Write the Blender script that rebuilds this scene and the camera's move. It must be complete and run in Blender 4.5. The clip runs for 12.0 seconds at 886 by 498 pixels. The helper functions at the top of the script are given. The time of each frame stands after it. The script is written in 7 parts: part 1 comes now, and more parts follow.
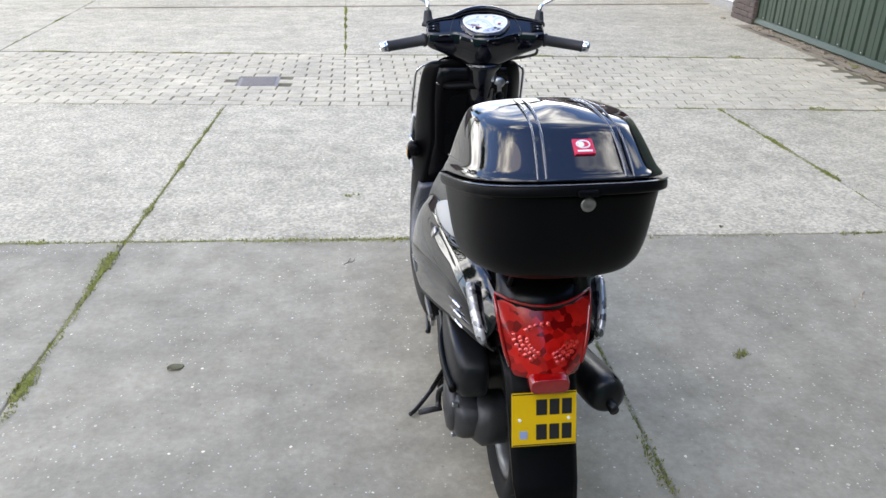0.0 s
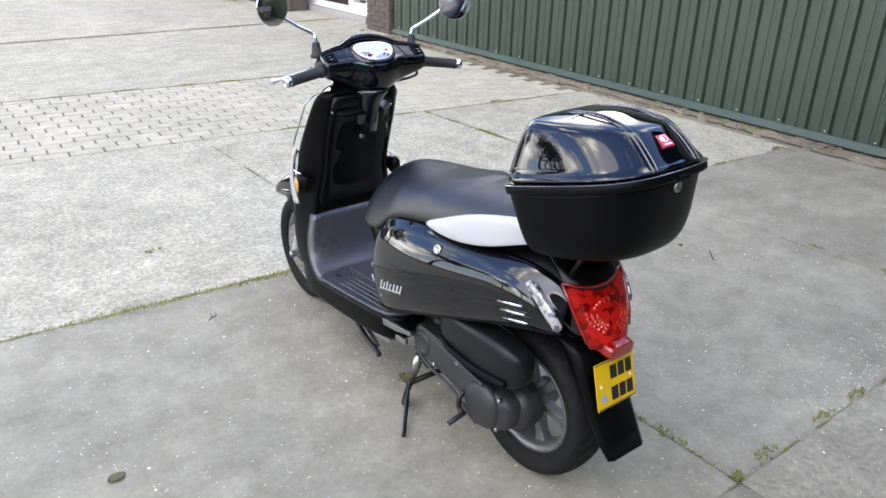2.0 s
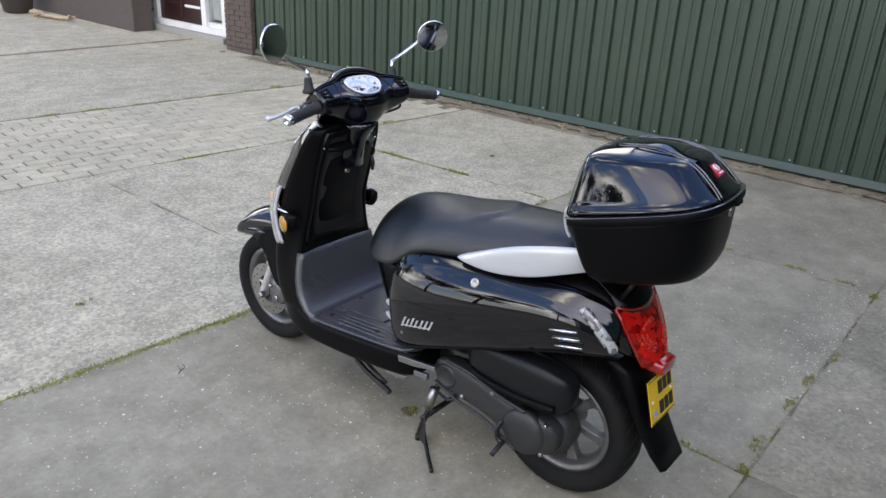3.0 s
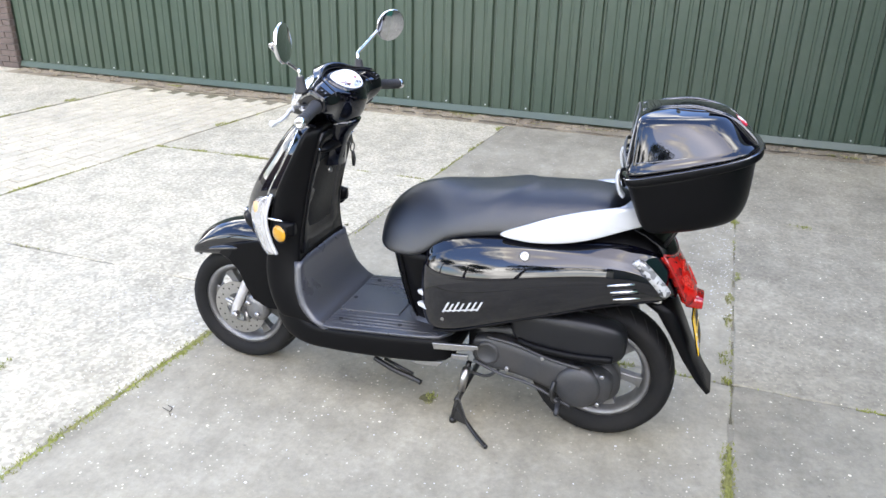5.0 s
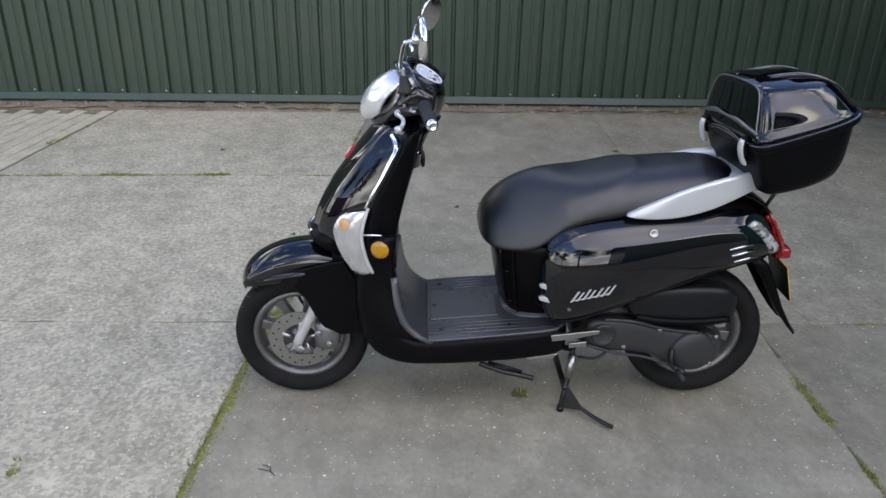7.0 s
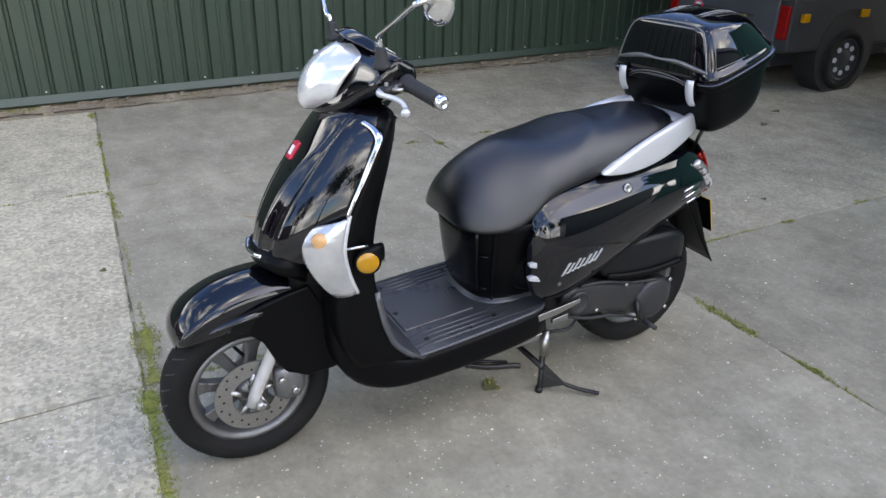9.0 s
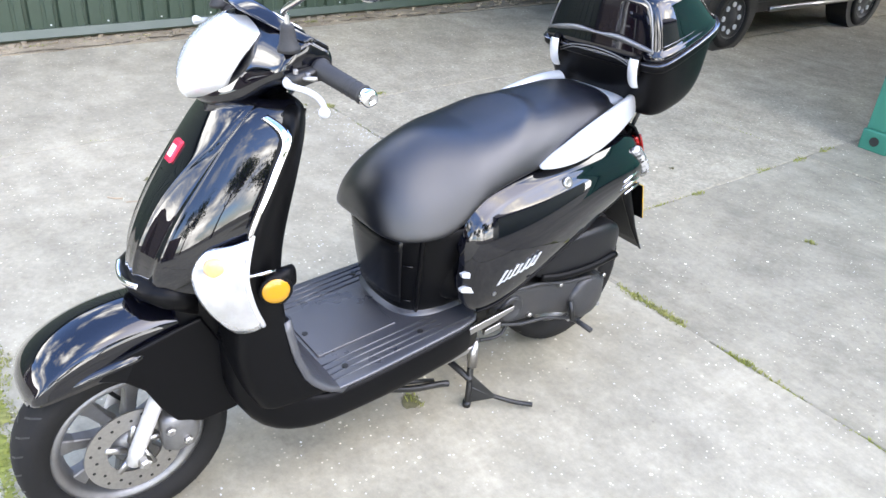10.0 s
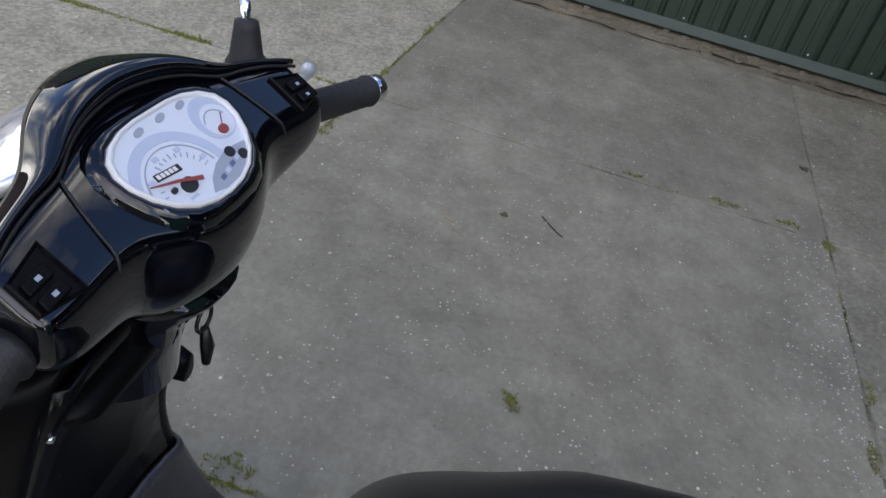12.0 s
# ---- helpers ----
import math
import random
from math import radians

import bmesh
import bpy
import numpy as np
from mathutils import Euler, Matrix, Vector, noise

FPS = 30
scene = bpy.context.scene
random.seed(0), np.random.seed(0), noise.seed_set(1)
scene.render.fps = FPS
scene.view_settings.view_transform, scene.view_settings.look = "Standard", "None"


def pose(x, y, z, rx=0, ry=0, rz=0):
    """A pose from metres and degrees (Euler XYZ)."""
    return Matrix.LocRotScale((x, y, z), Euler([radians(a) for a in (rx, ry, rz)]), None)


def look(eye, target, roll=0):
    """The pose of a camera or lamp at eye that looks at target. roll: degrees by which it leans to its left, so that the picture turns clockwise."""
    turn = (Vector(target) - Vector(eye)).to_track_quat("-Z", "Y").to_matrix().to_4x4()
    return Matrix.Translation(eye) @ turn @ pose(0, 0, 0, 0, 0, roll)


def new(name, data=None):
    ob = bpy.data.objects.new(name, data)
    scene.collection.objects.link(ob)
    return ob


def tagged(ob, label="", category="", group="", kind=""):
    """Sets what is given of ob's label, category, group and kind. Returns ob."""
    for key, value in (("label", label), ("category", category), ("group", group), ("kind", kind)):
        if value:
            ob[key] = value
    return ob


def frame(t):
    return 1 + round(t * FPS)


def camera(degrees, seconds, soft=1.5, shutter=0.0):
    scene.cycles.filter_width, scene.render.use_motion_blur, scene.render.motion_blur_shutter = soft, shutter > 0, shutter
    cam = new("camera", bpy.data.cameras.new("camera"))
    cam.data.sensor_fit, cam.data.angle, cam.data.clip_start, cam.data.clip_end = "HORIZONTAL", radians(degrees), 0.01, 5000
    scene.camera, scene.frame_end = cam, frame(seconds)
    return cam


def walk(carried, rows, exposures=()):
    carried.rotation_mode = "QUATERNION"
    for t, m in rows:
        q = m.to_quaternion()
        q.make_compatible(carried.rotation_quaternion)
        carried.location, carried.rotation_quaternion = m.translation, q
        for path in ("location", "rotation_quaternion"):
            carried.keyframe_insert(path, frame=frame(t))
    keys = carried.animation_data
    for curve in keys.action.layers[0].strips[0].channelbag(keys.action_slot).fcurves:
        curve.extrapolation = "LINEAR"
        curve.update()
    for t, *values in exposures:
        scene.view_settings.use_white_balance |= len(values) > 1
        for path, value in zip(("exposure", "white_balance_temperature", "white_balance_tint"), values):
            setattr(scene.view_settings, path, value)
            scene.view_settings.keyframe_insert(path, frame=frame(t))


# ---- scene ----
cam = camera(60.5, 12.0)
PATH = [
    (0, (0.182, 0.055, 1.522), (0.393, 1.832, 0.63), 0.7),
    (0.5, (-0.092, 0.092, 1.508), (0.365, 1.843, 0.656), 1.8),
    (1, (-0.321, 0.205, 1.522), (0.376, 1.852, 0.627), 1.4),
    (1.5, (-0.591, 0.24, 1.544), (0.36, 1.772, 0.68), 0.7),
    (2, (-0.802, 0.356, 1.547), (0.328, 1.779, 0.711), 1.7),
    (2.5, (-0.937, 0.589, 1.544), (0.348, 1.865, 0.695), 3.0),
    (3, (-1.186, 0.754, 1.582), (0.26, 1.89, 0.795), 3.1),
    (3.2, (-1.265, 0.809, 1.589), (0.209, 1.88, 0.764), 1.2),
    (4.8, (-1.558, 1.36, 1.558), (0.167, 2.001, 0.774), 1.3),
    (5, (-1.613, 1.429, 1.558), (0.123, 2.024, 0.764), 1.4),
    (5.5, (-1.623, 1.661, 1.523), (0.152, 2.134, 0.734), 1.8),
    (6, (-1.602, 1.936, 1.535), (0.175, 2.31, 0.698), 0.5),
    (6.5, (-1.672, 2.237, 1.545), (0.158, 2.331, 0.743), 1.7),
    (6.7, (-1.686, 2.354, 1.545), (0.138, 2.392, 0.727), 1.3),
    (8.3, (-1.463, 3.254, 1.509), (0.257, 2.605, 0.722), 1.2),
    (8.5, (-1.399, 3.28, 1.514), (0.272, 2.571, 0.675), 0.6),
    (9, (-1.164, 3.296, 1.452), (0.416, 2.433, 0.58), 1.0),
    (9.2, (-1.09, 3.29, 1.457), (0.464, 2.387, 0.579), 1.7),
    (9.5, (-0.967, 3.279, 1.448), (0.512, 2.269, 0.558), 3.2),
    (9.8, (-0.851, 3.262, 1.458), (0.513, 2.112, 0.553), 5.0),
    (10, (-0.808, 3.21, 1.447), (0.541, 2.109, 0.463), 4.6),
    (10.2, (-0.766, 3.12, 1.439), (0.637, 2.101, 0.442), 5.0),
    (10.5, (-0.6925, 2.8814, 1.4805), (0.6302, 2.0536, 0.5831), 6.63),
    (10.8, (-0.6115, 2.7339, 1.5137), (0.7615, 1.952, 0.6514), 9.20),
    (11, (-0.4725, 2.6251, 1.4803), (0.9163, 1.9126, 0.5839), 9.84),
    (11.2, (-0.3668, 2.5447, 1.4828), (1.0265, 1.8861, 0.5528), 12.35),
    (11.4, (-0.232, 2.4494, 1.4763), (1.1448, 1.8706, 0.4716), 12.17),
    (11.5, (-0.1585, 2.4078, 1.4694), (1.2276, 1.888, 0.4454), 12.38),
    (11.6, (-0.0875, 2.3738, 1.4572), (1.3299, 1.9431, 0.4347), 12.49),
    (11.8, (0.0269, 2.3049, 1.4253), (1.5112, 2.1542, 0.4182), 13.12),
    (12, (0.1442, 2.258, 1.4194), (1.5718, 2.432, 0.3369), 14.45),
]
EXPOSE = [(0, -0.10, 8200, 12), (0.5, -0.10, 8200, 12), (1, 0.35, 8200, 12), (1.5, -0.15, 8200, 12), (2, 0.05, 8200, 12), (2.5, -0.41, 8200, 12), (3, -0.54, 8200, 12), (3.2, -0.50, 8200, 12), (4.8, 0.40, 8200, 12), (5.5, 0.61, 8200, 12), (6, -0.05, 8200, 12), (6.5, -0.60, 8200, 12), (8.5, -0.80, 8200, 12), (9.2, 0.05, 8200, 12), (9.8, 0.95, 8200, 12), (10.5, 0.78, 8200, 12), (10.8, 0.24, 8200, 12), (11, -0.02, 8200, 12), (11.4, -0.32, 8200, 12), (12, -1.08, 8200, 12)]
walk(cam, [(t, look(eye, target, roll)) for t, eye, target, roll in PATH], EXPOSE)

CONTAINER_AT, CONTAINER_TURN = (-1.47, -1.11, 0), -1.0

# ---------------------------------------------------------------- light
world = bpy.data.worlds.new("sky")
scene.world = world
world.use_nodes = True
wn, wl = world.node_tree.nodes, world.node_tree.links
SUN_ELEV, SUN_ROT = radians(42), radians(245)
sky = wn.new("ShaderNodeTexSky")
sky.sky_type, sky.sun_disc, sky.sun_elevation, sky.sun_rotation = "NISHITA", False, SUN_ELEV, SUN_ROT
sky.dust_density, sky.ozone_density = 0.4, 2.0
coord = wn.new("ShaderNodeTexCoord")
stretch = wn.new("ShaderNodeMapping")
stretch.inputs["Scale"].default_value = (1.0, 1.0, 1.9)
stretch.inputs["Rotation"].default_value = (0.0, 0.0, radians(300))
clouds = wn.new("ShaderNodeTexNoise")
clouds.inputs["Scale"].default_value, clouds.inputs["Detail"].default_value = 2.1, 6.0
clouds.inputs["Roughness"].default_value = 0.55
cover = wn.new("ShaderNodeValToRGB")
cover.color_ramp.elements[0].position, cover.color_ramp.elements[1].position = 0.49, 0.60
cloudy = wn.new("ShaderNodeMix")
cloudy.data_type = "RGBA"
heap = wn.new("ShaderNodeValToRGB")  # grey cloud edges, sunlit white cores
heap.color_ramp.elements[0].position, heap.color_ramp.elements[1].position = 0.55, 0.74
heap.color_ramp.elements[0].color, heap.color_ramp.elements[1].color = (0.245, 0.275, 0.322, 1), (0.89, 1.0, 1.16, 1)
glare = wn.new("ShaderNodeVectorMath")
glare.operation, glare.inputs[1].default_value = "MULTIPLY", (78.0, 78.0, 78.0)
wl.new(heap.outputs["Color"], glare.inputs[0])
wl.new(glare.outputs["Vector"], cloudy.inputs["B"])
wl.new(coord.outputs["Generated"], stretch.inputs["Vector"])
wl.new(stretch.outputs["Vector"], clouds.inputs["Vector"])
split = wn.new("ShaderNodeSeparateXYZ")
wl.new(coord.outputs["Generated"], split.inputs["Vector"])
thicken = wn.new("ShaderNodeMath")  # cumulus close up towards the horizon
thicken.operation, thicken.inputs[1].default_value = "MULTIPLY_ADD", -0.21
wl.new(split.outputs["Z"], thicken.inputs[0])
wl.new(clouds.outputs["Fac"], thicken.inputs[2])
lift = wn.new("ShaderNodeMath")
lift.inputs[1].default_value = 0.125
wl.new(thicken.outputs["Value"], lift.inputs[0])
wl.new(lift.outputs["Value"], cover.inputs["Fac"])
wl.new(lift.outputs["Value"], heap.inputs["Fac"])
wl.new(cover.outputs["Color"], cloudy.inputs["Factor"])
clear = wn.new("ShaderNodeVectorMath")
clear.operation, clear.inputs[1].default_value = "MULTIPLY", (2.7, 3.35, 4.6)
wl.new(sky.outputs["Color"], clear.inputs[0])
wl.new(clear.outputs["Vector"], cloudy.inputs["A"])
wl.new(cloudy.outputs["Result"], wn["Background"].inputs["Color"])
wn["Background"].inputs["Strength"].default_value = 0.15

sun = new("sun", bpy.data.lights.new("sun", "SUN"))
sun.data.energy, sun.data.angle, sun.data.color = 1.5, radians(60), (1.0, 0.93, 0.80)
sun.matrix_world = look((0, 0, 0), (-math.sin(SUN_ROT) * math.cos(SUN_ELEV), -math.cos(SUN_ROT) * math.cos(SUN_ELEV), -math.sin(SUN_ELEV)))

# ---------------------------------------------------------------- materials
def material(name, color, rough=0.5, metal=0.0, grain=0.0, grain_scale=60.0, bump=0.0, bump_scale=200.0, coat=0.0, spec=0.5, dirt=None, dirt_scale=4.0, dirt_amount=0.5, rough_var=0.0):
    """A procedural surface: base colour with grain and larger stains, fine relief, uneven gloss."""
    m = bpy.data.materials.new(name)
    m.use_nodes = True
    n, l = m.node_tree.nodes, m.node_tree.links
    b = n["Principled BSDF"]
    b.inputs["Base Color"].default_value = (*color, 1)
    b.inputs["Roughness"].default_value, b.inputs["Metallic"].default_value = rough, metal
    b.inputs["Coat Weight"].default_value, b.inputs["Specular IOR Level"].default_value = coat, spec
    b.inputs["Coat Roughness"].default_value = 0.03
    tc = n.new("ShaderNodeTexCoord")

    def noise_tex(scale, detail=4.0):
        t = n.new("ShaderNodeTexNoise")
        t.inputs["Scale"].default_value, t.inputs["Detail"].default_value = scale, detail
        l.new(tc.outputs["Object"], t.inputs["Vector"])
        return t

    out = None
    if grain:
        t = noise_tex(grain_scale)
        mix = n.new("ShaderNodeMix")
        mix.data_type = "RGBA"
        mix.inputs["A"].default_value = (*[c * (1 - grain) for c in color], 1)
        mix.inputs["B"].default_value = (*[min(1, c * (1 + grain)) for c in color], 1)
        l.new(t.outputs["Fac"], mix.inputs["Factor"])
        out = mix.outputs["Result"]
    if dirt:
        t = noise_tex(dirt_scale, 6.0)
        ramp = n.new("ShaderNodeValToRGB")
        ramp.color_ramp.elements[0].position, ramp.color_ramp.elements[1].position = 0.45, 0.75
        ramp.color_ramp.elements[1].color = (dirt_amount,) * 3 + (1,)
        l.new(t.outputs["Fac"], ramp.inputs["Fac"])
        mix = n.new("ShaderNodeMix")
        mix.data_type = "RGBA"
        mix.inputs["A"].default_value, mix.inputs["B"].default_value = (*color, 1), (*dirt, 1)
        if out:
            l.new(out, mix.inputs["A"])
        l.new(ramp.outputs["Color"], mix.inputs["Factor"])
        out = mix.outputs["Result"]
    if out:
        l.new(out, b.inputs["Base Color"])
    if rough_var:
        t = noise_tex(7.0, 5.0)
        r = n.new("ShaderNodeMapRange")
        r.inputs["To Min"].default_value, r.inputs["To Max"].default_value = max(0.0, rough - rough_var), min(1.0, rough + rough_var)
        l.new(t.outputs["Fac"], r.inputs["Value"])
        l.new(r.outputs["Result"], b.inputs["Roughness"])
    if bump:
        t = noise_tex(bump_scale, 3.0)
        bp = n.new("ShaderNodeBump")
        bp.inputs["Strength"].default_value, bp.inputs["Distance"].default_value = bump, 0.002
        l.new(t.outputs["Fac"], bp.inputs["Height"])
        l.new(bp.outputs["Normal"], b.inputs["Normal"])
    return m


M = {}
M["gloss"] = material("gloss_black_paint", (0.0018, 0.002, 0.004), 0.02, spec=0.5, coat=0.45)
M["satin"] = material("black_plastic", (0.0028, 0.0028, 0.0032), 0.36, grain=0.25, grain_scale=900, bump=0.12, bump_scale=700, rough_var=0.08, spec=0.11)
M["mat"] = material("ribbed_floor_plastic", (0.042, 0.044, 0.051), 0.30, grain=0.3, grain_scale=500, bump=0.2, bump_scale=600, dirt=(0.05, 0.048, 0.046), dirt_scale=9, dirt_amount=0.5, rough_var=0.1, spec=0.9)
M["toe"] = material("toe_board_plastic", (0.008, 0.0083, 0.0095), 0.36, grain=0.3, grain_scale=500, bump=0.15, bump_scale=600, rough_var=0.1, spec=0.3)
M["sheen"] = material("smooth_black_plastic", (0.0035, 0.0035, 0.004), 0.22, grain=0.25, grain_scale=900, bump=0.06, bump_scale=500, rough_var=0.06, spec=0.25)
M["vinyl"] = material("seat_vinyl", (0.0018, 0.0027, 0.0055), 0.35, grain=0.2, grain_scale=300, bump=0.3, bump_scale=900, rough_var=0.05, spec=0.75, coat=0.22)
M["vinyl"].node_tree.nodes["Principled BSDF"].inputs["Coat Roughness"].default_value = 0.30
M["rubber"] = material("tyre_rubber", (0.006, 0.006, 0.006), 0.75, spec=0.25, grain=0.3, grain_scale=90, bump=0.25, bump_scale=300, dirt=(0.016, 0.0145, 0.013), dirt_scale=12, dirt_amount=0.5)
M["grip"] = material("grip_rubber", (0.018, 0.018, 0.019), 0.6, grain=0.3, grain_scale=200, bump=0.3, bump_scale=400)
M["alloy"] = material("wheel_alloy", (0.20, 0.20, 0.20), 0.42, metal=0.7, grain=0.15, grain_scale=80, dirt=(0.10, 0.09, 0.08), dirt_scale=14, dirt_amount=0.6, rough_var=0.1)
M["engine"] = material("cast_engine_grey", (0.036, 0.037, 0.039), 0.42, metal=0.25, grain=0.25, grain_scale=140, bump=0.25, bump_scale=260, dirt=(0.05, 0.045, 0.04), dirt_scale=10, dirt_amount=0.6)
M["silver"] = material("silver_paint", (0.62, 0.63, 0.64), 0.28, metal=0.35, coat=0.6, grain=0.05, grain_scale=400)
M["fork"] = material("dull_grey_fork_paint", (0.50, 0.49, 0.47), 0.42, metal=0.25, grain=0.12, grain_scale=60, dirt=(0.28, 0.26, 0.23), dirt_scale=18, dirt_amount=0.5)
M["steel"] = material("brushed_steel", (0.42, 0.41, 0.40), 0.34, metal=1.0, grain=0.2, grain_scale=120, rough_var=0.1)
M["chrome"] = material("chrome", (0.78, 0.78, 0.79), 0.07, metal=1.0, rough_var=0.04)
M["mirror"] = material("mirror_glass", (0.82, 0.83, 0.84), 0.02, metal=1.0)
M["red_plain"] = material("plain_red_lens", (0.30, 0.004, 0.004), 0.05, coat=1.0, bump=0.6, bump_scale=110, grain=0.35, grain_scale=70)
M["amber"] = material("amber_lens", (0.46, 0.215, 0.004), 0.12, coat=0.8, bump=0.4, bump_scale=260)
M["clear"] = material("clear_lens_reflector", (0.90, 0.90, 0.91), 0.20, metal=0.6, coat=1.0, bump=0.5, bump_scale=55, grain=0.12, grain_scale=45)
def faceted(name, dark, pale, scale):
    """A clear lens over small facets, their glints painted as dark and pale cells."""
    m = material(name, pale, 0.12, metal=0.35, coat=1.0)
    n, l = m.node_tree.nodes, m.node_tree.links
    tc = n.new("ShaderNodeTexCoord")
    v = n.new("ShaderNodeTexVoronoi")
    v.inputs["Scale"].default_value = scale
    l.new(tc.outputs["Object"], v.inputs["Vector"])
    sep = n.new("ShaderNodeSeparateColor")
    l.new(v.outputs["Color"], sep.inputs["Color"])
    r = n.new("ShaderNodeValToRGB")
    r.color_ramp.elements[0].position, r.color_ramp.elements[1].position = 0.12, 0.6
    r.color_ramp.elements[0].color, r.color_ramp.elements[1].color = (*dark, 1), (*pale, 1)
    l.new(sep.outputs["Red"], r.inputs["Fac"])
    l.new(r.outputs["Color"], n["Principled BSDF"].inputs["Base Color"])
    bp = n.new("ShaderNodeBump")
    bp.inputs["Strength"].default_value, bp.inputs["Distance"].default_value = 0.3, 0.003
    l.new(sep.outputs["Green"], bp.inputs["Height"])
    l.new(bp.outputs["Normal"], n["Principled BSDF"].inputs["Normal"])
    return m


M["lens"] = material("clear_signal_lens", (0.60, 0.60, 0.60), 0.16, metal=0.7, coat=1.0, grain=0.25, grain_scale=28, bump=0.6, bump_scale=50)
M["amber_soft"] = material("amber_bulb_behind_lens", (0.66, 0.36, 0.15), 0.10, coat=1.0, bump=0.5, bump_scale=120, grain=0.35, grain_scale=70)
M["lens_rear"] = faceted("rear_lens_glints", (0.10, 0.10, 0.105), (0.58, 0.58, 0.58), 75)
M["red"] = material("red_lens", (0.20, 0.003, 0.003), 0.12, spec=0.25, coat=0.08, grain=0.5, grain_scale=40)
M["red_facet"] = faceted("red_glints", (0.40, 0.006, 0.004), (0.90, 0.06, 0.04), 260)
M["red_deep"] = faceted("deep_red_lens_glints", (0.16, 0.002, 0.002), (0.50, 0.010, 0.007), 60)
M["red_deep"].node_tree.nodes["Principled BSDF"].inputs["Metallic"].default_value = 0.0
M["red_deep"].node_tree.nodes["Principled BSDF"].inputs["Coat Weight"].default_value = 0.12
M["plate"] = material("yellow_plate", (0.78, 0.47, 0.008), 0.35, coat=0.2, grain=0.06, grain_scale=60)
M["ink"] = material("black_ink", (0.012, 0.012, 0.012), 0.5)
M["blue"] = material("pale_blue_mark", (0.28, 0.36, 0.55), 0.5)
M["badge"] = material("red_badge", (0.62, 0.015, 0.05), 0.3, coat=0.5)
M["white"] = material("white_print", (0.80, 0.80, 0.79), 0.4)
M["dial"] = material("dial_face", (0.70, 0.75, 0.82), 0.5, grain=0.06, grain_scale=50)
M["dialblue"] = material("dial_grey_blue", (0.34, 0.38, 0.45), 0.5)
M["dialpale"] = material("dial_pale_blue", (0.50, 0.57, 0.70), 0.5, grain=0.05, grain_scale=60)
M["dialdeep"] = material("dial_deep_blue", (0.10, 0.14, 0.26), 0.5)
M["seal"] = material("shiny_black_edge", (0.03, 0.03, 0.034), 0.16, spec=0.9, coat=1.0)
M["needle"] = material("red_needle", (0.30, 0.05, 0.045), 0.5)
M["darkmetal"] = material("black_steel", (0.010, 0.010, 0.010), 0.35, metal=0.2, grain=0.3, grain_scale=80, dirt=(0.03, 0.027, 0.023), dirt_scale=20, dirt_amount=0.5)
M["green"] = material("green_sheet_paint", (0.036, 0.059, 0.040), 0.38, grain=0.10, grain_scale=14, dirt=(0.055, 0.072, 0.05), dirt_scale=1.3, dirt_amount=0.45, bump=0.08, bump_scale=12, rough_var=0.1)
M["container"] = material("container_green_paint", (0.012, 0.150, 0.105), 0.45, grain=0.12, grain_scale=9, dirt=(0.05, 0.08, 0.06), dirt_scale=3, dirt_amount=0.4, rough_var=0.1)
M["van"] = material("van_dark_grey", (0.048, 0.053, 0.062), 0.32, grain=0.1, grain_scale=20, coat=0.3, dirt=(0.10, 0.10, 0.095), dirt_scale=3, dirt_amount=0.5)
M["vandark"] = material("van_black_plastic", (0.018, 0.019, 0.022), 0.5, grain=0.2, grain_scale=60)
M["vangrey"] = material("van_bed_aluminium", (0.30, 0.31, 0.32), 0.4, metal=0.5, grain=0.1, grain_scale=30)
M["brick"] = material("brown_brick", (0.105, 0.078, 0.066), 0.85, grain=0.35, grain_scale=25, bump=0.5, bump_scale=120, dirt=(0.05, 0.043, 0.038), dirt_scale=6, dirt_amount=0.6)
M["mortar"] = material("mortar", (0.15, 0.14, 0.125), 0.9, grain=0.2, grain_scale=60, bump=0.4)
M["plinth"] = material("brown_render", (0.095, 0.074, 0.067), 0.85, grain=0.25, grain_scale=20, bump=0.3, bump_scale=60, dirt=(0.08, 0.065, 0.06), dirt_scale=2, dirt_amount=0.5)
M["door"] = material("oxblood_door", (0.030, 0.010, 0.010), 0.35, grain=0.15, grain_scale=12)
M["frame"] = material("white_frame_paint", (0.80, 0.80, 0.78), 0.35, grain=0.05, grain_scale=30, dirt=(0.6, 0.59, 0.55), dirt_scale=4, dirt_amount=0.4)
M["sill"] = material("stone_sill", (0.33, 0.32, 0.29), 0.8, grain=0.2, grain_scale=30, bump=0.3)
M["grass"] = material("weed_green", (0.21, 0.225, 0.045), 0.8, grain=0.55, grain_scale=30, dirt=(0.27, 0.22, 0.11), dirt_scale=9, dirt_amount=0.6)
M["leaf"] = material("dry_leaf", (0.13, 0.12, 0.06), 0.8, grain=0.4, grain_scale=80)
M["twig"] = material("twig_bark", (0.045, 0.036, 0.028), 0.85, grain=0.4, grain_scale=90)
M["terracotta"] = material("pot_clay", (0.06, 0.05, 0.045), 0.8, grain=0.3, grain_scale=20)
M["log"] = material("pale_wood", (0.42, 0.32, 0.22), 0.8, grain=0.3, grain_scale=18, bump=0.4)
M["bark"] = material("tree_bark", (0.07, 0.055, 0.04), 0.9, grain=0.4, grain_scale=12, bump=0.6, bump_scale=30)
M["foliage"] = material("tree_leaves", (0.045, 0.075, 0.020), 0.65, grain=0.5, grain_scale=6)
pane = bpy.data.materials.new("window_glass")
pane.use_nodes = True
pane.node_tree.nodes["Principled BSDF"].inputs["Transmission Weight"].default_value = 1.0
pane.node_tree.nodes["Principled BSDF"].inputs["Roughness"].default_value = 0.0
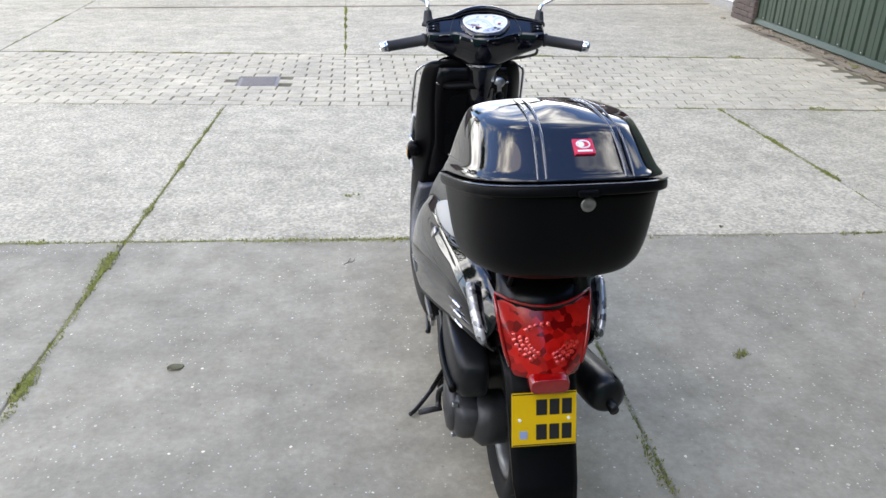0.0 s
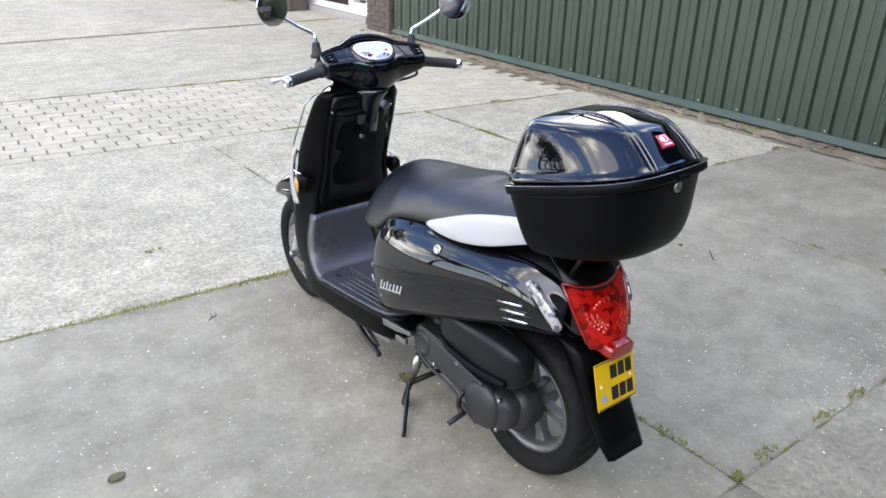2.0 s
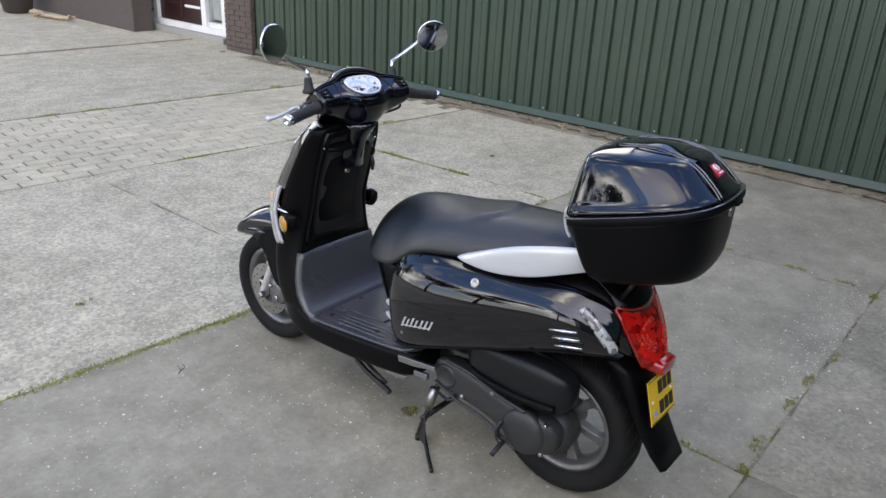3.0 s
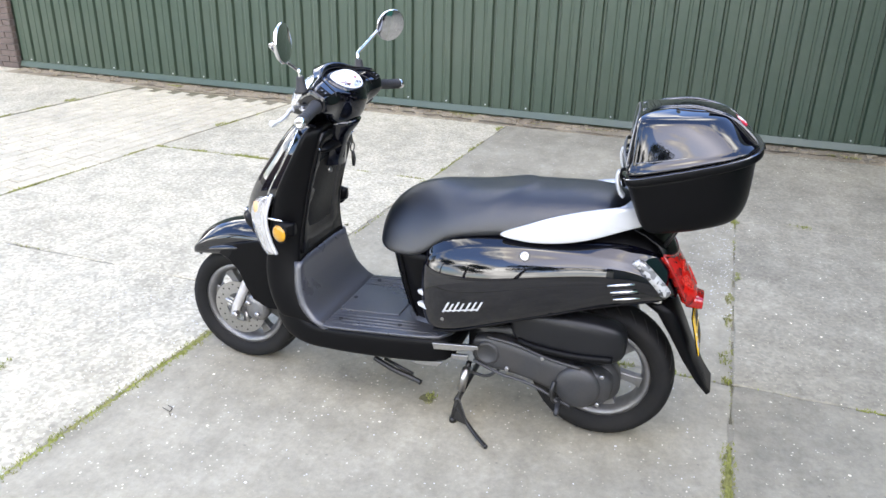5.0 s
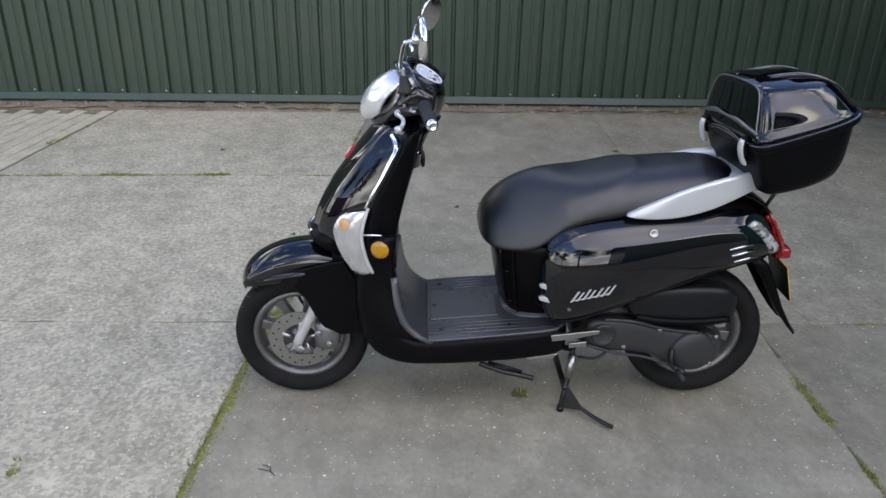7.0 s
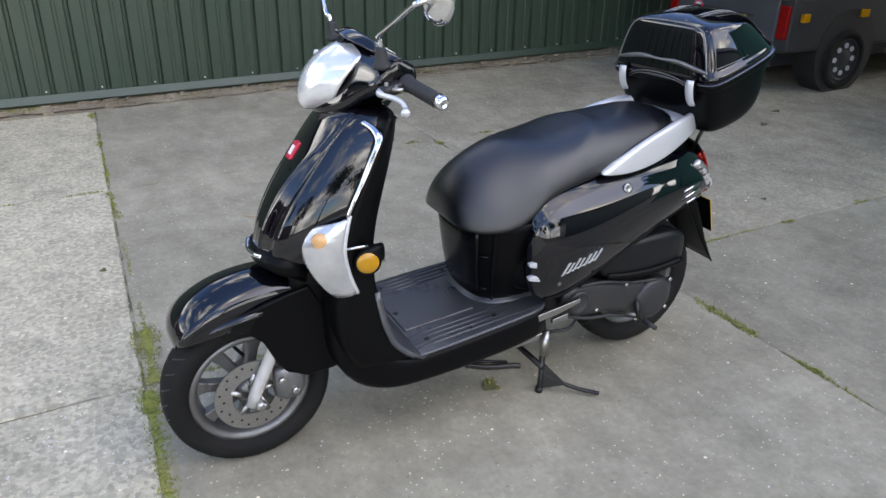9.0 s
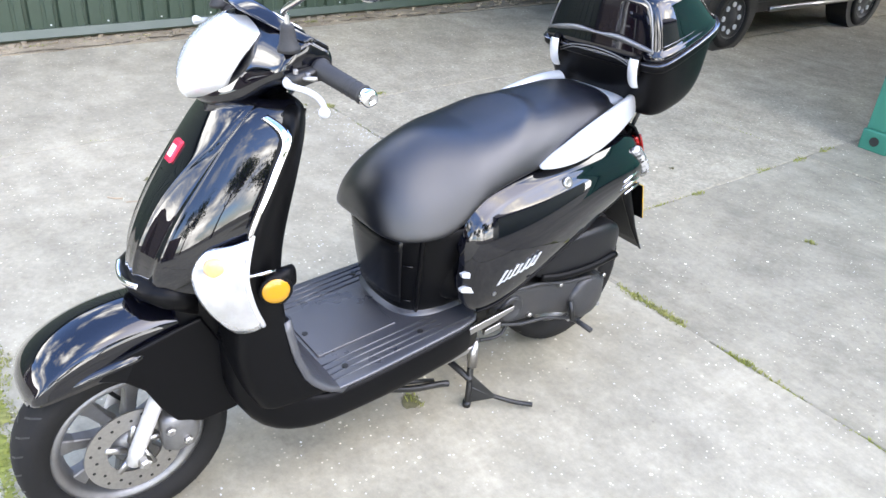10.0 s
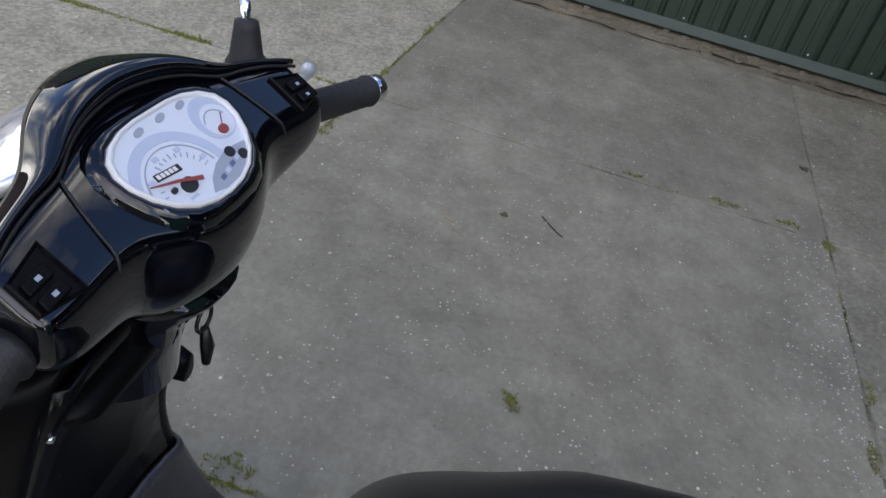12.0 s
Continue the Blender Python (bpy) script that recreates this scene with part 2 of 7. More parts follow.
pane.node_tree.nodes["Principled BSDF"].inputs["Base Color"].default_value = (0.9, 0.93, 0.93, 1)
M["glass"] = pane


def concrete(name, color, fleck, stain, rnd=0.12, fleck_amount=0.5, rough_top=0.0):
    """Worn concrete in world space: broad stains, fine grain, pale aggregate flecks, a tone of its own for each slab."""
    color, fleck, stain = [(c[0] * 1.09, c[1], c[2] * 0.80) for c in (color, fleck, stain)]  # sandy cast
    m = bpy.data.materials.new(name)
    m.use_nodes = True
    n, l = m.node_tree.nodes, m.node_tree.links
    b = n["Principled BSDF"]
    b.inputs["Roughness"].default_value = 0.85
    b.inputs["Specular IOR Level"].default_value = 0.35
    geo = n.new("ShaderNodeNewGeometry")

    def noise_tex(scale, detail, rough=0.55):
        t = n.new("ShaderNodeTexNoise")
        t.inputs["Scale"].default_value, t.inputs["Detail"].default_value, t.inputs["Roughness"].default_value = scale, detail, rough
        l.new(geo.outputs["Position"], t.inputs["Vector"])
        return t.outputs["Fac"]

    def ramp(fac, a, z, c0=(0, 0, 0, 1), c1=(1, 1, 1, 1)):
        r = n.new("ShaderNodeValToRGB")
        r.color_ramp.elements[0].position, r.color_ramp.elements[1].position = a, z
        r.color_ramp.elements[0].color, r.color_ramp.elements[1].color = c0, c1
        l.new(fac, r.inputs["Fac"])
        return r.outputs["Color"]

    def mix(fac, a, z, mode="MIX"):
        x = n.new("ShaderNodeMix")
        x.data_type, x.blend_type = "RGBA", mode
        for key, v in (("Factor", fac), ("A", a), ("B", z)):
            if isinstance(v, (tuple, float, int)):
                x.inputs[key].default_value = v
            else:
                l.new(v, x.inputs[key])
        return x.outputs["Result"]

    broad = ramp(noise_tex(1.3, 9.0, 0.72), 0.36, 0.62)
    col = mix(broad, (*stain, 1), (*color, 1))
    fine = ramp(noise_tex(45, 5.0, 0.7), 0.30, 0.72, (0.86, 0.86, 0.86, 1), (1.12, 1.12, 1.115, 1))
    col = mix(1.0, col, fine, "MULTIPLY")
    mid = ramp(noise_tex(6.0, 6.0, 0.7), 0.30, 0.70, (0.80, 0.80, 0.785, 1), (1.17, 1.17, 1.165, 1))
    col = mix(1.0, col, mid, "MULTIPLY")
    if rough_top:
        gravel = n.new("ShaderNodeTexVoronoi")
        gravel.inputs["Scale"].default_value = 70
        l.new(geo.outputs["Position"], gravel.inputs["Vector"])
        gs = n.new("ShaderNodeSeparateColor")
        l.new(gravel.outputs["Color"], gs.inputs["Color"])
        col = mix(rough_top, col, mix(1.0, col, ramp(gs.outputs["Blue"], 0.05, 0.95, (0.50, 0.50, 0.50, 1), (1.50, 1.50, 1.49, 1)), "MULTIPLY"))
    vor = n.new("ShaderNodeTexVoronoi")
    vor.inputs["Scale"].default_value = 62
    l.new(geo.outputs["Position"], vor.inputs["Vector"])
    spot = ramp(vor.outputs["Distance"], 0.10, 0.22, (1, 1, 1, 1), (0, 0, 0, 1))
    few = ramp(noise_tex(2.3, 3.0), 0.45, 0.62)
    sep = n.new("ShaderNodeSeparateColor")
    l.new(vor.outputs["Color"], sep.inputs["Color"])
    pick = ramp(sep.outputs["Red"], 0.72, 0.75)
    amount = mix(1.0, mix(1.0, spot, pick, "MULTIPLY"), ramp(few, 0.0, 1.0, (0.25, 0.25, 0.25, 1), (fleck_amount, fleck_amount, fleck_amount, 1)), "MULTIPLY")
    col = mix(amount, col, (*fleck, 1))
    chip = n.new("ShaderNodeTexVoronoi")
    chip.inputs["Scale"].default_value = 19
    l.new(geo.outputs["Position"], chip.inputs["Vector"])
    csep = n.new("ShaderNodeSeparateColor")
    l.new(chip.outputs["Color"], csep.inputs["Color"])
    jag = n.new("ShaderNodeMath")
    jag.operation = "MULTIPLY_ADD"
    jag.inputs[1].default_value = 0.14
    l.new(noise_tex(150, 2.0), jag.inputs[0])
    l.new(chip.outputs["Distance"], jag.inputs[2])
    cspot = ramp(jag.outputs["Value"], 0.145, 0.175, (1, 1, 1, 1), (0, 0, 0, 1))
    cpick = ramp(csep.outputs["Green"], 0.72, 0.74)
    col = mix(mix(1.0, mix(1.0, cspot, cpick, "MULTIPLY"), (fleck_amount, fleck_amount, fleck_amount, 1), "MULTIPLY"), col, (*fleck, 1))
    dspot = ramp(jag.outputs["Value"], 0.12, 0.18, (0.45, 0.45, 0.45, 1), (0, 0, 0, 1))
    dpick = ramp(csep.outputs["Blue"], 0.90, 0.92)
    col = mix(mix(1.0, dspot, dpick, "MULTIPLY"), col, (*[c * 0.45 for c in stain], 1))
    sweep = n.new("ShaderNodeMapping")
    sweep.inputs["Scale"].default_value = (1.6, 9.0, 1.0)
    sweep.inputs["Rotation"].default_value = (0, 0, 0.12)
    l.new(geo.outputs["Position"], sweep.inputs["Vector"])
    trowel = n.new("ShaderNodeTexNoise")
    trowel.inputs["Scale"].default_value, trowel.inputs["Detail"].default_value = 1.0, 5.0
    l.new(sweep.outputs["Vector"], trowel.inputs["Vector"])
    col = mix(1.0, col, ramp(trowel.outputs["Fac"], 0.30, 0.75, (0.96, 0.96, 0.96, 1), (1.06, 1.06, 1.055, 1)), "MULTIPLY")
    info = n.new("ShaderNodeObjectInfo")
    tone = ramp(info.outputs["Random"], 0.0, 1.0, (1 - rnd, 1 - rnd, 1 - rnd, 1), (1 + rnd, 1 + rnd, 1 + rnd * 0.95, 1))
    col = mix(1.0, col, tone, "MULTIPLY")
    l.new(col, b.inputs["Base Color"])
    bp = n.new("ShaderNodeBump")
    bp.inputs["Strength"].default_value, bp.inputs["Distance"].default_value = 0.5, 0.004
    l.new(noise_tex(38, 6.0, 0.7), bp.inputs["Height"])
    l.new(bp.outputs["Normal"], b.inputs["Normal"])
    return m


M["slab"] = concrete("yard_concrete", (0.332, 0.328, 0.313), (0.86, 0.85, 0.82), (0.238, 0.236, 0.226), 0.05, 0.8)
M["slab_dark"] = concrete("stained_yard_concrete", (0.28, 0.276, 0.262), (0.85, 0.84, 0.81), (0.175, 0.174, 0.166), 0.05, 0.8)
M["slab_pale"] = concrete("pale_yard_concrete", (0.455, 0.45, 0.43), (0.92, 0.91, 0.88), (0.36, 0.355, 0.335), 0.04, 1.0, 0.40)
M["slab_worn"] = concrete("worn_yard_concrete", (0.325, 0.32, 0.305), (0.88, 0.87, 0.84), (0.235, 0.232, 0.222), 0.05, 0.95, 0.24)
M["drain"] = material("dull_drain_iron", (0.27, 0.25, 0.235), 0.7, metal=0.2, grain=0.3, grain_scale=60, bump=0.3)
M["shadow_ground"] = material("shadowed_ground", (0.045, 0.044, 0.046), 0.85, grain=0.3, grain_scale=40, bump=0.4, bump_scale=90)
M["grit"] = material("pale_grit", (0.60, 0.59, 0.56), 0.8, grain=0.3, grain_scale=150)
M["paver"] = concrete("paver_concrete", (0.50, 0.49, 0.465), (0.75, 0.74, 0.71), (0.40, 0.395, 0.38), 0.06, 0.2)
M["humus"] = concrete("damp_earth", (0.075, 0.066, 0.055), (0.25, 0.24, 0.22), (0.04, 0.036, 0.03), 0.05)
M["soil"] = concrete("joint_soil", (0.19, 0.18, 0.155), (0.4, 0.4, 0.38), (0.085, 0.085, 0.06), 0.05)
M["rubble"] = concrete("rubble_strip", (0.29, 0.265, 0.24), (0.60, 0.58, 0.55), (0.17, 0.150, 0.135), 0.1, 0.8)

# ---------------------------------------------------------------- mesh helpers
def thing(name, label, category, at=(0, 0, 0), group="", kind="", turn=0.0):
    e = new(name)
    e.matrix_basis = pose(*at, 0, 0, turn)
    return tagged(e, label, category, group, kind)


def part(name, bm, mat, parent, label="", smooth=True, sub=0, bevel=0.0, auto=0.0):
    """Links a bmesh as one mesh object under a thing or a part."""
    bmesh.ops.recalc_face_normals(bm, faces=bm.faces)
    me = bpy.data.meshes.new(name)
    bm.to_mesh(me)
    bm.free()
    me.materials.append(mat)
    if smooth:
        me.polygons.foreach_set("use_smooth", [True] * len(me.polygons))
        if auto:
            me.set_sharp_from_angle(angle=radians(auto))
    ob = new(name, me)
    if parent:
        ob.parent = parent
        ob.matrix_parent_inverse = Matrix()
    if label:
        ob["label"] = label
    if bevel:
        mod = ob.modifiers.new("bevel", "BEVEL")
        mod.width, mod.segments, mod.limit_method = bevel, 3, "ANGLE"
        mod.harden_normals = False
    if sub:
        mod = ob.modifiers.new("round", "SUBSURF")
        mod.levels = mod.render_levels = sub
    return ob


def skin(rows, ring=True, caps=True, bm=None):
    """Quads between rows of points; ring closes each row, caps closes both ends."""
    bm = bm or bmesh.new()
    vs = [[bm.verts.new(p) for p in row] for row in rows]
    n = len(rows[0])
    for a, b in zip(vs, vs[1:]):
        for i in range(n if ring else n - 1):
            j = (i + 1) % n
            bm.faces.new((a[i], a[j], b[j], b[i]))
    if ring and caps:
        bm.faces.new(vs[0][::-1])
        bm.faces.new(vs[-1])
    return bm


def P(f, l, u):
    """A place on the scooter: forward, left, up."""
    return (-l, f, u)


def both(half):
    """A closed ring of scooter points from its left half, top to bottom: (f, l, u)."""
    ring = [P(*p) for p in half]
    ring += [P(f, -l, u) for f, l, u in reversed(half) if abs(l) > 1e-5]
    return ring


def oval(f, hw, lo, hi, e=2.5, n=20, l0=0.0):
    """A superellipse ring across the scooter at f."""
    out = []
    for i in range(n):
        a = 2 * math.pi * (i + 0.5) / n
        c, s = math.cos(a), math.sin(a)
        out.append(P(f, l0 + hw * math.copysign(abs(c) ** (2 / e), c), (lo + hi) / 2 + (hi - lo) / 2 * math.copysign(abs(s) ** (2 / e), s)))
    return out


def tube(points, r, n=10, bm=None, ends=True):
    """A round bar along a line of points; r is one radius or one for each point."""
    pts = [Vector(p) for p in points]
    rs = r if isinstance(r, (list, tuple)) else [r] * len(pts)
    rows, side = [], None
    for i, p in enumerate(pts):
        t = (pts[min(i + 1, len(pts) - 1)] - pts[max(i - 1, 0)]).normalized()
        side = side - t * side.dot(t) if side else t.orthogonal()
        side.normalize()
        up = t.cross(side)
        rows.append([p + rs[i] * (math.cos(2 * math.pi * k / n) * side + math.sin(2 * math.pi * k / n) * up) for k in range(n)])
    return skin(rows, True, ends, bm)


def curve(points, steps=6):
    """A smooth line through the points."""
    pts = [Vector(p) for p in points]
    out = []
    for i in range(len(pts) - 1):
        a, b, c, d = pts[max(i - 1, 0)], pts[i], pts[i + 1], pts[min(i + 2, len(pts) - 1)]
        for k in range(steps):
            t = k / steps
            out.append(0.5 * (2 * b + (c - a) * t + (2 * a - 5 * b + 4 * c - d) * t * t + (3 * b - a - 3 * c + d) * t ** 3))
    return out + [pts[-1]]


def slab_of(outline, thick, bm=None):
    """A flat outline given a thickness along a vector."""
    bm = bm or bmesh.new()
    d = Vector(thick)
    a = [bm.verts.new(p) for p in outline]
    b = [bm.verts.new(Vector(p) + d) for p in outline]
    bm.faces.new(a[::-1])
    bm.faces.new(b)
    for i in range(len(a)):
        j = (i + 1) % len(a)
        bm.faces.new((a[i], a[j], b[j], b[i]))
    return bm


def box(x0, x1, y0, y1, z0, z1, bm=None):
    return slab_of([(x0, y0, z0), (x1, y0, z0), (x1, y1, z0), (x0, y1, z0)], (0, 0, z1 - z0), bm)


def disc(center, axis, profile, n=32, bm=None, closed=False):
    """A turned shape: profile of (radius, along) round an axis."""
    bm = bm or bmesh.new()
    c, ax = Vector(center), Vector(axis).normalized()
    s = ax.orthogonal().normalized()
    t = ax.cross(s)
    rows = [[bm.verts.new(c + ax * h + r * (math.cos(2 * math.pi * k / n) * s + math.sin(2 * math.pi * k / n) * t)) for k in range(n)] for r, h in profile]
    pairs = list(zip(rows, rows[1:])) + ([(rows[-1], rows[0])] if closed else [])
    for a, b in pairs:
        for k in range(n):
            bm.faces.new((a[k], a[(k + 1) % n], b[(k + 1) % n], b[k]))
    if not closed:
        bm.faces.new(rows[0][::-1])
        bm.faces.new(rows[-1])
    return bm

# ---------------------------------------------------------------- yard
WALL_X = 4.70
ground = part("ground", slab_of([(-400, -400, -0.4), (400, -400, -0.4), (400, 400, -0.4), (-400, 400, -0.4)], (0, 0, 0.3945)), M["soil"], None, smooth=False)
tagged(ground, "bare dark soil under the concrete slabs of the yard", "ground", kind="structure")


def across(i):
    """Long joints of the yard, as x at a given y."""
    base = {-6: -14.0, -5: -11.8, -4: -9.4, -3: -7.0, -2: -4.9, -1: -2.9, 0: -0.93, 1: 1.01, 2: 2.83, 3: 4.44}[i]
    lean = 0.06 if i <= 0 else 0.004
    return lambda y: base + lean * (y - 2.5)


def along(j):
    """Cross joints of the yard, as y at a given x."""
    base, lean = {-5: (-9.2, 0), -4: (-7.0, 0), -3: (-4.8, 0), -2: (-2.75, 0), -1: (-0.74, 0), 0: (1.19, -0.008), 1: (3.235, -0.06), 2: (5.46, -0.105)}[j]
    return lambda x: base + lean * x


def meet(fx, fy):
    x, y = fx(2.0), 2.0
    for _ in range(8):
        y = fy(x)
        x = fx(y)
    return x, y


def worn_slab(corners, z, thick, mat, parent, name, gap=0.002, wear=0.008):
    """One cast slab: slightly ragged edges, a rounded arris."""
    cx, cy = sum(c[0] for c in corners) / 4, sum(c[1] for c in corners) / 4
    outline = []
    for k in range(4):
        a, b = Vector(corners[k]), Vector(corners[(k + 1) % 4])
        steps = max(2, int((b - a).length / 0.09)) if (b - a).length < 5 else 14
        inward = Vector((-(b - a).y, (b - a).x)).normalized()
        for s in range(steps):
            p = a + (b - a) * s / steps
            chip = wear * noise.noise(Vector((p.x * 6, p.y * 6, z * 50))) + wear * 0.8 * noise.noise(Vector((p.x * 19, p.y * 19, 3)))
            d = Vector((cx, cy)) - p
            shift = gap + chip
            p = p + inward * shift + (d.normalized() * gap if s == 0 else Vector((0, 0)))
            outline.append(p)
    bm = bmesh.new()
    rings = []
    for inset, h in ((0, -thick), (0, -0.008), (0.003, -0.002), (0.008, 0.0)):
        row = []
        for p in outline:
            d = Vector((cx, cy)) - p
            q = p + d.normalized() * inset
            row.append(bm.verts.new((q.x, q.y, z + h)))
        rings.append(row)
    n = len(outline)
    for a, b in zip(rings, rings[1:]):
        for i in range(n):
            bm.faces.new((a[i], a[(i + 1) % n], b[(i + 1) % n], b[i]))
    bm.faces.new(rings[-1])
    return part(name, bm, mat, parent, smooth=False)


concrete_yard = thing("concrete_yard", "worn grey cast concrete slabs with weedy open joints", "yard paving", kind="structure")
for i in range(-3, 3):
    for j in range(-5, 2):
        q = [meet(across(a), along(b)) for a, b in ((i, j), (i + 1, j), (i + 1, j + 1), (i, j + 1))]
        z = 0.0 if -1 <= i <= 1 and j in (0, 1) else random.uniform(-0.004, 0.003)
        worn_slab(q, z, 0.12, M["slab_pale"] if j == 1 else M["slab"] if j == 0 else M["slab_dark"] if i <= 0 else M["slab_worn"], concrete_yard, "slab")
# the slabs beyond the paved gutter
FAR_X = [-14.0, -11.6, -8.9, -6.2, -3.05, 0.1, 4.86]
FAR_Y = [0.0, 2.70, 5.9, 9.0, 12.5]
for a, b in zip(FAR_X, FAR_X[1:]):
    for c, d in zip(FAR_Y, FAR_Y[1:]):
        def up(x, s):
            return (7.19 - 0.105 * x if s == 0 else 7.2 + s)
        worn_slab([(a, up(a, c)), (b, up(b, c)), (b, up(b, d)), (a, up(a, d))], random.uniform(-0.004, 0.004), 0.12, M["slab_pale"], concrete_yard, "slab")

part("mortar_line", box(-3.0, 4.80, 9.875, 9.925, -0.03, 0.0045), M["rubble"], concrete_yard, "pale mortar line across the slabs", smooth=False)
# rubble and broken footing along the shed
strip = bmesh.new()
for s in range(60):
    y0 = -10 + s * 0.32
    for x0 in (4.46, 4.56, 4.65):
        if random.random() < 0.4:
            h = random.uniform(-0.002, 0.012)
            w, d = random.uniform(0.012, 0.04), random.uniform(0.02, 0.10)
            cx, cy, rz = x0 + random.uniform(-0.03, 0.05), y0 + random.uniform(-0.1, 0.1), random.uniform(0, 3)
            pts = []
            for k in range(7):
                a = 2 * math.pi * k / 7
                r = random.uniform(0.75, 1.1)
                x, y = w * math.cos(a) * r, d * math.sin(a) * r
                pts.append((cx + x, cy + y * 0.6 + x * 0.3 * math.sin(rz), -0.05))
            slab_of(pts, (random.uniform(-0.006, 0.006), 0, 0.05 + h), strip)
rnd = random.Random(31)
for k in range(420):
    cx, cy = rnd.choice((4.50, 4.56, 4.62, 4.665)) + rnd.uniform(-0.04, 0.03), rnd.uniform(-6.0, 8.3)
    w, h = rnd.uniform(0.006, 0.026), rnd.uniform(0.004, 0.018)
    pts = [(cx + w * rnd.uniform(0.6, 1.1) * math.cos(a), cy + w * rnd.uniform(0.8, 2.0) * math.sin(a), -0.01) for a in (0.2, 1.3, 2.2, 3.3, 4.4, 5.4)]
    slab_of(pts, (rnd.uniform(-0.005, 0.005), rnd.uniform(-0.005, 0.005), 0.01 + h), strip)
rubble = part("rubble", strip, M["rubble"], None, smooth=False)
tagged(rubble, "broken pale mortar and stones along the foot of the shed", "rubble", kind="stuff")

# ---------------------------------------------------------------- green shed
RIB = 0.180


def profile_sheet(y0, y1, z0, z1, x):
    """One trapezoidal steel sheet standing along y: wide flats, a narrow groove with a soft second fold."""
    line, y = [], y0
    while y < y1 - 1e-4:
        for dy, dx in ((0.0, 0.030), (0.010, 0.030), (0.020, 0.0), (0.062, 0.0), (0.068, 0.007), (0.086, 0.007), (0.092, 0.0), (0.160, 0.0), (0.170, 0.030)):
            line.append((x + dx, min(y + dy, y1)))
        y += RIB
    line.append((x + 0.030, y1))
    rows = [[(px, py, z) for px, py in line] for z in (z0, z1)]
    return skin(rows, ring=False, caps=False)


shed = thing("shed_wall", "dark green ribbed steel shed wall with a bottom flashing", "shed wall", kind="structure")
y = 2.652 - 81 * RIB
while y < 8.41:
    top = min(y + 6 * RIB, 8.42)
    s = part("sheet", profile_sheet(y, top, 0.04, 3.0, WALL_X), M["green"], shed, smooth=False)
    s.modifiers.new("thick", "SOLIDIFY").thickness = 0.0015
    for k in range(3):
        if y > -3.0 and y + (2 * k + 0.25) * RIB < 8.4:
            part("screw", disc((WALL_X, y + (2 * k + 0.25) * RIB, 0.098), (-1, 0, 0), [(0.006, 0), (0.006, 0.004), (0.003, 0.006)], 8), M["silver"], s, "pale screw head", smooth=False)
    y += 6 * RIB
part("flashing", skin([[(WALL_X + 0.02, yy, 0.078), (WALL_X - 0.006, yy, 0.074), (WALL_X - 0.026, yy, 0.026), (WALL_X - 0.012, yy, 0.012), (WALL_X + 0.03, yy, 0.012)] for yy in (-12.0, 8.42)], ring=False), M["green"], shed, smooth=False).modifiers.new("thick", "SOLIDIFY").thickness = 0.002
part("footing", box(WALL_X + 0.012, WALL_X + 0.3, -12.0, 8.42, -0.2, 0.012), M["rubble"], shed, smooth=False)
part("footing_strip", box(4.45, WALL_X + 0.012, -12.0, 8.42, -0.1, -0.001), M["rubble"], shed, smooth=False)
rnd = random.Random(77)
yy, left, right = -9.0, [], []
while yy < 8.3:
    xx = 4.505 + 0.035 * math.sin(1.9 * yy) + rnd.uniform(-0.030, 0.030)
    w = max(0.001, rnd.gauss(0.009, 0.006))
    left.append((xx - w, yy, 0.0035))
    right.append((xx + w, yy + rnd.uniform(-0.015, 0.015), 0.0035))
    yy += rnd.uniform(0.035, 0.11)
part("soil_crack", skin([left, right], ring=False), M["humus"], shed, "dark earth in a jagged crack", smooth=False)
part("backing", box(WALL_X + 0.06, WALL_X + 0.3, -12.0, 8.42, 0.03, 3.0), M["green"], shed, smooth=False)
part("roof_edge", box(WALL_X - 0.25, WALL_X + 0.5, -12.2, 8.7, 3.0, 3.12), M["green"], shed, smooth=False)

# ---------------------------------------------------------------- unseen roof, added to shade the parked van and the shed wall
shade_roof = thing("added_shade_roof", "unseen dark roof added to shade the van and the shed wall", "lean-to", kind="structure")
part("roof_sheet", box(1.25, WALL_X - 0.26, -9.0, -0.75, 2.86, 2.92), M["vandark"], shade_roof, smooth=False)
# extra strip, added to darken the near part of the shed wall
part("shade_strip", box(3.20, WALL_X - 0.26, -0.71, 1.25, 2.86, 2.92), M["vandark"], shade_roof, smooth=False)
part("fascia", box(1.20, WALL_X - 0.26, -0.75, -0.71, 2.74, 2.95), M["green"], shade_roof, smooth=False)
part("back_wall", box(1.25, WALL_X - 0.01, -9.15, -9.0, -0.1, 2.95), M["plinth"], shade_roof, smooth=False)

# unseen barn beyond the container, added so the glossy paint mirrors something dark
barn = thing("unseen_barn", "unseen dark green barn added to darken the paint's reflections", "barn", kind="structure")
part("wall", box(-13.0, -9.0, -12.0, -1.2, -0.2, 4.6), M["green"], barn, smooth=False)
part("roof", skin([[(-13.2, y, 4.5), (-8.8, y, 4.5), (-8.8, y, 4.62), (-11.0, y, 5.9), (-13.2, y, 4.62)] for y in (-12.2, -1.0)]), M["vandark"], barn, smooth=False)

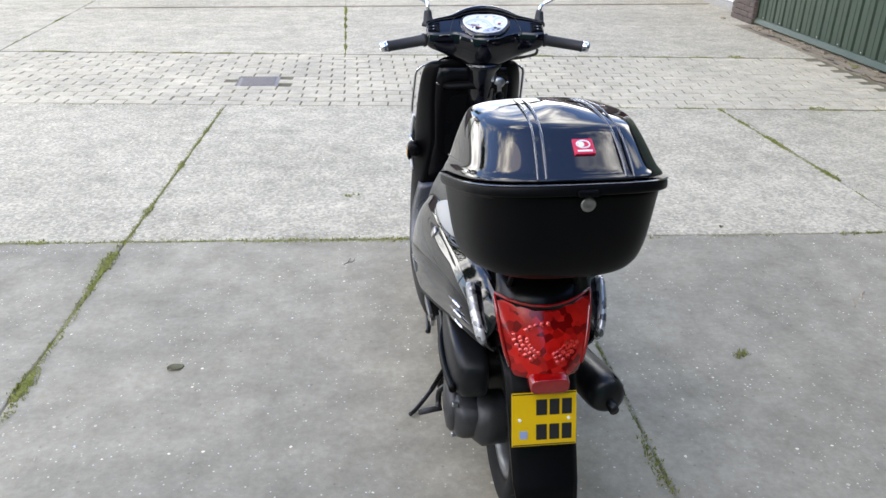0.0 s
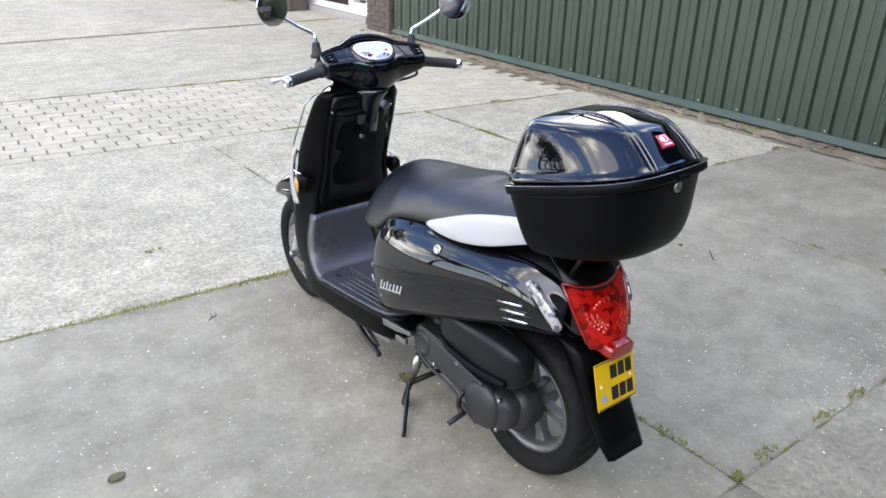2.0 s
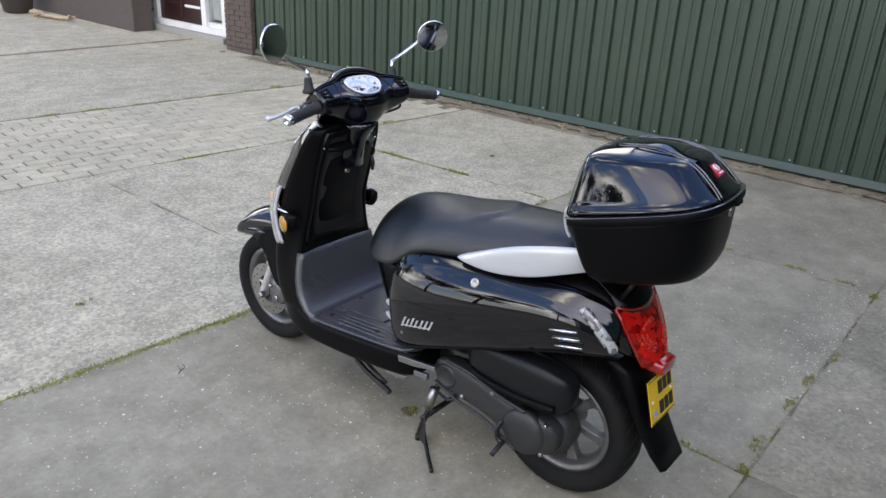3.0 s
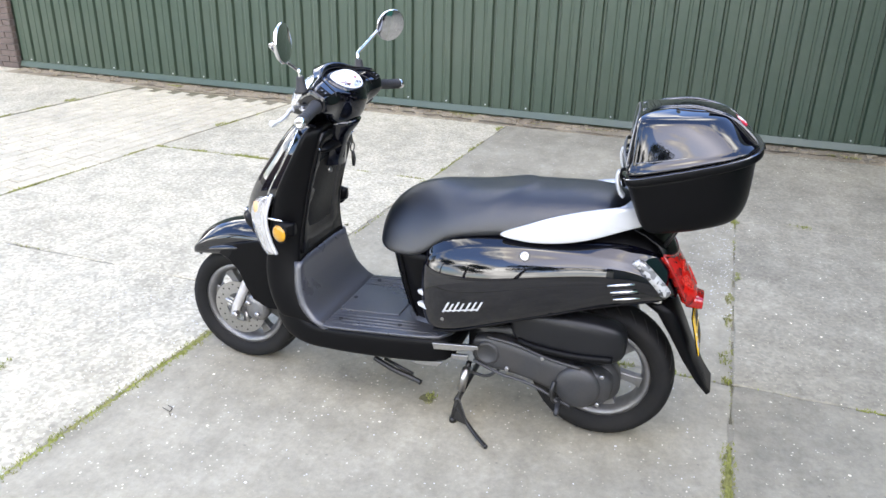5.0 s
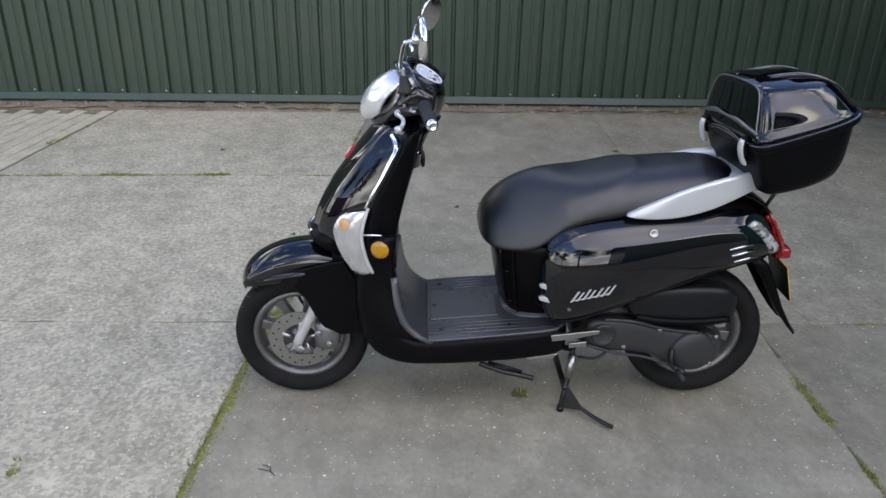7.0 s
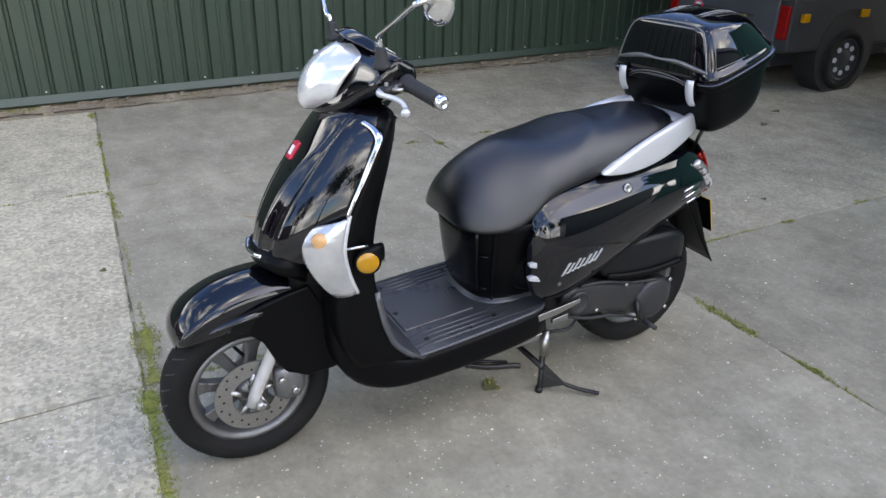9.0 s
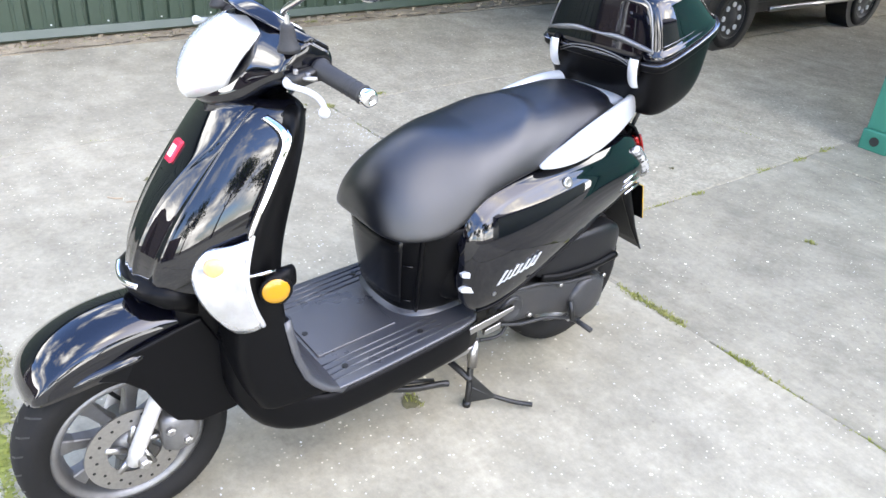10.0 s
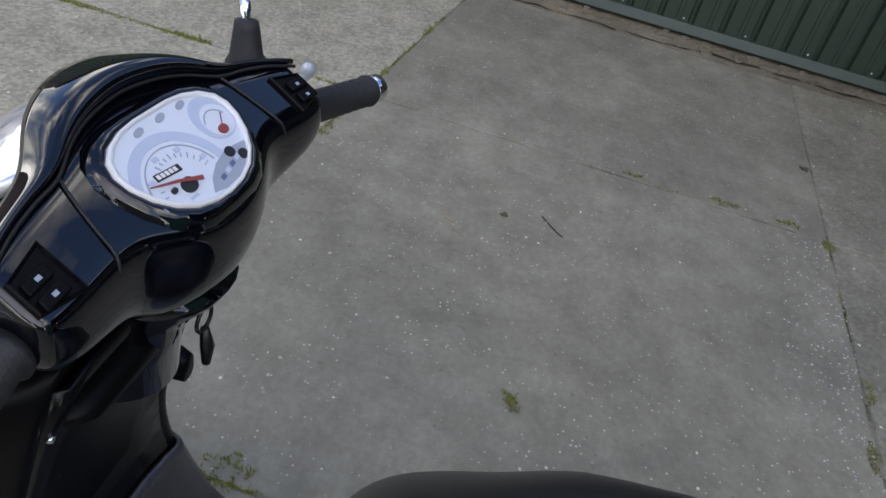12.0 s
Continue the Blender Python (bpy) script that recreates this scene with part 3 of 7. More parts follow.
# ---------------------------------------------------------------- brick house
house = thing("house", "brown brick house with a white framed double door", "house", kind="structure")
part("pier_core", box(4.665, 5.5, 8.44, 8.93, -0.2, 3.2), M["mortar"], house, smooth=False)
pier = part("pier", box(4.672, 5.49, 8.445, 8.925, -0.2, 3.21), M["mortar"], house, smooth=False)
for row in range(14):
    z = 0.005 + row * 0.0625
    for k in range(3):
        y0 = 8.435 + k * 0.21 - (0.105 if row % 2 else 0)
        y1 = min(y0 + 0.2, 8.94)
        y0 = max(y0, 8.43)
        if y1 - y0 > 0.05:
            d = random.uniform(0.0, 0.003)
            part("brick", box(4.652 - d, 4.69, y0, y1, z, z + 0.0525), M["brick"], pier, smooth=False)
    for k in range(4):
        x0 = 4.655 + k * 0.21 + (0.105 if row % 2 else 0)
        x1 = min(x0 + 0.2, 5.5)
        if x1 - x0 > 0.05:
            part("brick", box(x0, x1, 8.428, 8.46, z, z + 0.0525), M["brick"], pier, smooth=False)
part("wall", box(5.12, 5.7, 8.93, 12.2, -0.2, 3.2), M["plinth"], house, smooth=False)
part("wall", box(4.53, 5.7, 11.9, 20.0, -0.2, 3.2), M["plinth"], house, smooth=False)
part("wall_end", box(4.51, 4.80, 10.82, 11.9, -0.2, 3.2), M["plinth"], house, smooth=False)
part("plinth_edge", box(4.495, 4.53, 10.80, 10.88, -0.05, 3.2), M["plinth"], house, smooth=False)
part("sill", box(4.86, 5.13, 9.3, 11.55, -0.05, 0.075), M["sill"], house, smooth=False, bevel=0.008)
door = part("door_frame", box(4.95, 5.09, 9.35, 11.52, 0.075, 0.155), M["frame"], house, smooth=False, bevel=0.006)
for y0, y1 in ((9.35, 9.43), (9.78, 9.88), (10.93, 11.03), (11.44, 11.52)):
    part("post", box(4.95, 5.09, y0, y1, 0.155, 2.3), M["frame"], door, smooth=False, bevel=0.006)
part("head", box(4.95, 5.09, 9.35, 11.52, 2.3, 2.42), M["frame"], door, smooth=False, bevel=0.006)
for y0, y1 in ((9.88, 10.40), (10.41, 10.93)):
    part("door_leaf", box(5.00, 5.05, y0, y1, 0.155, 2.29), M["door"], door, smooth=False, bevel=0.01)
    part("kick_rail", box(4.992, 5.02, y0 + 0.08, y1 - 0.08, 0.36, 0.395), M["frame"] if y0 < 10 else M["door"], door, smooth=False, bevel=0.004)
for y0, y1 in ((9.43, 9.78), (11.03, 11.44)):
    part("pane", box(5.01, 5.02, y0, y1, 0.22, 2.29), M["glass"], door, smooth=False)
    part("bottom_rail", box(4.98, 5.06, y0, y1, 0.155, 0.22), M["frame"], door, smooth=False, bevel=0.004)
    part("curtain", box(5.08, 5.10, y0 + 0.05, y1, 0.25, 2.29), M["frame"], door, smooth=False)

pot = thing("plant_pot", "dark clay pot with a leafy plant against the house", "plant pot", at=(4.12, 13.45, 0))
part("pot", disc((0, 0, 0), (0, 0, 1), [(0.14, 0), (0.2, 0.02), (0.26, 0.38), (0.28, 0.40), (0.28, 0.44), (0.24, 0.44), (0.22, 0.38)], 24), M["terracotta"], pot)
bm = bmesh.new()
for k in range(260):
    a, r, z = random.uniform(0, 6.283), random.uniform(0, 0.33) , random.uniform(0.4, 0.95)
    c = Vector((r * math.cos(a), r * math.sin(a), z))
    u = Vector((random.uniform(-1, 1), random.uniform(-1, 1), random.uniform(-0.4, 0.8))).normalized() * 0.06
    v = u.orthogonal().normalized() * 0.02
    bm.faces.new([bm.verts.new(c - u), bm.verts.new(c + v), bm.verts.new(c + u), bm.verts.new(c - v)])
part("foliage", bm, M["foliage"], pot, smooth=False)
wood = tube(curve([(4.10, 13.0, 0.06), (4.17, 12.85, 0.07), (4.16, 12.65, 0.045), (4.22, 12.4, 0.04), (4.27, 12.2, 0.045), (4.30, 12.05, 0.07)]), [0.03, 0.032, 0.036, 0.034, 0.03] + [0.03] * 21 + [0.024] * 5, 8)
tube(curve([(4.17, 12.85, 0.07), (4.10, 12.75, 0.05), (4.02, 12.72, 0.04)]), [0.022] * 13, 7, wood)
tube(curve([(4.27, 12.2, 0.045), (4.24, 12.08, 0.07), (4.20, 12.02, 0.10)]), [0.02] * 13, 7, wood)
driftwood = part("driftwood", wood, M["log"], None)
tagged(driftwood, "pale weathered branch lying on the concrete", "driftwood")

# ---------------------------------------------------------------- the scooter (forward, left, up through P)
scooter = thing("scooter", "glossy black motor scooter standing on its centre stand", "scooter", at=(0.572, 1.366, 0))
FW, RW = (1.578, 0.224), (0.258, 0.236)


def tyre(f, u, r, hw, rim_r):
    prof = [(rim_r, -hw * 0.62), (rim_r + 0.012, -hw * 0.85), (r * 0.86, -hw), (r * 0.945, -hw * 0.93), (r * 0.985, -hw * 0.6), (r, -hw * 0.2), (r, hw * 0.2), (r * 0.985, hw * 0.6), (r * 0.945, hw * 0.93), (r * 0.86, hw), (rim_r + 0.012, hw * 0.85), (rim_r, hw * 0.62)]
    return disc(P(f, 0, u), (-1, 0, 0), prof, 56, closed=True)


def groove(f, u, r, hw, n, parent):
    """Slanted tread cuts as dark ribs just proud of the crown."""
    bm = bmesh.new()
    for k in range(n):
        a = 2 * math.pi * k / n
        for s in (-1, 1):
            pts = []
            for q, da in ((0.15, 0.0), (0.5, 0.05), (0.9, 0.13)):
                rr = r * (1.0 - 0.055 * q ** 3) + 0.0006
                pts.append((rr, s * hw * q, a + da + (0 if s > 0 else math.pi / n)))
            va = [bm.verts.new(P(f + rr * math.cos(b - 0.011), ll, u + rr * math.sin(b - 0.011))) for rr, ll, b in pts]
            vb = [bm.verts.new(P(f + rr * math.cos(b + 0.011), ll, u + rr * math.sin(b + 0.011))) for rr, ll, b in pts]
            for i in range(2):
                bm.faces.new((va[i], va[i + 1], vb[i + 1], vb[i]))
    return part("tread_groove", bm, M["ink"], parent, smooth=False)


def wheel(name, f, u, r, hw, rim_r, spokes, label):
    w = part(name, tyre(f, u, r, hw, rim_r), M["rubber"], scooter, label)
    groove(f, u, r, hw, 30, w)
    rim = part("rim", disc(P(f, 0, u), (-1, 0, 0), [(rim_r + 0.004, -hw * 0.7), (rim_r + 0.004, -hw * 0.62), (rim_r - 0.012, -hw * 0.5), (rim_r - 0.02, 0), (rim_r - 0.012, hw * 0.5), (rim_r + 0.004, hw * 0.62), (rim_r + 0.004, hw * 0.7), (rim_r - 0.008, hw * 0.72), (rim_r - 0.018, hw * 0.5), (rim_r - 0.028, 0), (rim_r - 0.018, -hw * 0.5), (rim_r - 0.008, -hw * 0.72)], 56, closed=True), M["alloy"], w, "grey cast alloy rim")
    for k in range(spokes):
        a = 2 * math.pi * k / spokes + 0.2
        rows = []
        for rr, wd, th in ((0.03, 0.014, 0.02), (0.07, 0.012, 0.017), (0.11, 0.014, 0.015), (rim_r - 0.014, 0.022, 0.018)):
            c, s = math.cos(a), math.sin(a)
            rows.append([P(f + rr * c - wd * s, th, u + rr * s + wd * c), P(f + rr * c + wd * s, th, u + rr * s - wd * c), P(f + rr * c + wd * s, -th, u + rr * s - wd * c), P(f + rr * c - wd * s, -th, u + rr * s + wd * c)])
        part("spoke", skin(rows), M["alloy"], rim, bevel=0.004, smooth=False)
    part("hub", disc(P(f, 0, u), (-1, 0, 0), [(0.02, -0.06), (0.042, -0.05), (0.045, 0), (0.042, 0.05), (0.02, 0.06)], 28), M["alloy"], rim)
    return w


fwheel = wheel("front_wheel", *FW, 0.224, 0.055, 0.158, 8, "front wheel with a worn road tyre")
wheel("rear_wheel", *RW, 0.232, 0.062, 0.158, 6, "rear wheel with a dusty road tyre")
# brake disc with holes
bm = disc(P(FW[0], 0.066, FW[1]), (-1, 0, 0), [(0.058, -0.002), (0.104, -0.002), (0.104, 0.002), (0.058, 0.002)], 48, closed=True)
bdisc = part("brake_disc", bm, M["steel"], fwheel, "drilled steel brake disc", smooth=False)
for k in range(24):
    a = 2 * math.pi * k / 24
    rr = 0.092 if k % 2 else 0.08
    part("drill_hole", disc(P(FW[0] + rr * math.cos(a), 0.0665, FW[1] + rr * math.sin(a)), (-1, 0, 0), [(0.0035, 0.0), (0.0035, 0.0022)], 8), M["ink"], bdisc, smooth=False)
for k in range(5):
    a = 2 * math.pi * k / 5
    part("disc_arm", tube([P(FW[0] + 0.02 * math.cos(a), 0.06, FW[1] + 0.02 * math.sin(a)), P(FW[0] + 0.065 * math.cos(a + 0.4), 0.066, FW[1] + 0.065 * math.sin(a + 0.4))], 0.008, 8), M["steel"], bdisc)
# fork
for s in (1, -1):
    part("fork_leg", tube([P(1.592, s * 0.086, 0.205), P(1.580, s * 0.086, 0.235), P(1.522, s * 0.084, 0.355), P(1.45, s * 0.08, 0.50)], [0.015, 0.0165, 0.017, 0.017], 16), M["fork"], scooter, "dull silver fork leg")
    part("axle_nut", disc(P(1.572, s * 0.108, 0.215), (-s, 0, 0), [(0.014, -0.01), (0.014, 0.008), (0.008, 0.012)], 6), M["steel"], scooter, smooth=False)
cal = part("brake_caliper", skin([oval(1.545 - 0.02, 0.026, 0.215, 0.30, 4, 16, 0.078), oval(1.50, 0.03, 0.20, 0.305, 4, 16, 0.078), oval(1.462, 0.028, 0.205, 0.29, 4, 16, 0.078), oval(1.445, 0.016, 0.225, 0.27, 3, 16, 0.078)]), M["alloy"], scooter, "cast brake caliper")
for f, u in ((1.512, 0.275), (1.478, 0.235)):
    part("caliper_bolt", disc(P(f, 0.105, u), (-1, 0, 0), [(0.010, 0), (0.010, 0.01), (0.006, 0.013)], 6), M["steel"], cal, smooth=False)
part("brake_hose", tube(curve([P(1.47, 0.085, 0.29), P(1.43, 0.085, 0.36), P(1.44, 0.09, 0.46), P(1.45, 0.06, 0.55)]), 0.006, 8), M["grip"], scooter)
part("cable", tube(curve([P(1.54, -0.05, 0.24), P(1.60, -0.06, 0.34), P(1.52, -0.05, 0.5)]), 0.005, 8), M["grip"], scooter)

# front fender: glossy top and satin skirts
rows = []
for ang, r, hw in ((46.5, 0.262, 0.042), (49.5, 0.286, 0.072), (56, 0.307, 0.090), (66, 0.321, 0.092), (79, 0.331, 0.092), (92, 0.340, 0.09), (104, 0.352, 0.088), (116, 0.362, 0.084)):
    a = radians(ang)
    f, u = FW[0] + r * math.cos(a), FW[1] + r * math.sin(a)
    low = min(u - 0.012, 0.432 + 0.0006 * (ang - 60)) if ang > 50 else u - 0.012
    half = [(f, 0.0, u), (f - 0.003, hw * 0.5, u - 0.006), (f - 0.008, hw * 0.85, u - 0.025), (f - 0.012, hw, u - 0.4 * (u - low)), (f - 0.012, hw * 1.02, low)]
    rows.append([P(*p) for p in half] + [P(p[0], -p[1], p[2]) for p in reversed(half[1:])][::1])
rows = [[r_[i] for i in (4, 3, 2, 1, 0, 8, 7, 6, 5)] for r_ in rows]
fender = part("front_fender", skin(rows, ring=False), M["gloss"], scooter, "glossy black front fender", sub=2)
fender.modifiers.new("thick", "SOLIDIFY").thickness = 0.004
for s in (1, -1):
    sk = [(1.70, 0.452), (1.64, 0.449), (1.585, 0.432), (1.548, 0.395), (1.522, 0.335), (1.492, 0.287), (1.44, 0.264), (1.37, 0.267), (1.328, 0.276), (1.318, 0.31), (1.365, 0.42), (1.42, 0.53), (1.47, 0.52), (1.55, 0.50), (1.63, 0.475)]
    part("fender_skirt", slab_of([P(f, s * (0.104 if f < 1.6 else 0.092), u) for f, u in sk], (s * 0.010, 0, 0)), M["satin"], scooter, "satin black fender skirt", smooth=False, bevel=0.006)
    rows = [[P(f, s * (l - 0.010), u + 0.008), P(f, s * l, u + 0.005), P(f, s * (l + 0.007), u - 0.005), P(f, s * (l + 0.006), u - 0.012), P(f, s * (l - 0.008), u - 0.012)] for f, l, u in ((1.685, 0.086, 0.456), (1.665, 0.091, 0.461), (1.63, 0.095, 0.470), (1.59, 0.101, 0.480), (1.555, 0.103, 0.486), (1.535, 0.098, 0.488))]
    part("skirt_ledge", skin(rows), M["gloss"], scooter, "glossy ledge under the fender", sub=1)
part("inner_fender", skin([oval(1.46, 0.085, 0.40, 0.60, 3), oval(1.41, 0.095, 0.30, 0.62, 3), oval(1.35, 0.10, 0.235, 0.62, 3), oval(1.30, 0.10, 0.22, 0.5, 3)]), M["satin"], scooter, "dark inner mudguard")

# front shield: glossy outer shell
rows = []
for u, fc, fe, hw, a, b in ((0.565, 1.512, 1.40, 0.105, 0.022, 0.062), (0.60, 1.525, 1.405, 0.135, 0.024, 0.072), (0.65, 1.518, 1.385, 0.155, 0.026, 0.080), (0.70, 1.498, 1.35, 0.165, 0.029, 0.085), (0.76, 1.466, 1.305, 0.17, 0.034, 0.089), (0.80, 1.437, 1.279, 0.169, 0.041, 0.091), (0.83, 1.415, 1.262, 0.167, 0.052, 0.092), (0.86, 1.393, 1.246, 0.163, 0.068, 0.093), (0.89, 1.372, 1.232, 0.158, 0.084, 0.094), (0.93, 1.340, 1.215, 0.145, 0.088, 0.096), (0.955, 1.312, 1.205, 0.128, 0.080, 0.092), (0.962, 1.28, 1.20, 0.11, 0.07, 0.085)):
    fall = lambda l: fc + (fe - fc) * (0.10 * l / hw + 0.20 * (l / hw) ** 2 + 0.70 * (l / hw) ** 4)
    half = [(fc, 0.0), (fall(a * 0.6), a * 0.6), (fall(a) + 0.003, a - 0.002), (fall(a) - 0.003, a + 0.002), (fall((a + b) / 2) - 0.004, (a + b) / 2), (fall(b) - 0.003, b - 0.0025), (fall(b) + 0.003, b + 0.0025), (fall(b + 0.45 * (hw - b)) + 0.004, b + 0.45 * (hw - b)), (fall(b + 0.75 * (hw - b)) + 0.003, b + 0.75 * (hw - b)), (fe + 0.008, hw * 0.985), (fe, hw)]
    rows.append([P(f, -l, u) for f, l in reversed(half)] + [P(f, l, u) for f, l in half[1:]])
shield = part("front_shield", skin(rows, ring=False), M["gloss"], scooter, "glossy black front shield with creased flanks", sub=2)
shield.modifiers.new("thick", "SOLIDIFY").thickness = 0.006
for s in (1, -1):
    # broad pale trim band round the edge of the shield
    back = curve([P(1.262, s * 0.118, 0.944), P(1.251, s * 0.150, 0.936), P(1.247, s * 0.172, 0.925), P(1.249, s * 0.184, 0.910), P(1.270, s * 0.188, 0.870), P(1.294, s * 0.191, 0.825), P(1.318, s * 0.193, 0.785), P(1.340, s * 0.193, 0.740)], 4)
    fore = curve([P(1.274, s * 0.114, 0.937), P(1.264, s * 0.144, 0.929), P(1.261, s * 0.164, 0.918), P(1.264, s * 0.177, 0.902), P(1.284, s * 0.181, 0.864), P(1.306, s * 0.184, 0.819), P(1.328, s * 0.187, 0.779), P(1.347, s * 0.188, 0.738)], 4)
    rows = [[p, p + Vector((-s * 0.004, 0, 0)), p.lerp(q, 0.3) + Vector((-s * 0.0065, 0, 0)), p.lerp(q, 0.5) + Vector((-s * 0.0045, 0, 0)), p.lerp(q, 0.7) + Vector((-s * 0.0065, 0, 0)), q + Vector((-s * 0.004, 0, 0)), q] for p, q in zip(back, fore)]
    part("edge_trim", skin(rows), M["chrome"], scooter, "chrome trim band")
    # clear front signal wrapping round the edge of the shield
    outer = [(1.337, 0.733), (1.352, 0.695), (1.362, 0.65), (1.352, 0.59), (1.328, 0.532)]
    inner = [(1.405, 0.702), (1.438, 0.672), (1.442, 0.632), (1.42, 0.575), (1.378, 0.526)]
    rows = []
    for (fo, uo), (fi, ui), lo, li in zip(outer, inner, (0.184, 0.188, 0.191, 0.193, 0.190), (0.138, 0.136, 0.140, 0.155, 0.172)):
        rows.append([P(fo + (fi - fo) * t, s * (lo + (li - lo) * t + 0.010 * math.sin(math.pi * t)), uo + (ui - uo) * t) for t in (0, 0.2, 0.4, 0.6, 0.8, 1)])
    sig = part("front_signal", skin(rows, ring=False), M["lens"], scooter, "clear front turn signal with amber bulb", sub=2)
    sig.modifiers.new("thick", "SOLIDIFY").thickness = -0.008
    part("bulb", disc(P(1.408, s * 0.171, 0.678), P(0.6, s * 1.0, 0.1), [(0.004, -0.012), (0.018, -0.007), (0.022, -0.002), (0.017, 0.0025), (0.006, 0.004)], 20), M["amber_soft"], sig, "amber bulb")
    part("signal_rim", tube(curve([P(1.335, s * 0.187, 0.738), P(1.348, s * 0.192, 0.697), P(1.356, s * 0.196, 0.65), P(1.346, s * 0.197, 0.588), P(1.326, s * 0.194, 0.532)], 4), 0.0055, 8), M["silver"], sig, "pale silver lens rim")
    # amber side reflector on a short bracket
    rb = part("reflector_mount", skin([oval(1.318, 0.014, 0.598, 0.648, 3, 16, s * 0.193), oval(1.285, 0.018, 0.598, 0.655, 3, 16, s * 0.197), oval(1.255, 0.014, 0.61, 0.652, 3, 16, s * 0.19)]), M["satin"], scooter, "black reflector holder")
    part("reflector_hood", tube([P(1.352, s * 0.196, 0.657), P(1.325, s * 0.203, 0.660), P(1.300, s * 0.198, 0.656), P(1.292, s * 0.190, 0.650)], [0.003, 0.004, 0.004, 0.003], 8), M["chrome"], rb, "bright reflector hood")
    part("reflector_bezel", disc(P(1.301, s * 0.205, 0.615), P(0.25, s, 0.0), [(0.030, -0.006), (0.034, -0.002), (0.033, 0.003), (0.029, 0.004)], 28), M["satin"], rb)
    part("side_reflector", disc(P(1.302, s * 0.207, 0.615), P(0.25, s, 0.0), [(0.027, -0.005), (0.029, 0.0), (0.026, 0.005), (0.012, 0.007)], 28), M["amber"], rb, "round amber reflector")
# horn cover lip between fender and shield
lip = part("shield_nose", skin([oval(1.532, 0.045, 0.588, 0.612, 2.2), oval(1.52, 0.08, 0.578, 0.622, 2.4), oval(1.49, 0.11, 0.56, 0.63, 2.6), oval(1.43, 0.125, 0.53, 0.63, 3)]), M["satin"], scooter, "satin black nose lip")
part("nose_trim", tube(curve([P(1.522, 0.058, 0.613), P(1.532, 0.032, 0.610), P(1.537, 0, 0.608), P(1.532, -0.032, 0.610), P(1.522, -0.058, 0.613)]), 0.007, 8), M["chrome"], lip, "chrome nose trim")
def on_shield(l, u, d):
    return P(1.4015 - 0.70 * (u - 0.85) + d, l - 0.012, u)


fb = part("front_badge", skin([[on_shield(l, u, d) for l, u in ((0.015, 0.832), (0.015, 0.870), (-0.015, 0.870), (-0.015, 0.832))] for d in (-0.006, 0.004)]), M["badge"], scooter, "small red maker badge", smooth=False, bevel=0.002)
part("badge_mark", skin([[on_shield(l, u, d) for l, u in ((0.008, 0.842), (0.008, 0.862), (-0.008, 0.862), (-0.008, 0.842))] for d in (0.003, 0.0055)]), M["white"], fb, smooth=False)

# leg shield: hollow inner panel with a raised rim, glove pocket
LEG = ((0.292, 1.138, 0.205, 0.208, 0.0, 1.325), (0.318, 1.188, 0.203, 0.208, -0.004, 1.335), (0.355, 1.227, 0.198, 0.208, -0.008, 1.355), (0.42, 1.250, 0.186, 0.206, 0.0, 1.372), (0.50, 1.260, 0.164, 0.203, 0.010, 1.375), (0.58, 1.262, 0.148, 0.200, 0.018, 1.352), (0.66, 1.248, 0.130, 0.193, 0.028, 1.348), (0.74, 1.231, 0.134, 0.191, 0.026, 1.328), (0.82, 1.210, 0.136, 0.186, 0.022, 1.286), (0.90, 1.190, 0.134, 0.178, 0.016, 1.246), (0.942, 1.182, 0.124, 0.166, 0.008, 1.226), (0.962, 1.184, 0.105, 0.140, 0.0, 1.215))
rows = []
for u, rim_f, rl, hw, rec, fr in LEG:
    rows.append(both([(rim_f + rec, 0.0, u), (rim_f + rec * 0.92, rl * 0.6, u), (rim_f + rec * 0.4, rl * 0.88, u), (rim_f, rl, u), (rim_f + 0.010, rl + 0.012, u), (rim_f * 0.45 + fr * 0.55, rl * 0.25 + hw * 0.75, u), (fr, hw * 0.985, u), (fr + 0.012, hw * 0.8, u), (fr + 0.018, 0.0, u)]))
leg = part("leg_shield", skin(rows), M["satin"], scooter, "black inner leg shield", sub=2)


def rim_at(u):
    for (u0, f0, _, _, r0, _), (u1, f1, _, _, r1, _) in zip(LEG, LEG[1:]):
        if u0 <= u <= u1:
            t = (u - u0) / (u1 - u0)
            return f0 + r0 + (f1 + r1 - f0 - r0) * t
    return 1.20


lid_pts = ((0.092, 0.60), (0.092, 0.70), (0.086, 0.80), (0.072, 0.84), (0, 0.848), (-0.072, 0.84), (-0.086, 0.80), (-0.092, 0.70), (-0.092, 0.60), (-0.074, 0.575), (0, 0.568), (0.074, 0.575))
gl = part("glovebox_lid", skin([[P(rim_at(u) - d, l * q, 0.71 + (u - 0.71) * q) for l, u in lid_pts] for d, q in ((-0.006, 1.0), (0.006, 1.0), (0.011, 0.95))]), M["satin"], scooter, "satin black glovebox lid", bevel=0.004)
part("glovebox_button", disc(P(rim_at(0.775) - 0.010, -0.02, 0.775), P(-1, 0, 0.2), [(0.010, 0), (0.010, 0.010), (0.006, 0.012)], 16), M["steel"], gl)
part("pocket_lip", skin([oval(1.180, 0.08, 0.866, 0.882, 3), oval(1.195, 0.10, 0.862, 0.89, 3), oval(1.225, 0.10, 0.862, 0.895, 3)]), M["satin"], scooter, "black pocket lip")
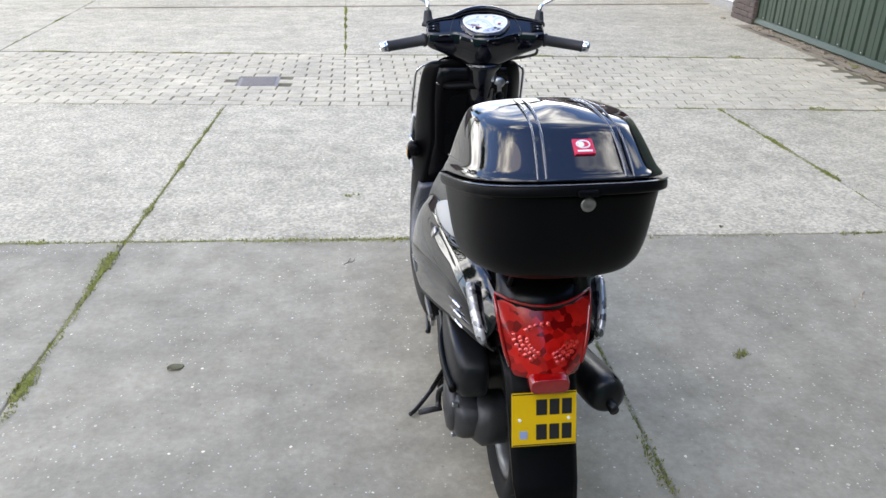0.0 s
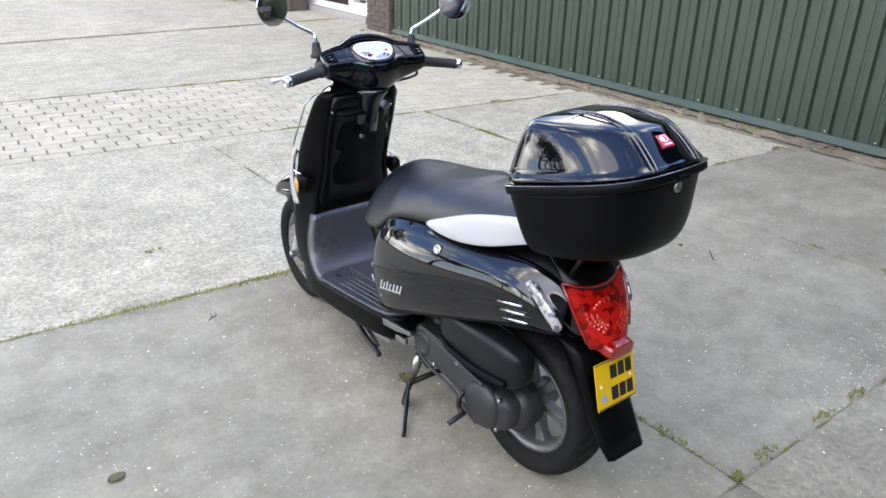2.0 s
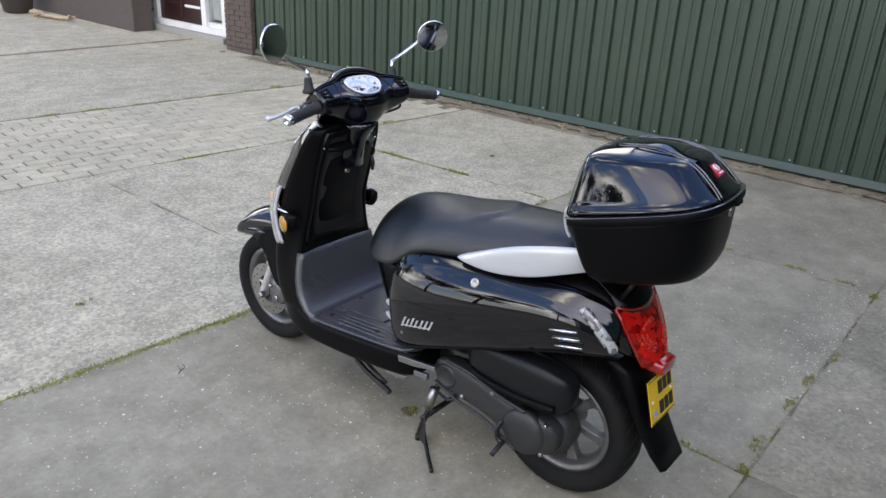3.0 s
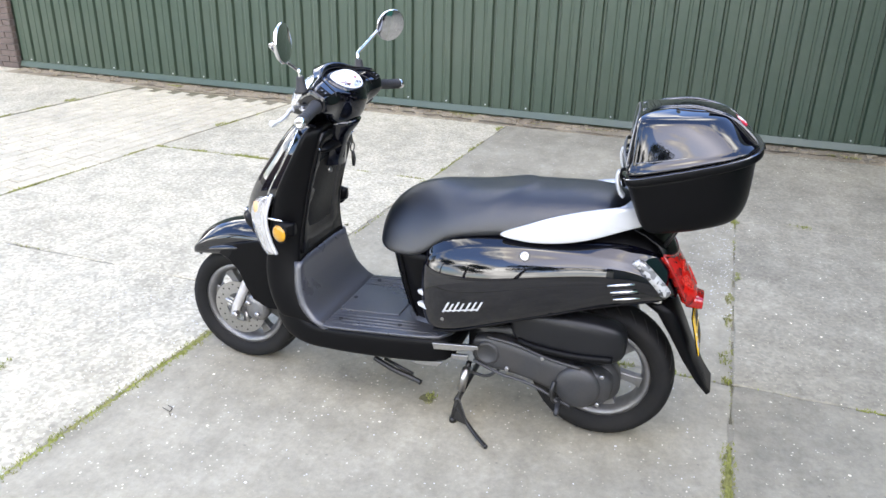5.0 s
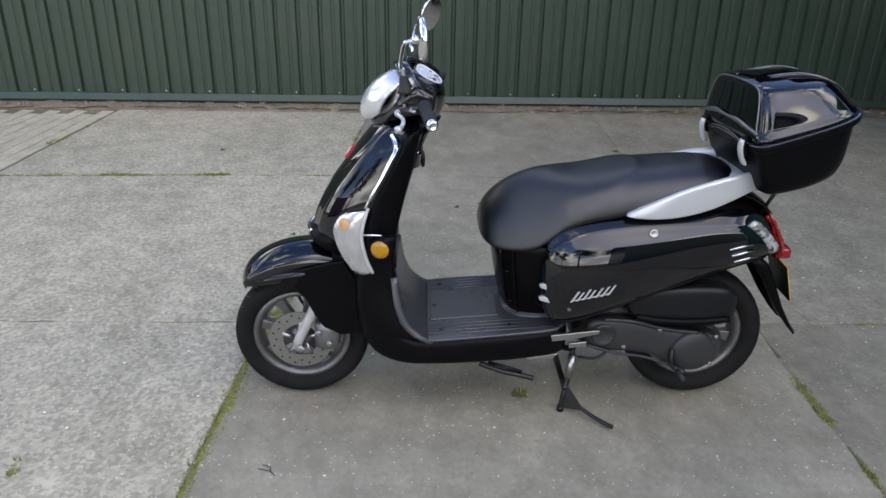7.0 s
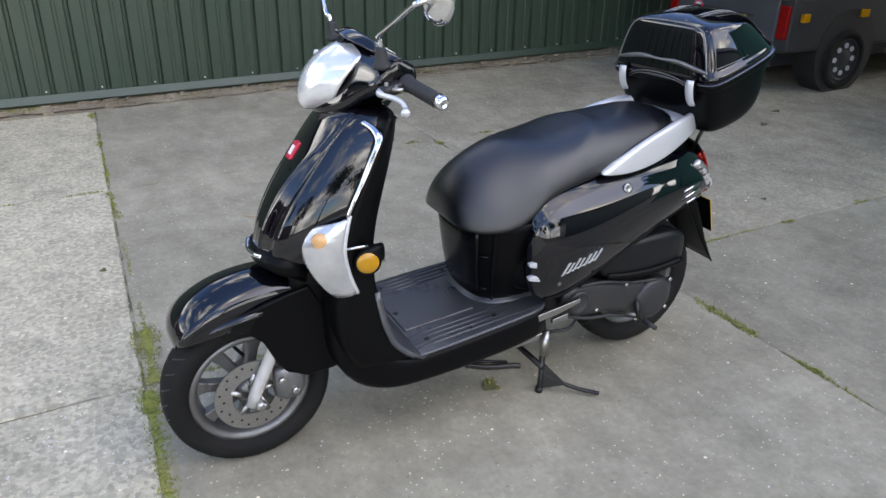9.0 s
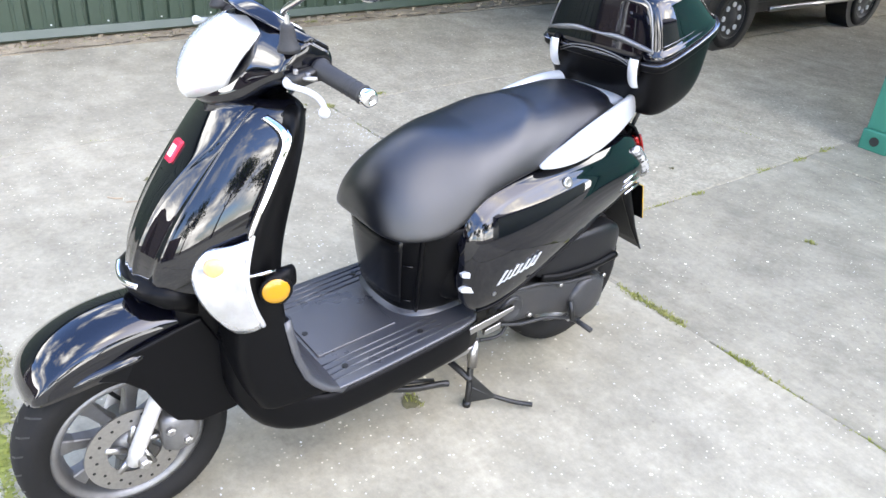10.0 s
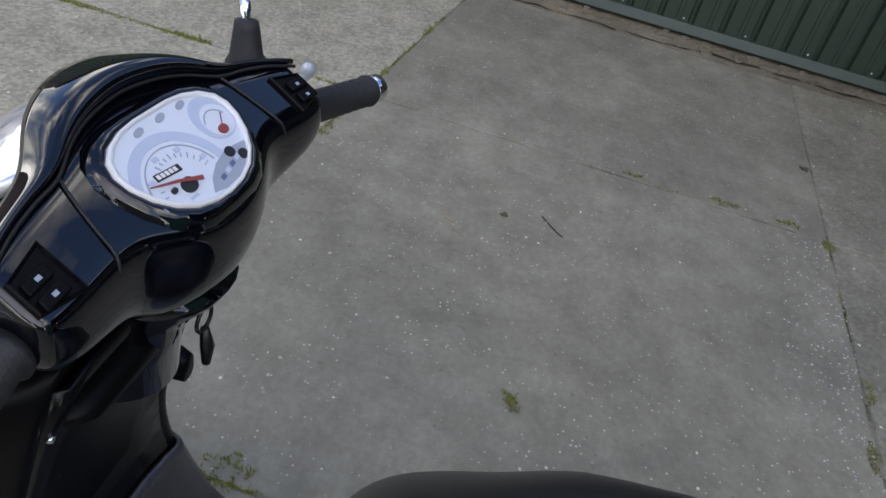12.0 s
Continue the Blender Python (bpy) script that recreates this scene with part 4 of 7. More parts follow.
# highlight along the pocket rim, put in as thin chrome tubes
for s in (1, -1):
    part("pocket_rim_glint", tube(curve([P(rim_at(0.888) - 0.020, s * 0.122, 0.888), P(rim_at(0.872) - 0.013, s * 0.100, 0.873), P(rim_at(0.868) - 0.010, s * 0.060, 0.868)], 4), 0.0032, 8), M["chrome"], scooter, "chrome line for the highlight on the pocket rim")
part("ignition_lock", disc(P(1.200, -0.09, 0.885), P(-1, -0.1, 0.25), [(0.020, -0.01), (0.020, 0.012), (0.012, 0.016)], 20), M["steel"], scooter)
key = part("ignition_key", slab_of([P(1.182, -0.085, 0.888), P(1.182, -0.095, 0.888), P(1.177, -0.098, 0.858), P(1.177, -0.082, 0.858)], P(0.003, 0, 0)), M["steel"], scooter, smooth=False)
part("key_ring", tube([P(1.178, -0.09 + 0.015 * math.cos(a), 0.842 + 0.015 * math.sin(a)) for a in [k * 2 * math.pi / 16 for k in range(17)]], 0.0022, 6), M["darkmetal"], key)
part("key_fob", tube([P(1.177, -0.09, 0.828), P(1.176, -0.094, 0.80), P(1.176, -0.092, 0.775)], [0.005, 0.008, 0.005], 10), M["darkmetal"], key, "dark key fob")

# floorboard with ribs and battery hatch
def floor_z(f):
    return 0.308 + (1.2 - f) * 0.085


rows = []
for f, hw in ((1.20, 0.196), (1.185, 0.210), (1.14, 0.216), (1.05, 0.216), (0.92, 0.212), (0.80, 0.208), (0.70, 0.20)):
    z = floor_z(f)
    rows.append(both([(f, 0, z), (f, hw * 0.6, z), (f, hw * 0.94, z), (f, hw * 0.985, z - 0.002), (f, hw, z - 0.005), (f, hw * 0.99, z - 0.012), (f, hw * 0.9, z - 0.03), (f, 0, z - 0.03)]))
floor_board = part("floorboard", skin(rows), M["mat"], scooter, "dark grey ribbed floorboard", sub=1)
for l in (0.185, 0.165, 0.145, 0.125, -0.125, -0.145, -0.165, -0.185):
    part("tread_rib", tube([P(1.17, l, floor_z(1.17) - 0.0005), P(1.02, l, floor_z(1.02) + 0.0005), P(0.84 if abs(l) < 0.17 else 0.76, l, floor_z(0.84 if abs(l) < 0.17 else 0.76))], [0.0022, 0.003, 0.0022], 8), M["mat"], floor_board)
hatch = part("battery_hatch", slab_of([P(f, l, floor_z(f) - 0.002) for f, l in ((1.15, 0.095), (1.15, -0.095), (0.93, -0.095), (0.93, 0.095))], (0, 0, 0.007)), M["mat"], floor_board, "battery hatch", smooth=False, bevel=0.003)
for f, l in ((1.135, 0.0), (1.115, 0.16), (1.115, -0.16), (0.90, 0.16), (0.90, -0.16)):
    part("screw_recess", disc(P(f, l, floor_z(f) + 0.001), (0, 0, 1), [(0.0075, 0), (0.0075, 0.0055 if l == 0 else 0.0035)], 12), M["ink"], floor_board, smooth=False)
# grey toe board and glossy inner panel, laid on the leg shield


def inner_sheet(u0, u1, out, n=9, wide=False):
    """A sheet on the rider's side of the leg shield; a wide one wraps round its rim."""
    rows = []
    for k in range(n):
        u = u0 + (u1 - u0) * k / (n - 1)
        for (ua, fa, la, _, ra, _), (ub, fb_, lb, _, rb_, _) in zip(LEG, LEG[1:]):
            if ua <= u <= ub:
                t = (u - ua) / (ub - ua)
                rim_f, rl, rec = fa + (fb_ - fa) * t, la + (lb - la) * t, ra + (rb_ - ra) * t
        half = [(rim_f + 0.014, rl + 0.008), (rim_f + 0.003 - out, rl + 0.004), (rim_f - out, rl * 0.985)] if wide else [(rim_f + rec * 0.28 + 0.006, rl * 0.92)]
        half += [(rim_f + rec * c - out, rl * x) for x, c in ((0.86, 0.45), (0.6, 0.93), (0.3, 0.98))]
        rows.append([P(f, l, u) for f, l in half] + [P(rim_f + rec - out, 0, u)] + [P(f, -l, u) for f, l in reversed(half)])
    return skin(rows, ring=False)


toe = part("toe_board", inner_sheet(0.294, 0.505, 0.0035, 10, True), M["mat"], scooter, "dark grey curved toe board")
toe.modifiers.new("thick", "SOLIDIFY").thickness = 0.006
inner = part("inner_panel", inner_sheet(0.525, 0.94, 0.005, 10), M["sheen"], scooter, "smooth black inner panel")
inner.modifiers.new("thick", "SOLIDIFY").thickness = 0.006
# belly
rows = []
for f, hw, lo, hi in ((1.395, 0.125, 0.36, 0.50), (1.365, 0.165, 0.275, 0.50), (1.33, 0.188, 0.226, 0.46), (1.28, 0.206, 0.212, 0.36), (1.22, 0.215, 0.207, 0.315), (1.17, 0.217, 0.208, 0.3075), (1.05, 0.2185, 0.211, 0.318), (0.90, 0.2145, 0.220, 0.3305), (0.76, 0.206, 0.234, 0.342), (0.70, 0.18, 0.245, 0.335)):
    rows.append(oval(f, hw, lo, hi, 6.0, 28))
part("belly_cover", skin(rows), M["satin"], scooter, "satin black belly cover", sub=1)

# body under the seat
rows = []
for f, hw, hs, lo, mid, hi in ((0.86, 0.120, 0.11, 0.40, 0.50, 0.66), (0.80, 0.165, 0.155, 0.36, 0.47, 0.66), (0.72, 0.185, 0.175, 0.36, 0.48, 0.68), (0.60, 0.185, 0.17, 0.40, 0.52, 0.70), (0.45, 0.17, 0.155, 0.45, 0.56, 0.73), (0.30, 0.14, 0.125, 0.50, 0.60, 0.755), (0.16, 0.10, 0.095, 0.55, 0.63, 0.745), (0.09, 0.085, 0.08, 0.56, 0.62, 0.70)):
    rows.append(both([(f, 0, hi), (f, hs * 0.6, hi - 0.004), (f, hs * 0.92, hi - 0.03), (f, hw, (mid + hi) / 2), (f, hw, mid), (f, hw * 0.96, lo + 0.02), (f, hw * 0.6, lo), (f, 0, lo)]))
core = part("body_core", skin(rows), M["satin"], scooter, "black centre body under the seat", sub=2)


# front column of the body: narrow on the floor, widening up to the seat
def column(u, a, out=0.0):
    """A place on the column at height u, a degrees round from its front."""
    k = (u - 0.330) / 0.27
    fc, hw, l0 = 0.895 + 0.064 * k ** 0.55, 0.135 + 0.048 * k ** 0.7, -0.030 * (1 - k)
    c, n = math.cos(radians(a)), math.sin(radians(a))
    return P(0.74 + (fc + out - 0.74) * abs(c) ** 0.62, l0 + (hw + out) * math.copysign(abs(n) ** 0.75, n), u)


LEVELS = (0.330, 0.345, 0.37, 0.40, 0.44, 0.49, 0.54, 0.58, 0.61)
TURN = [-90 + 10 * k for k in range(19)]
part("body_column", skin([[column(u, a) for a in TURN] for u in LEVELS], ring=False), M["satin"], core, "black front column of the body").modifiers.new("thick", "SOLIDIFY").thickness = 0.006
part("column_face", skin([[column(u, a, 0.004) for a in range(-34, 35, 4)] for u in LEVELS[2:-1]], ring=False), M["sheen"], core, "smooth black front plate").modifiers.new("thick", "SOLIDIFY").thickness = 0.005
for s in (1, -1):
    part("body_ridge", tube([column(u, s * 52, 0.001) for u in LEVELS[1:]], [0.004, 0.006, 0.007, 0.007, 0.007, 0.007, 0.007, 0.006], 8), M["satin"], core, "black upright ridge")
    for u in (0.385, 0.505):
        part("body_slot", tube([column(u, s * a, 0.003) for a in (36, 41, 46)], 0.0035, 6), M["sheen"], core)
rows = [[column(0.332, a, d) for a in TURN] for d in (0.022, 0.017, 0.006, 0.001)]
rows = [[(x, y, floor_z(y) + h) for x, y, z in row] for row, h in zip(rows, (-0.004, 0.005, 0.009, 0.022))]
part("body_foot", skin(rows, ring=False), M["mat"], scooter, "dark grey foot flange of the body", sub=1).modifiers.new("thick", "SOLIDIFY").thickness = 0.004
for s in (1, -1):
    # side panel: big glossy shell with a shoulder
    st = [  # f, low u, low l, belly u, belly l, crease u, crease l, top u, top l
        (0.813, 0.490, 0.178, 0.52, 0.181, 0.548, 0.179, 0.565, 0.170),
        (0.809, 0.448, 0.190, 0.515, 0.199, 0.578, 0.189, 0.603, 0.172),
        (0.798, 0.405, 0.201, 0.512, 0.216, 0.606, 0.195, 0.640, 0.172),
        (0.770, 0.375, 0.210, 0.51, 0.232, 0.634, 0.200, 0.669, 0.171),
        (0.700, 0.388, 0.220, 0.515, 0.243, 0.664, 0.198, 0.690, 0.164),
        (0.600, 0.424, 0.216, 0.54, 0.242, 0.679, 0.191, 0.702, 0.156),
        (0.490, 0.462, 0.203, 0.57, 0.228, 0.685, 0.184, 0.708, 0.148),
        (0.400, 0.490, 0.190, 0.59, 0.213, 0.687, 0.176, 0.712, 0.140),
        (0.317, 0.515, 0.173, 0.60, 0.196, 0.687, 0.167, 0.716, 0.130),
        (0.240, 0.535, 0.158, 0.612, 0.186, 0.685, 0.161, 0.722, 0.122),
        (0.170, 0.550, 0.140, 0.612, 0.167, 0.672, 0.146, 0.714, 0.110),
        (0.118, 0.558, 0.122, 0.600, 0.145, 0.638, 0.128, 0.690, 0.096),
        (0.090, 0.562, 0.110, 0.586, 0.124, 0.608, 0.112, 0.655, 0.090),
    ]
    rows = []
    for f, lu, ll, bu, bl, su, sl, tu, tl in st:
        rise = su - bu
        rows.append([P(f, s * l, u) for l, u in ((ll - 0.014, lu - 0.003), (ll, lu), (ll + 0.6 * (bl - ll), lu + 0.4 * (bu - lu)), (bl, bu), (bl - 0.14 * (bl - sl), bu + 0.38 * rise), (bl - 0.46 * (bl - sl), bu + 0.72 * rise), (sl + 0.007, su - 0.013), (sl + 0.001, su - 0.002), (sl - 0.004, su + 0.0025), (0.45 * sl + 0.55 * tl, 0.4 * su + 0.6 * tu), (tl, tu), (tl - 0.012, tu - 0.012))])
    panel = part("side_panel", skin(rows, ring=False), M["gloss"], scooter, "glossy black body side panel", sub=2)
    sm = panel.modifiers.new("thick", "SOLIDIFY")
    sm.thickness, sm.offset = 0.008, 0
    # lower edge strip
    part("lower_strip", tube(curve([P(0.765, s * 0.210, 0.376), P(0.70, s * 0.219, 0.388), P(0.60, s * 0.216, 0.424), P(0.49, s * 0.203, 0.462), P(0.40, s * 0.190, 0.490), P(0.317, s * 0.173, 0.515), P(0.24, s * 0.158, 0.535), P(0.17, s * 0.142, 0.550), P(0.105, s * 0.120, 0.560)], 4), 0.0045, 8), M["satin"], panel, "satin lower edge strip")
    part("seat_lock", disc(P(0.492, s * 0.199, 0.668), (-s, 0, 0.35), [(0.015, -0.006), (0.015, 0.004), (0.011, 0.006), (0.007, 0.004)], 20), M["steel"], panel, "round steel seat lock")
    part("panel_screw", disc(P(0.730, s * 0.228, 0.430), (-s, 0, -0.2), [(0.006, -0.006), (0.006, 0.004)], 12), M["steel"], panel, smooth=False)
    for k in range(3):
        f0, u0 = 0.250 - 0.010 * k, 0.612 - 0.021 * k
        part("vent_bar", tube([P(f0, s * (0.188 - 0.002 * k), u0), P(f0 - 0.036, s * (0.181 - 0.002 * k), u0 + 0.006), P(f0 - 0.073, s * (0.173 - 0.002 * k), u0 + 0.011)], [0.003, 0.0042, 0.003], 8), M["chrome"], panel, "chrome vent bar")
    for k in range(2):
        f0, u0 = 0.822, 0.494 - 0.042 * k
        part("side_fin", slab_of([P(f0 - 0.046, s * 0.208, u0 + 0.004), P(f0 - 0.012, s * 0.200, u0 + 0.012), P(f0, s * 0.195, u0 + 0.006), P(f0 - 0.004, s * 0.196, u0 - 0.004), P(f0 - 0.040, s * 0.208, u0 - 0.010)], (-s * 0.012, 0, 0)), M["silver"], scooter, "small silver fin", smooth=False, bevel=0.002)
    # maker's script as plain slanted bars on a rising base line
    def script(f, u):
        return P(f, s * (0.2445 - 0.19 * max(0, 0.515 - u) - 0.03 * max(0, 0.64 - f)), u)

    def bar(at, u, h, w):
        lean = 0.55 * h
        g = [(at, u), (at + w, u), (at + w + lean, u + h), (at + lean, u + h)]
        return slab_of([script(0.730 - a if s > 0 else 0.602 + a, b + a * 0.25) for a, b in g], (-s * 0.003, 0, 0))
    for at, h, w in ((0.000, 0.034, 0.0075), (0.018, 0.028, 0.0065), (0.034, 0.034, 0.0070), (0.052, 0.028, 0.0065), (0.072, 0.031, 0.0070), (0.090, 0.031, 0.0070), (0.108, 0.031, 0.0070)):
        part("script_bar", bar(at, 0.456, h, w), M["silver"], panel, "silver slanted script bar", smooth=False)
    part("script_line", bar(0.002, 0.4585, 0.0042, 0.112), M["silver"], panel, smooth=False)
    # silver grab panel beside the seat
    rows = []
    for f, lo, hi, l in ((0.580, 0.712, 0.720, 0.186), (0.50, 0.704, 0.756, 0.188), (0.42, 0.708, 0.792, 0.182), (0.33, 0.726, 0.818, 0.171), (0.25, 0.758, 0.835, 0.156), (0.185, 0.780, 0.838, 0.130), (0.13, 0.788, 0.830, 0.092)):
        rows.append([P(f, s * (l + dl), u) for dl, u in ((-0.036, hi - 0.002), (-0.010, hi), (-0.003, hi - 0.003), (0.002, (lo + hi) / 2), (0.003, lo + 0.006), (0.001, lo), (-0.02, lo))])
    part("grab_panel", skin(rows), M["silver"], scooter, "silver painted grab panel", sub=2)

# seat: the rider's pad ends in a curved step before the passenger's
SEAT = ((1.002, 0.048, 0.618, 0.655, 2.0, 0.7), (0.992, 0.098, 0.602, 0.690, 2.0, 0.65), (0.968, 0.138, 0.591, 0.724, 1.9, 0.65), (0.93, 0.165, 0.588, 0.760, 1.8, 0.7), (0.88, 0.181, 0.590, 0.787, 1.8, 0.72), (0.84, 0.186, 0.596, 0.800, 1.9, 0.7), (0.81, 0.188, 0.612, 0.804, 2.1, 0.66), (0.78, 0.187, 0.640, 0.804, 2.3, 0.62), (0.75, 0.186, 0.664, 0.803, 2.6, 0.6), (0.70, 0.183, 0.684, 0.803, 3.0, 0.58), (0.64, 0.178, 0.695, 0.811, 3.3, 0.56), (0.575, 0.173, 0.705, 0.823, 3.4, 0.56), (0.53, 0.170, 0.709, 0.829, 3.4, 0.56), (0.485, 0.166, 0.716, 0.832, 3.6, 0.56), (0.44, 0.162, 0.725, 0.836, 3.4, 0.58), (0.40, 0.157, 0.735, 0.841, 3.2, 0.6), (0.33, 0.145, 0.758, 0.844, 3.2, 0.6), (0.275, 0.128, 0.775, 0.841, 3.0, 0.6), (0.235, 0.105, 0.785, 0.828, 2.6, 0.6), (0.213, 0.065, 0.79, 0.812, 2.2, 0.6))


def pad_step(f, l):
    """How far the rider's pad stands above the passenger's, fading forward."""
    d = f - (0.506 + 5.1 * l * l)
    if d < -0.022:
        return 0.0
    return 0.0075 * min(1.0, (d + 0.022) / 0.030) ** 1.5 * math.exp(-max(0.0, d) / 0.075)


rows = []
for (f0, *a), (f1, *b) in zip(SEAT, SEAT[1:] + SEAT[-1:]):
    steps = max(1, round((f0 - f1) / 0.0125)) if f0 < 0.76 else 1
    for k in range(steps):
        t = k / steps
        f, (hw, lo, hi, p, q) = f0 + (f1 - f0) * t, [x + (y - x) * t for x, y in zip(a, b)]
        crown = [(f, hw * x, lo + (hi - lo) * max(0.0, 1 - x ** p) ** q + (pad_step(f, hw * x) if x < 0.9 else 0)) for x in (0, 0.12, 0.24, 0.36, 0.48, 0.6, 0.72, 0.82, 0.9, 0.965)]
        rows.append(both(crown + [(f, hw, lo + 0.06 * (hi - lo)), (f, hw * 0.95, lo), (f, hw * 0.5, lo), (f, 0, lo)]))
seat = part("seat", skin(rows), M["vinyl"], scooter, "black vinyl two-person seat with a curved step", sub=1)
# tail
rows = [oval(0.20, 0.10, 0.56, 0.725, 3), oval(0.14, 0.095, 0.55, 0.685, 3), oval(0.09, 0.085, 0.535, 0.645, 3), oval(0.05, 0.07, 0.53, 0.60, 3)]
part("tail_shell", skin(rows), M["gloss"], scooter, "glossy black tail shell", sub=1)
part("tail_deck", skin([[P(f + 0.03 * abs(t) ** 2, t * hw, u + 0.012 * t * t) for t in (-1, -0.6, -0.2, 0.2, 0.6, 1)] for f, u, hw in ((0.20, 0.755, 0.085), (0.14, 0.735, 0.095), (0.10, 0.712, 0.101), (0.076, 0.682, 0.105), (0.070, 0.668, 0.105))], ring=False), M["sheen"], scooter, "black deck above the tail lamp").modifiers.new("thick", "SOLIDIFY").thickness = 0.006
LAMP = ((0.076, 0.676, 0.107, 0.020), (0.054, 0.645, 0.103, 0.016), (0.031, 0.612, 0.097, 0.010), (0.012, 0.582, 0.089, 0.004), (0.0, 0.558, 0.080, -0.004), (-0.005, 0.543, 0.072, -0.010))
rows = [[P(f + 0.034 * abs(t) ** 2.2, t * hw, u + up * t * t) for t in (-1, -0.9, -0.7, -0.4, 0, 0.4, 0.7, 0.9, 1)] for f, u, hw, up in LAMP]
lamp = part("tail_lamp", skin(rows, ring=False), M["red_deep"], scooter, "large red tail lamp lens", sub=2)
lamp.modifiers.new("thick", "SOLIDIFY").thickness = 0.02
# brighter red discs hold the glints of the lens facets in their colour
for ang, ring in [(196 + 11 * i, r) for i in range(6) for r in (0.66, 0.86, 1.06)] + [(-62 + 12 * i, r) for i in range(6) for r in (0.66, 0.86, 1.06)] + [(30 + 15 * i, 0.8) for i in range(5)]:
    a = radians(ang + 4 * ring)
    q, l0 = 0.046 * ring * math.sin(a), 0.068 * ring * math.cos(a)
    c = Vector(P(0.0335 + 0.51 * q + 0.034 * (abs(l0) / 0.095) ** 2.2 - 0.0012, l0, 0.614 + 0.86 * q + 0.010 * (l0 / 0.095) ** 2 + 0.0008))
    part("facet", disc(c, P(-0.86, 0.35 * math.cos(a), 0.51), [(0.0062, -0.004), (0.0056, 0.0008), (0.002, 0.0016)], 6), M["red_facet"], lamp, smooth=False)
for s in (1, -1):
    part("lens_edge", tube([P(f + 0.0335, s * (hw + 0.0005), u + up) for f, u, hw, up in LAMP[:-1]], [0.003, 0.0045, 0.005, 0.005, 0.004], 8), M["red_plain"], lamp, "bright red lens edge")
part("lens_edge", tube([P(0.076 + 0.034 * abs(t) ** 2.2, t * 0.107, 0.677 + 0.020 * t * t) for t in (-1, -0.75, -0.5, -0.25, 0, 0.25, 0.5, 0.75, 1)], 0.0035, 8), M["red_plain"], lamp, "bright red lens edge")
part("brake_reflector", skin([oval(0.03, 0.044, 0.512, 0.552, 4), oval(0.0, 0.044, 0.510, 0.553, 4), oval(-0.018, 0.042, 0.512, 0.548, 4)]), M["red_plain"], scooter, "red lower reflector", bevel=0.002)
for s in (1, -1):
    rows = []
    for f, u, l in ((0.190, 0.686, 0.161), (0.166, 0.668, 0.161), (0.134, 0.636, 0.157), (0.102, 0.602, 0.150), (0.083, 0.575, 0.141)):
        n = (0.012, 0.016)
        rows.append([P(f + 0.015, s * (l - 0.020), u - 0.013), P(f + 0.012, s * (l - 0.010), u - 0.010), P(f, s * (l + 0.003), u), P(f - 0.013, s * (l + 0.001), u + 0.012), P(f - 0.022, s * (l - 0.020), u + 0.018), P(f + 0.006, s * (l - 0.024), u - 0.005)])
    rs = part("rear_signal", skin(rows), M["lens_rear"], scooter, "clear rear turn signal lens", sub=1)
# rear mudguard and plate
rows = []
for f, u, hw in ((0.10, 0.53, 0.085), (0.06, 0.50, 0.082), (0.025, 0.43, 0.078), (-0.012, 0.35, 0.076), (-0.05, 0.285, 0.074), (-0.078, 0.248, 0.068)):
    d = 0.045 * (u - 0.20) / 0.3
    rows.append([P(f + d, -hw, u), P(f + 0.004, -hw, u + 0.002), P(f - 0.004, -hw * 0.8, u + 0.003), P(f - 0.004, hw * 0.8, u + 0.003), P(f + 0.004, hw, u + 0.002), P(f + d, hw, u)])
mg = part("rear_mudguard", skin(rows, ring=False), M["satin"], scooter, "satin black rear mudguard flap")
mg.modifiers.new("thick", "SOLIDIFY").thickness = 0.006
tilt = math.atan2(0.036, 0.13)
np_ob = part("number_plate", slab_of([(x, 0, z) for x, z in ((-0.0725, -0.0625), (0.0725, -0.0625), (0.0725, 0.0625), (-0.0725, 0.0625))], (0, 0.002, 0)), M["plate"], scooter, "yellow number plate with black marks", smooth=False)
np_ob.matrix_basis = Matrix.Translation(P(-0.014, 0.007, 0.442)) @ Matrix.Rotation(-tilt, 4, "X")
part("plate_backing", box(-0.072, 0.072, 0.0025, 0.006, -0.062, 0.062), M["satin"], np_ob, "black plate holder", smooth=False)
for x0, x1, z0, z1, m in ((-0.018, 0.006, 0.010, 0.046, "ink"), (0.012, 0.034, 0.010, 0.046, "ink"), (0.040, 0.062, 0.010, 0.046, "ink"), (-0.018, 0.006, -0.048, -0.012, "ink"), (0.012, 0.034, -0.048, -0.012, "ink"), (0.040, 0.062, -0.048, -0.012, "ink"), (-0.055, -0.038, -0.044, -0.026, "blue")):
    part("plate_mark", box(x0, x1, -0.0015, 0.0, z0, z1), M[m], np_ob, smooth=False)
for pts in (((-0.0705, -0.0605), (0.0705, -0.0605), (0.0705, -0.0585), (-0.0705, -0.0585)), ((-0.0705, 0.0585), (0.0705, 0.0585), (0.0705, 0.0605), (-0.0705, 0.0605))):
    part("plate_border", slab_of([(x, -0.001, z) for x, z in pts], (0, 0.001, 0)), M["ink"], np_ob, smooth=False)
for x in (-0.055, 0.055):
    part("plate_screw", disc((x, 0, 0.0), (0, -1, 0), [(0.004, 0), (0.004, 0.002)], 10), M["white"], np_ob, smooth=False)

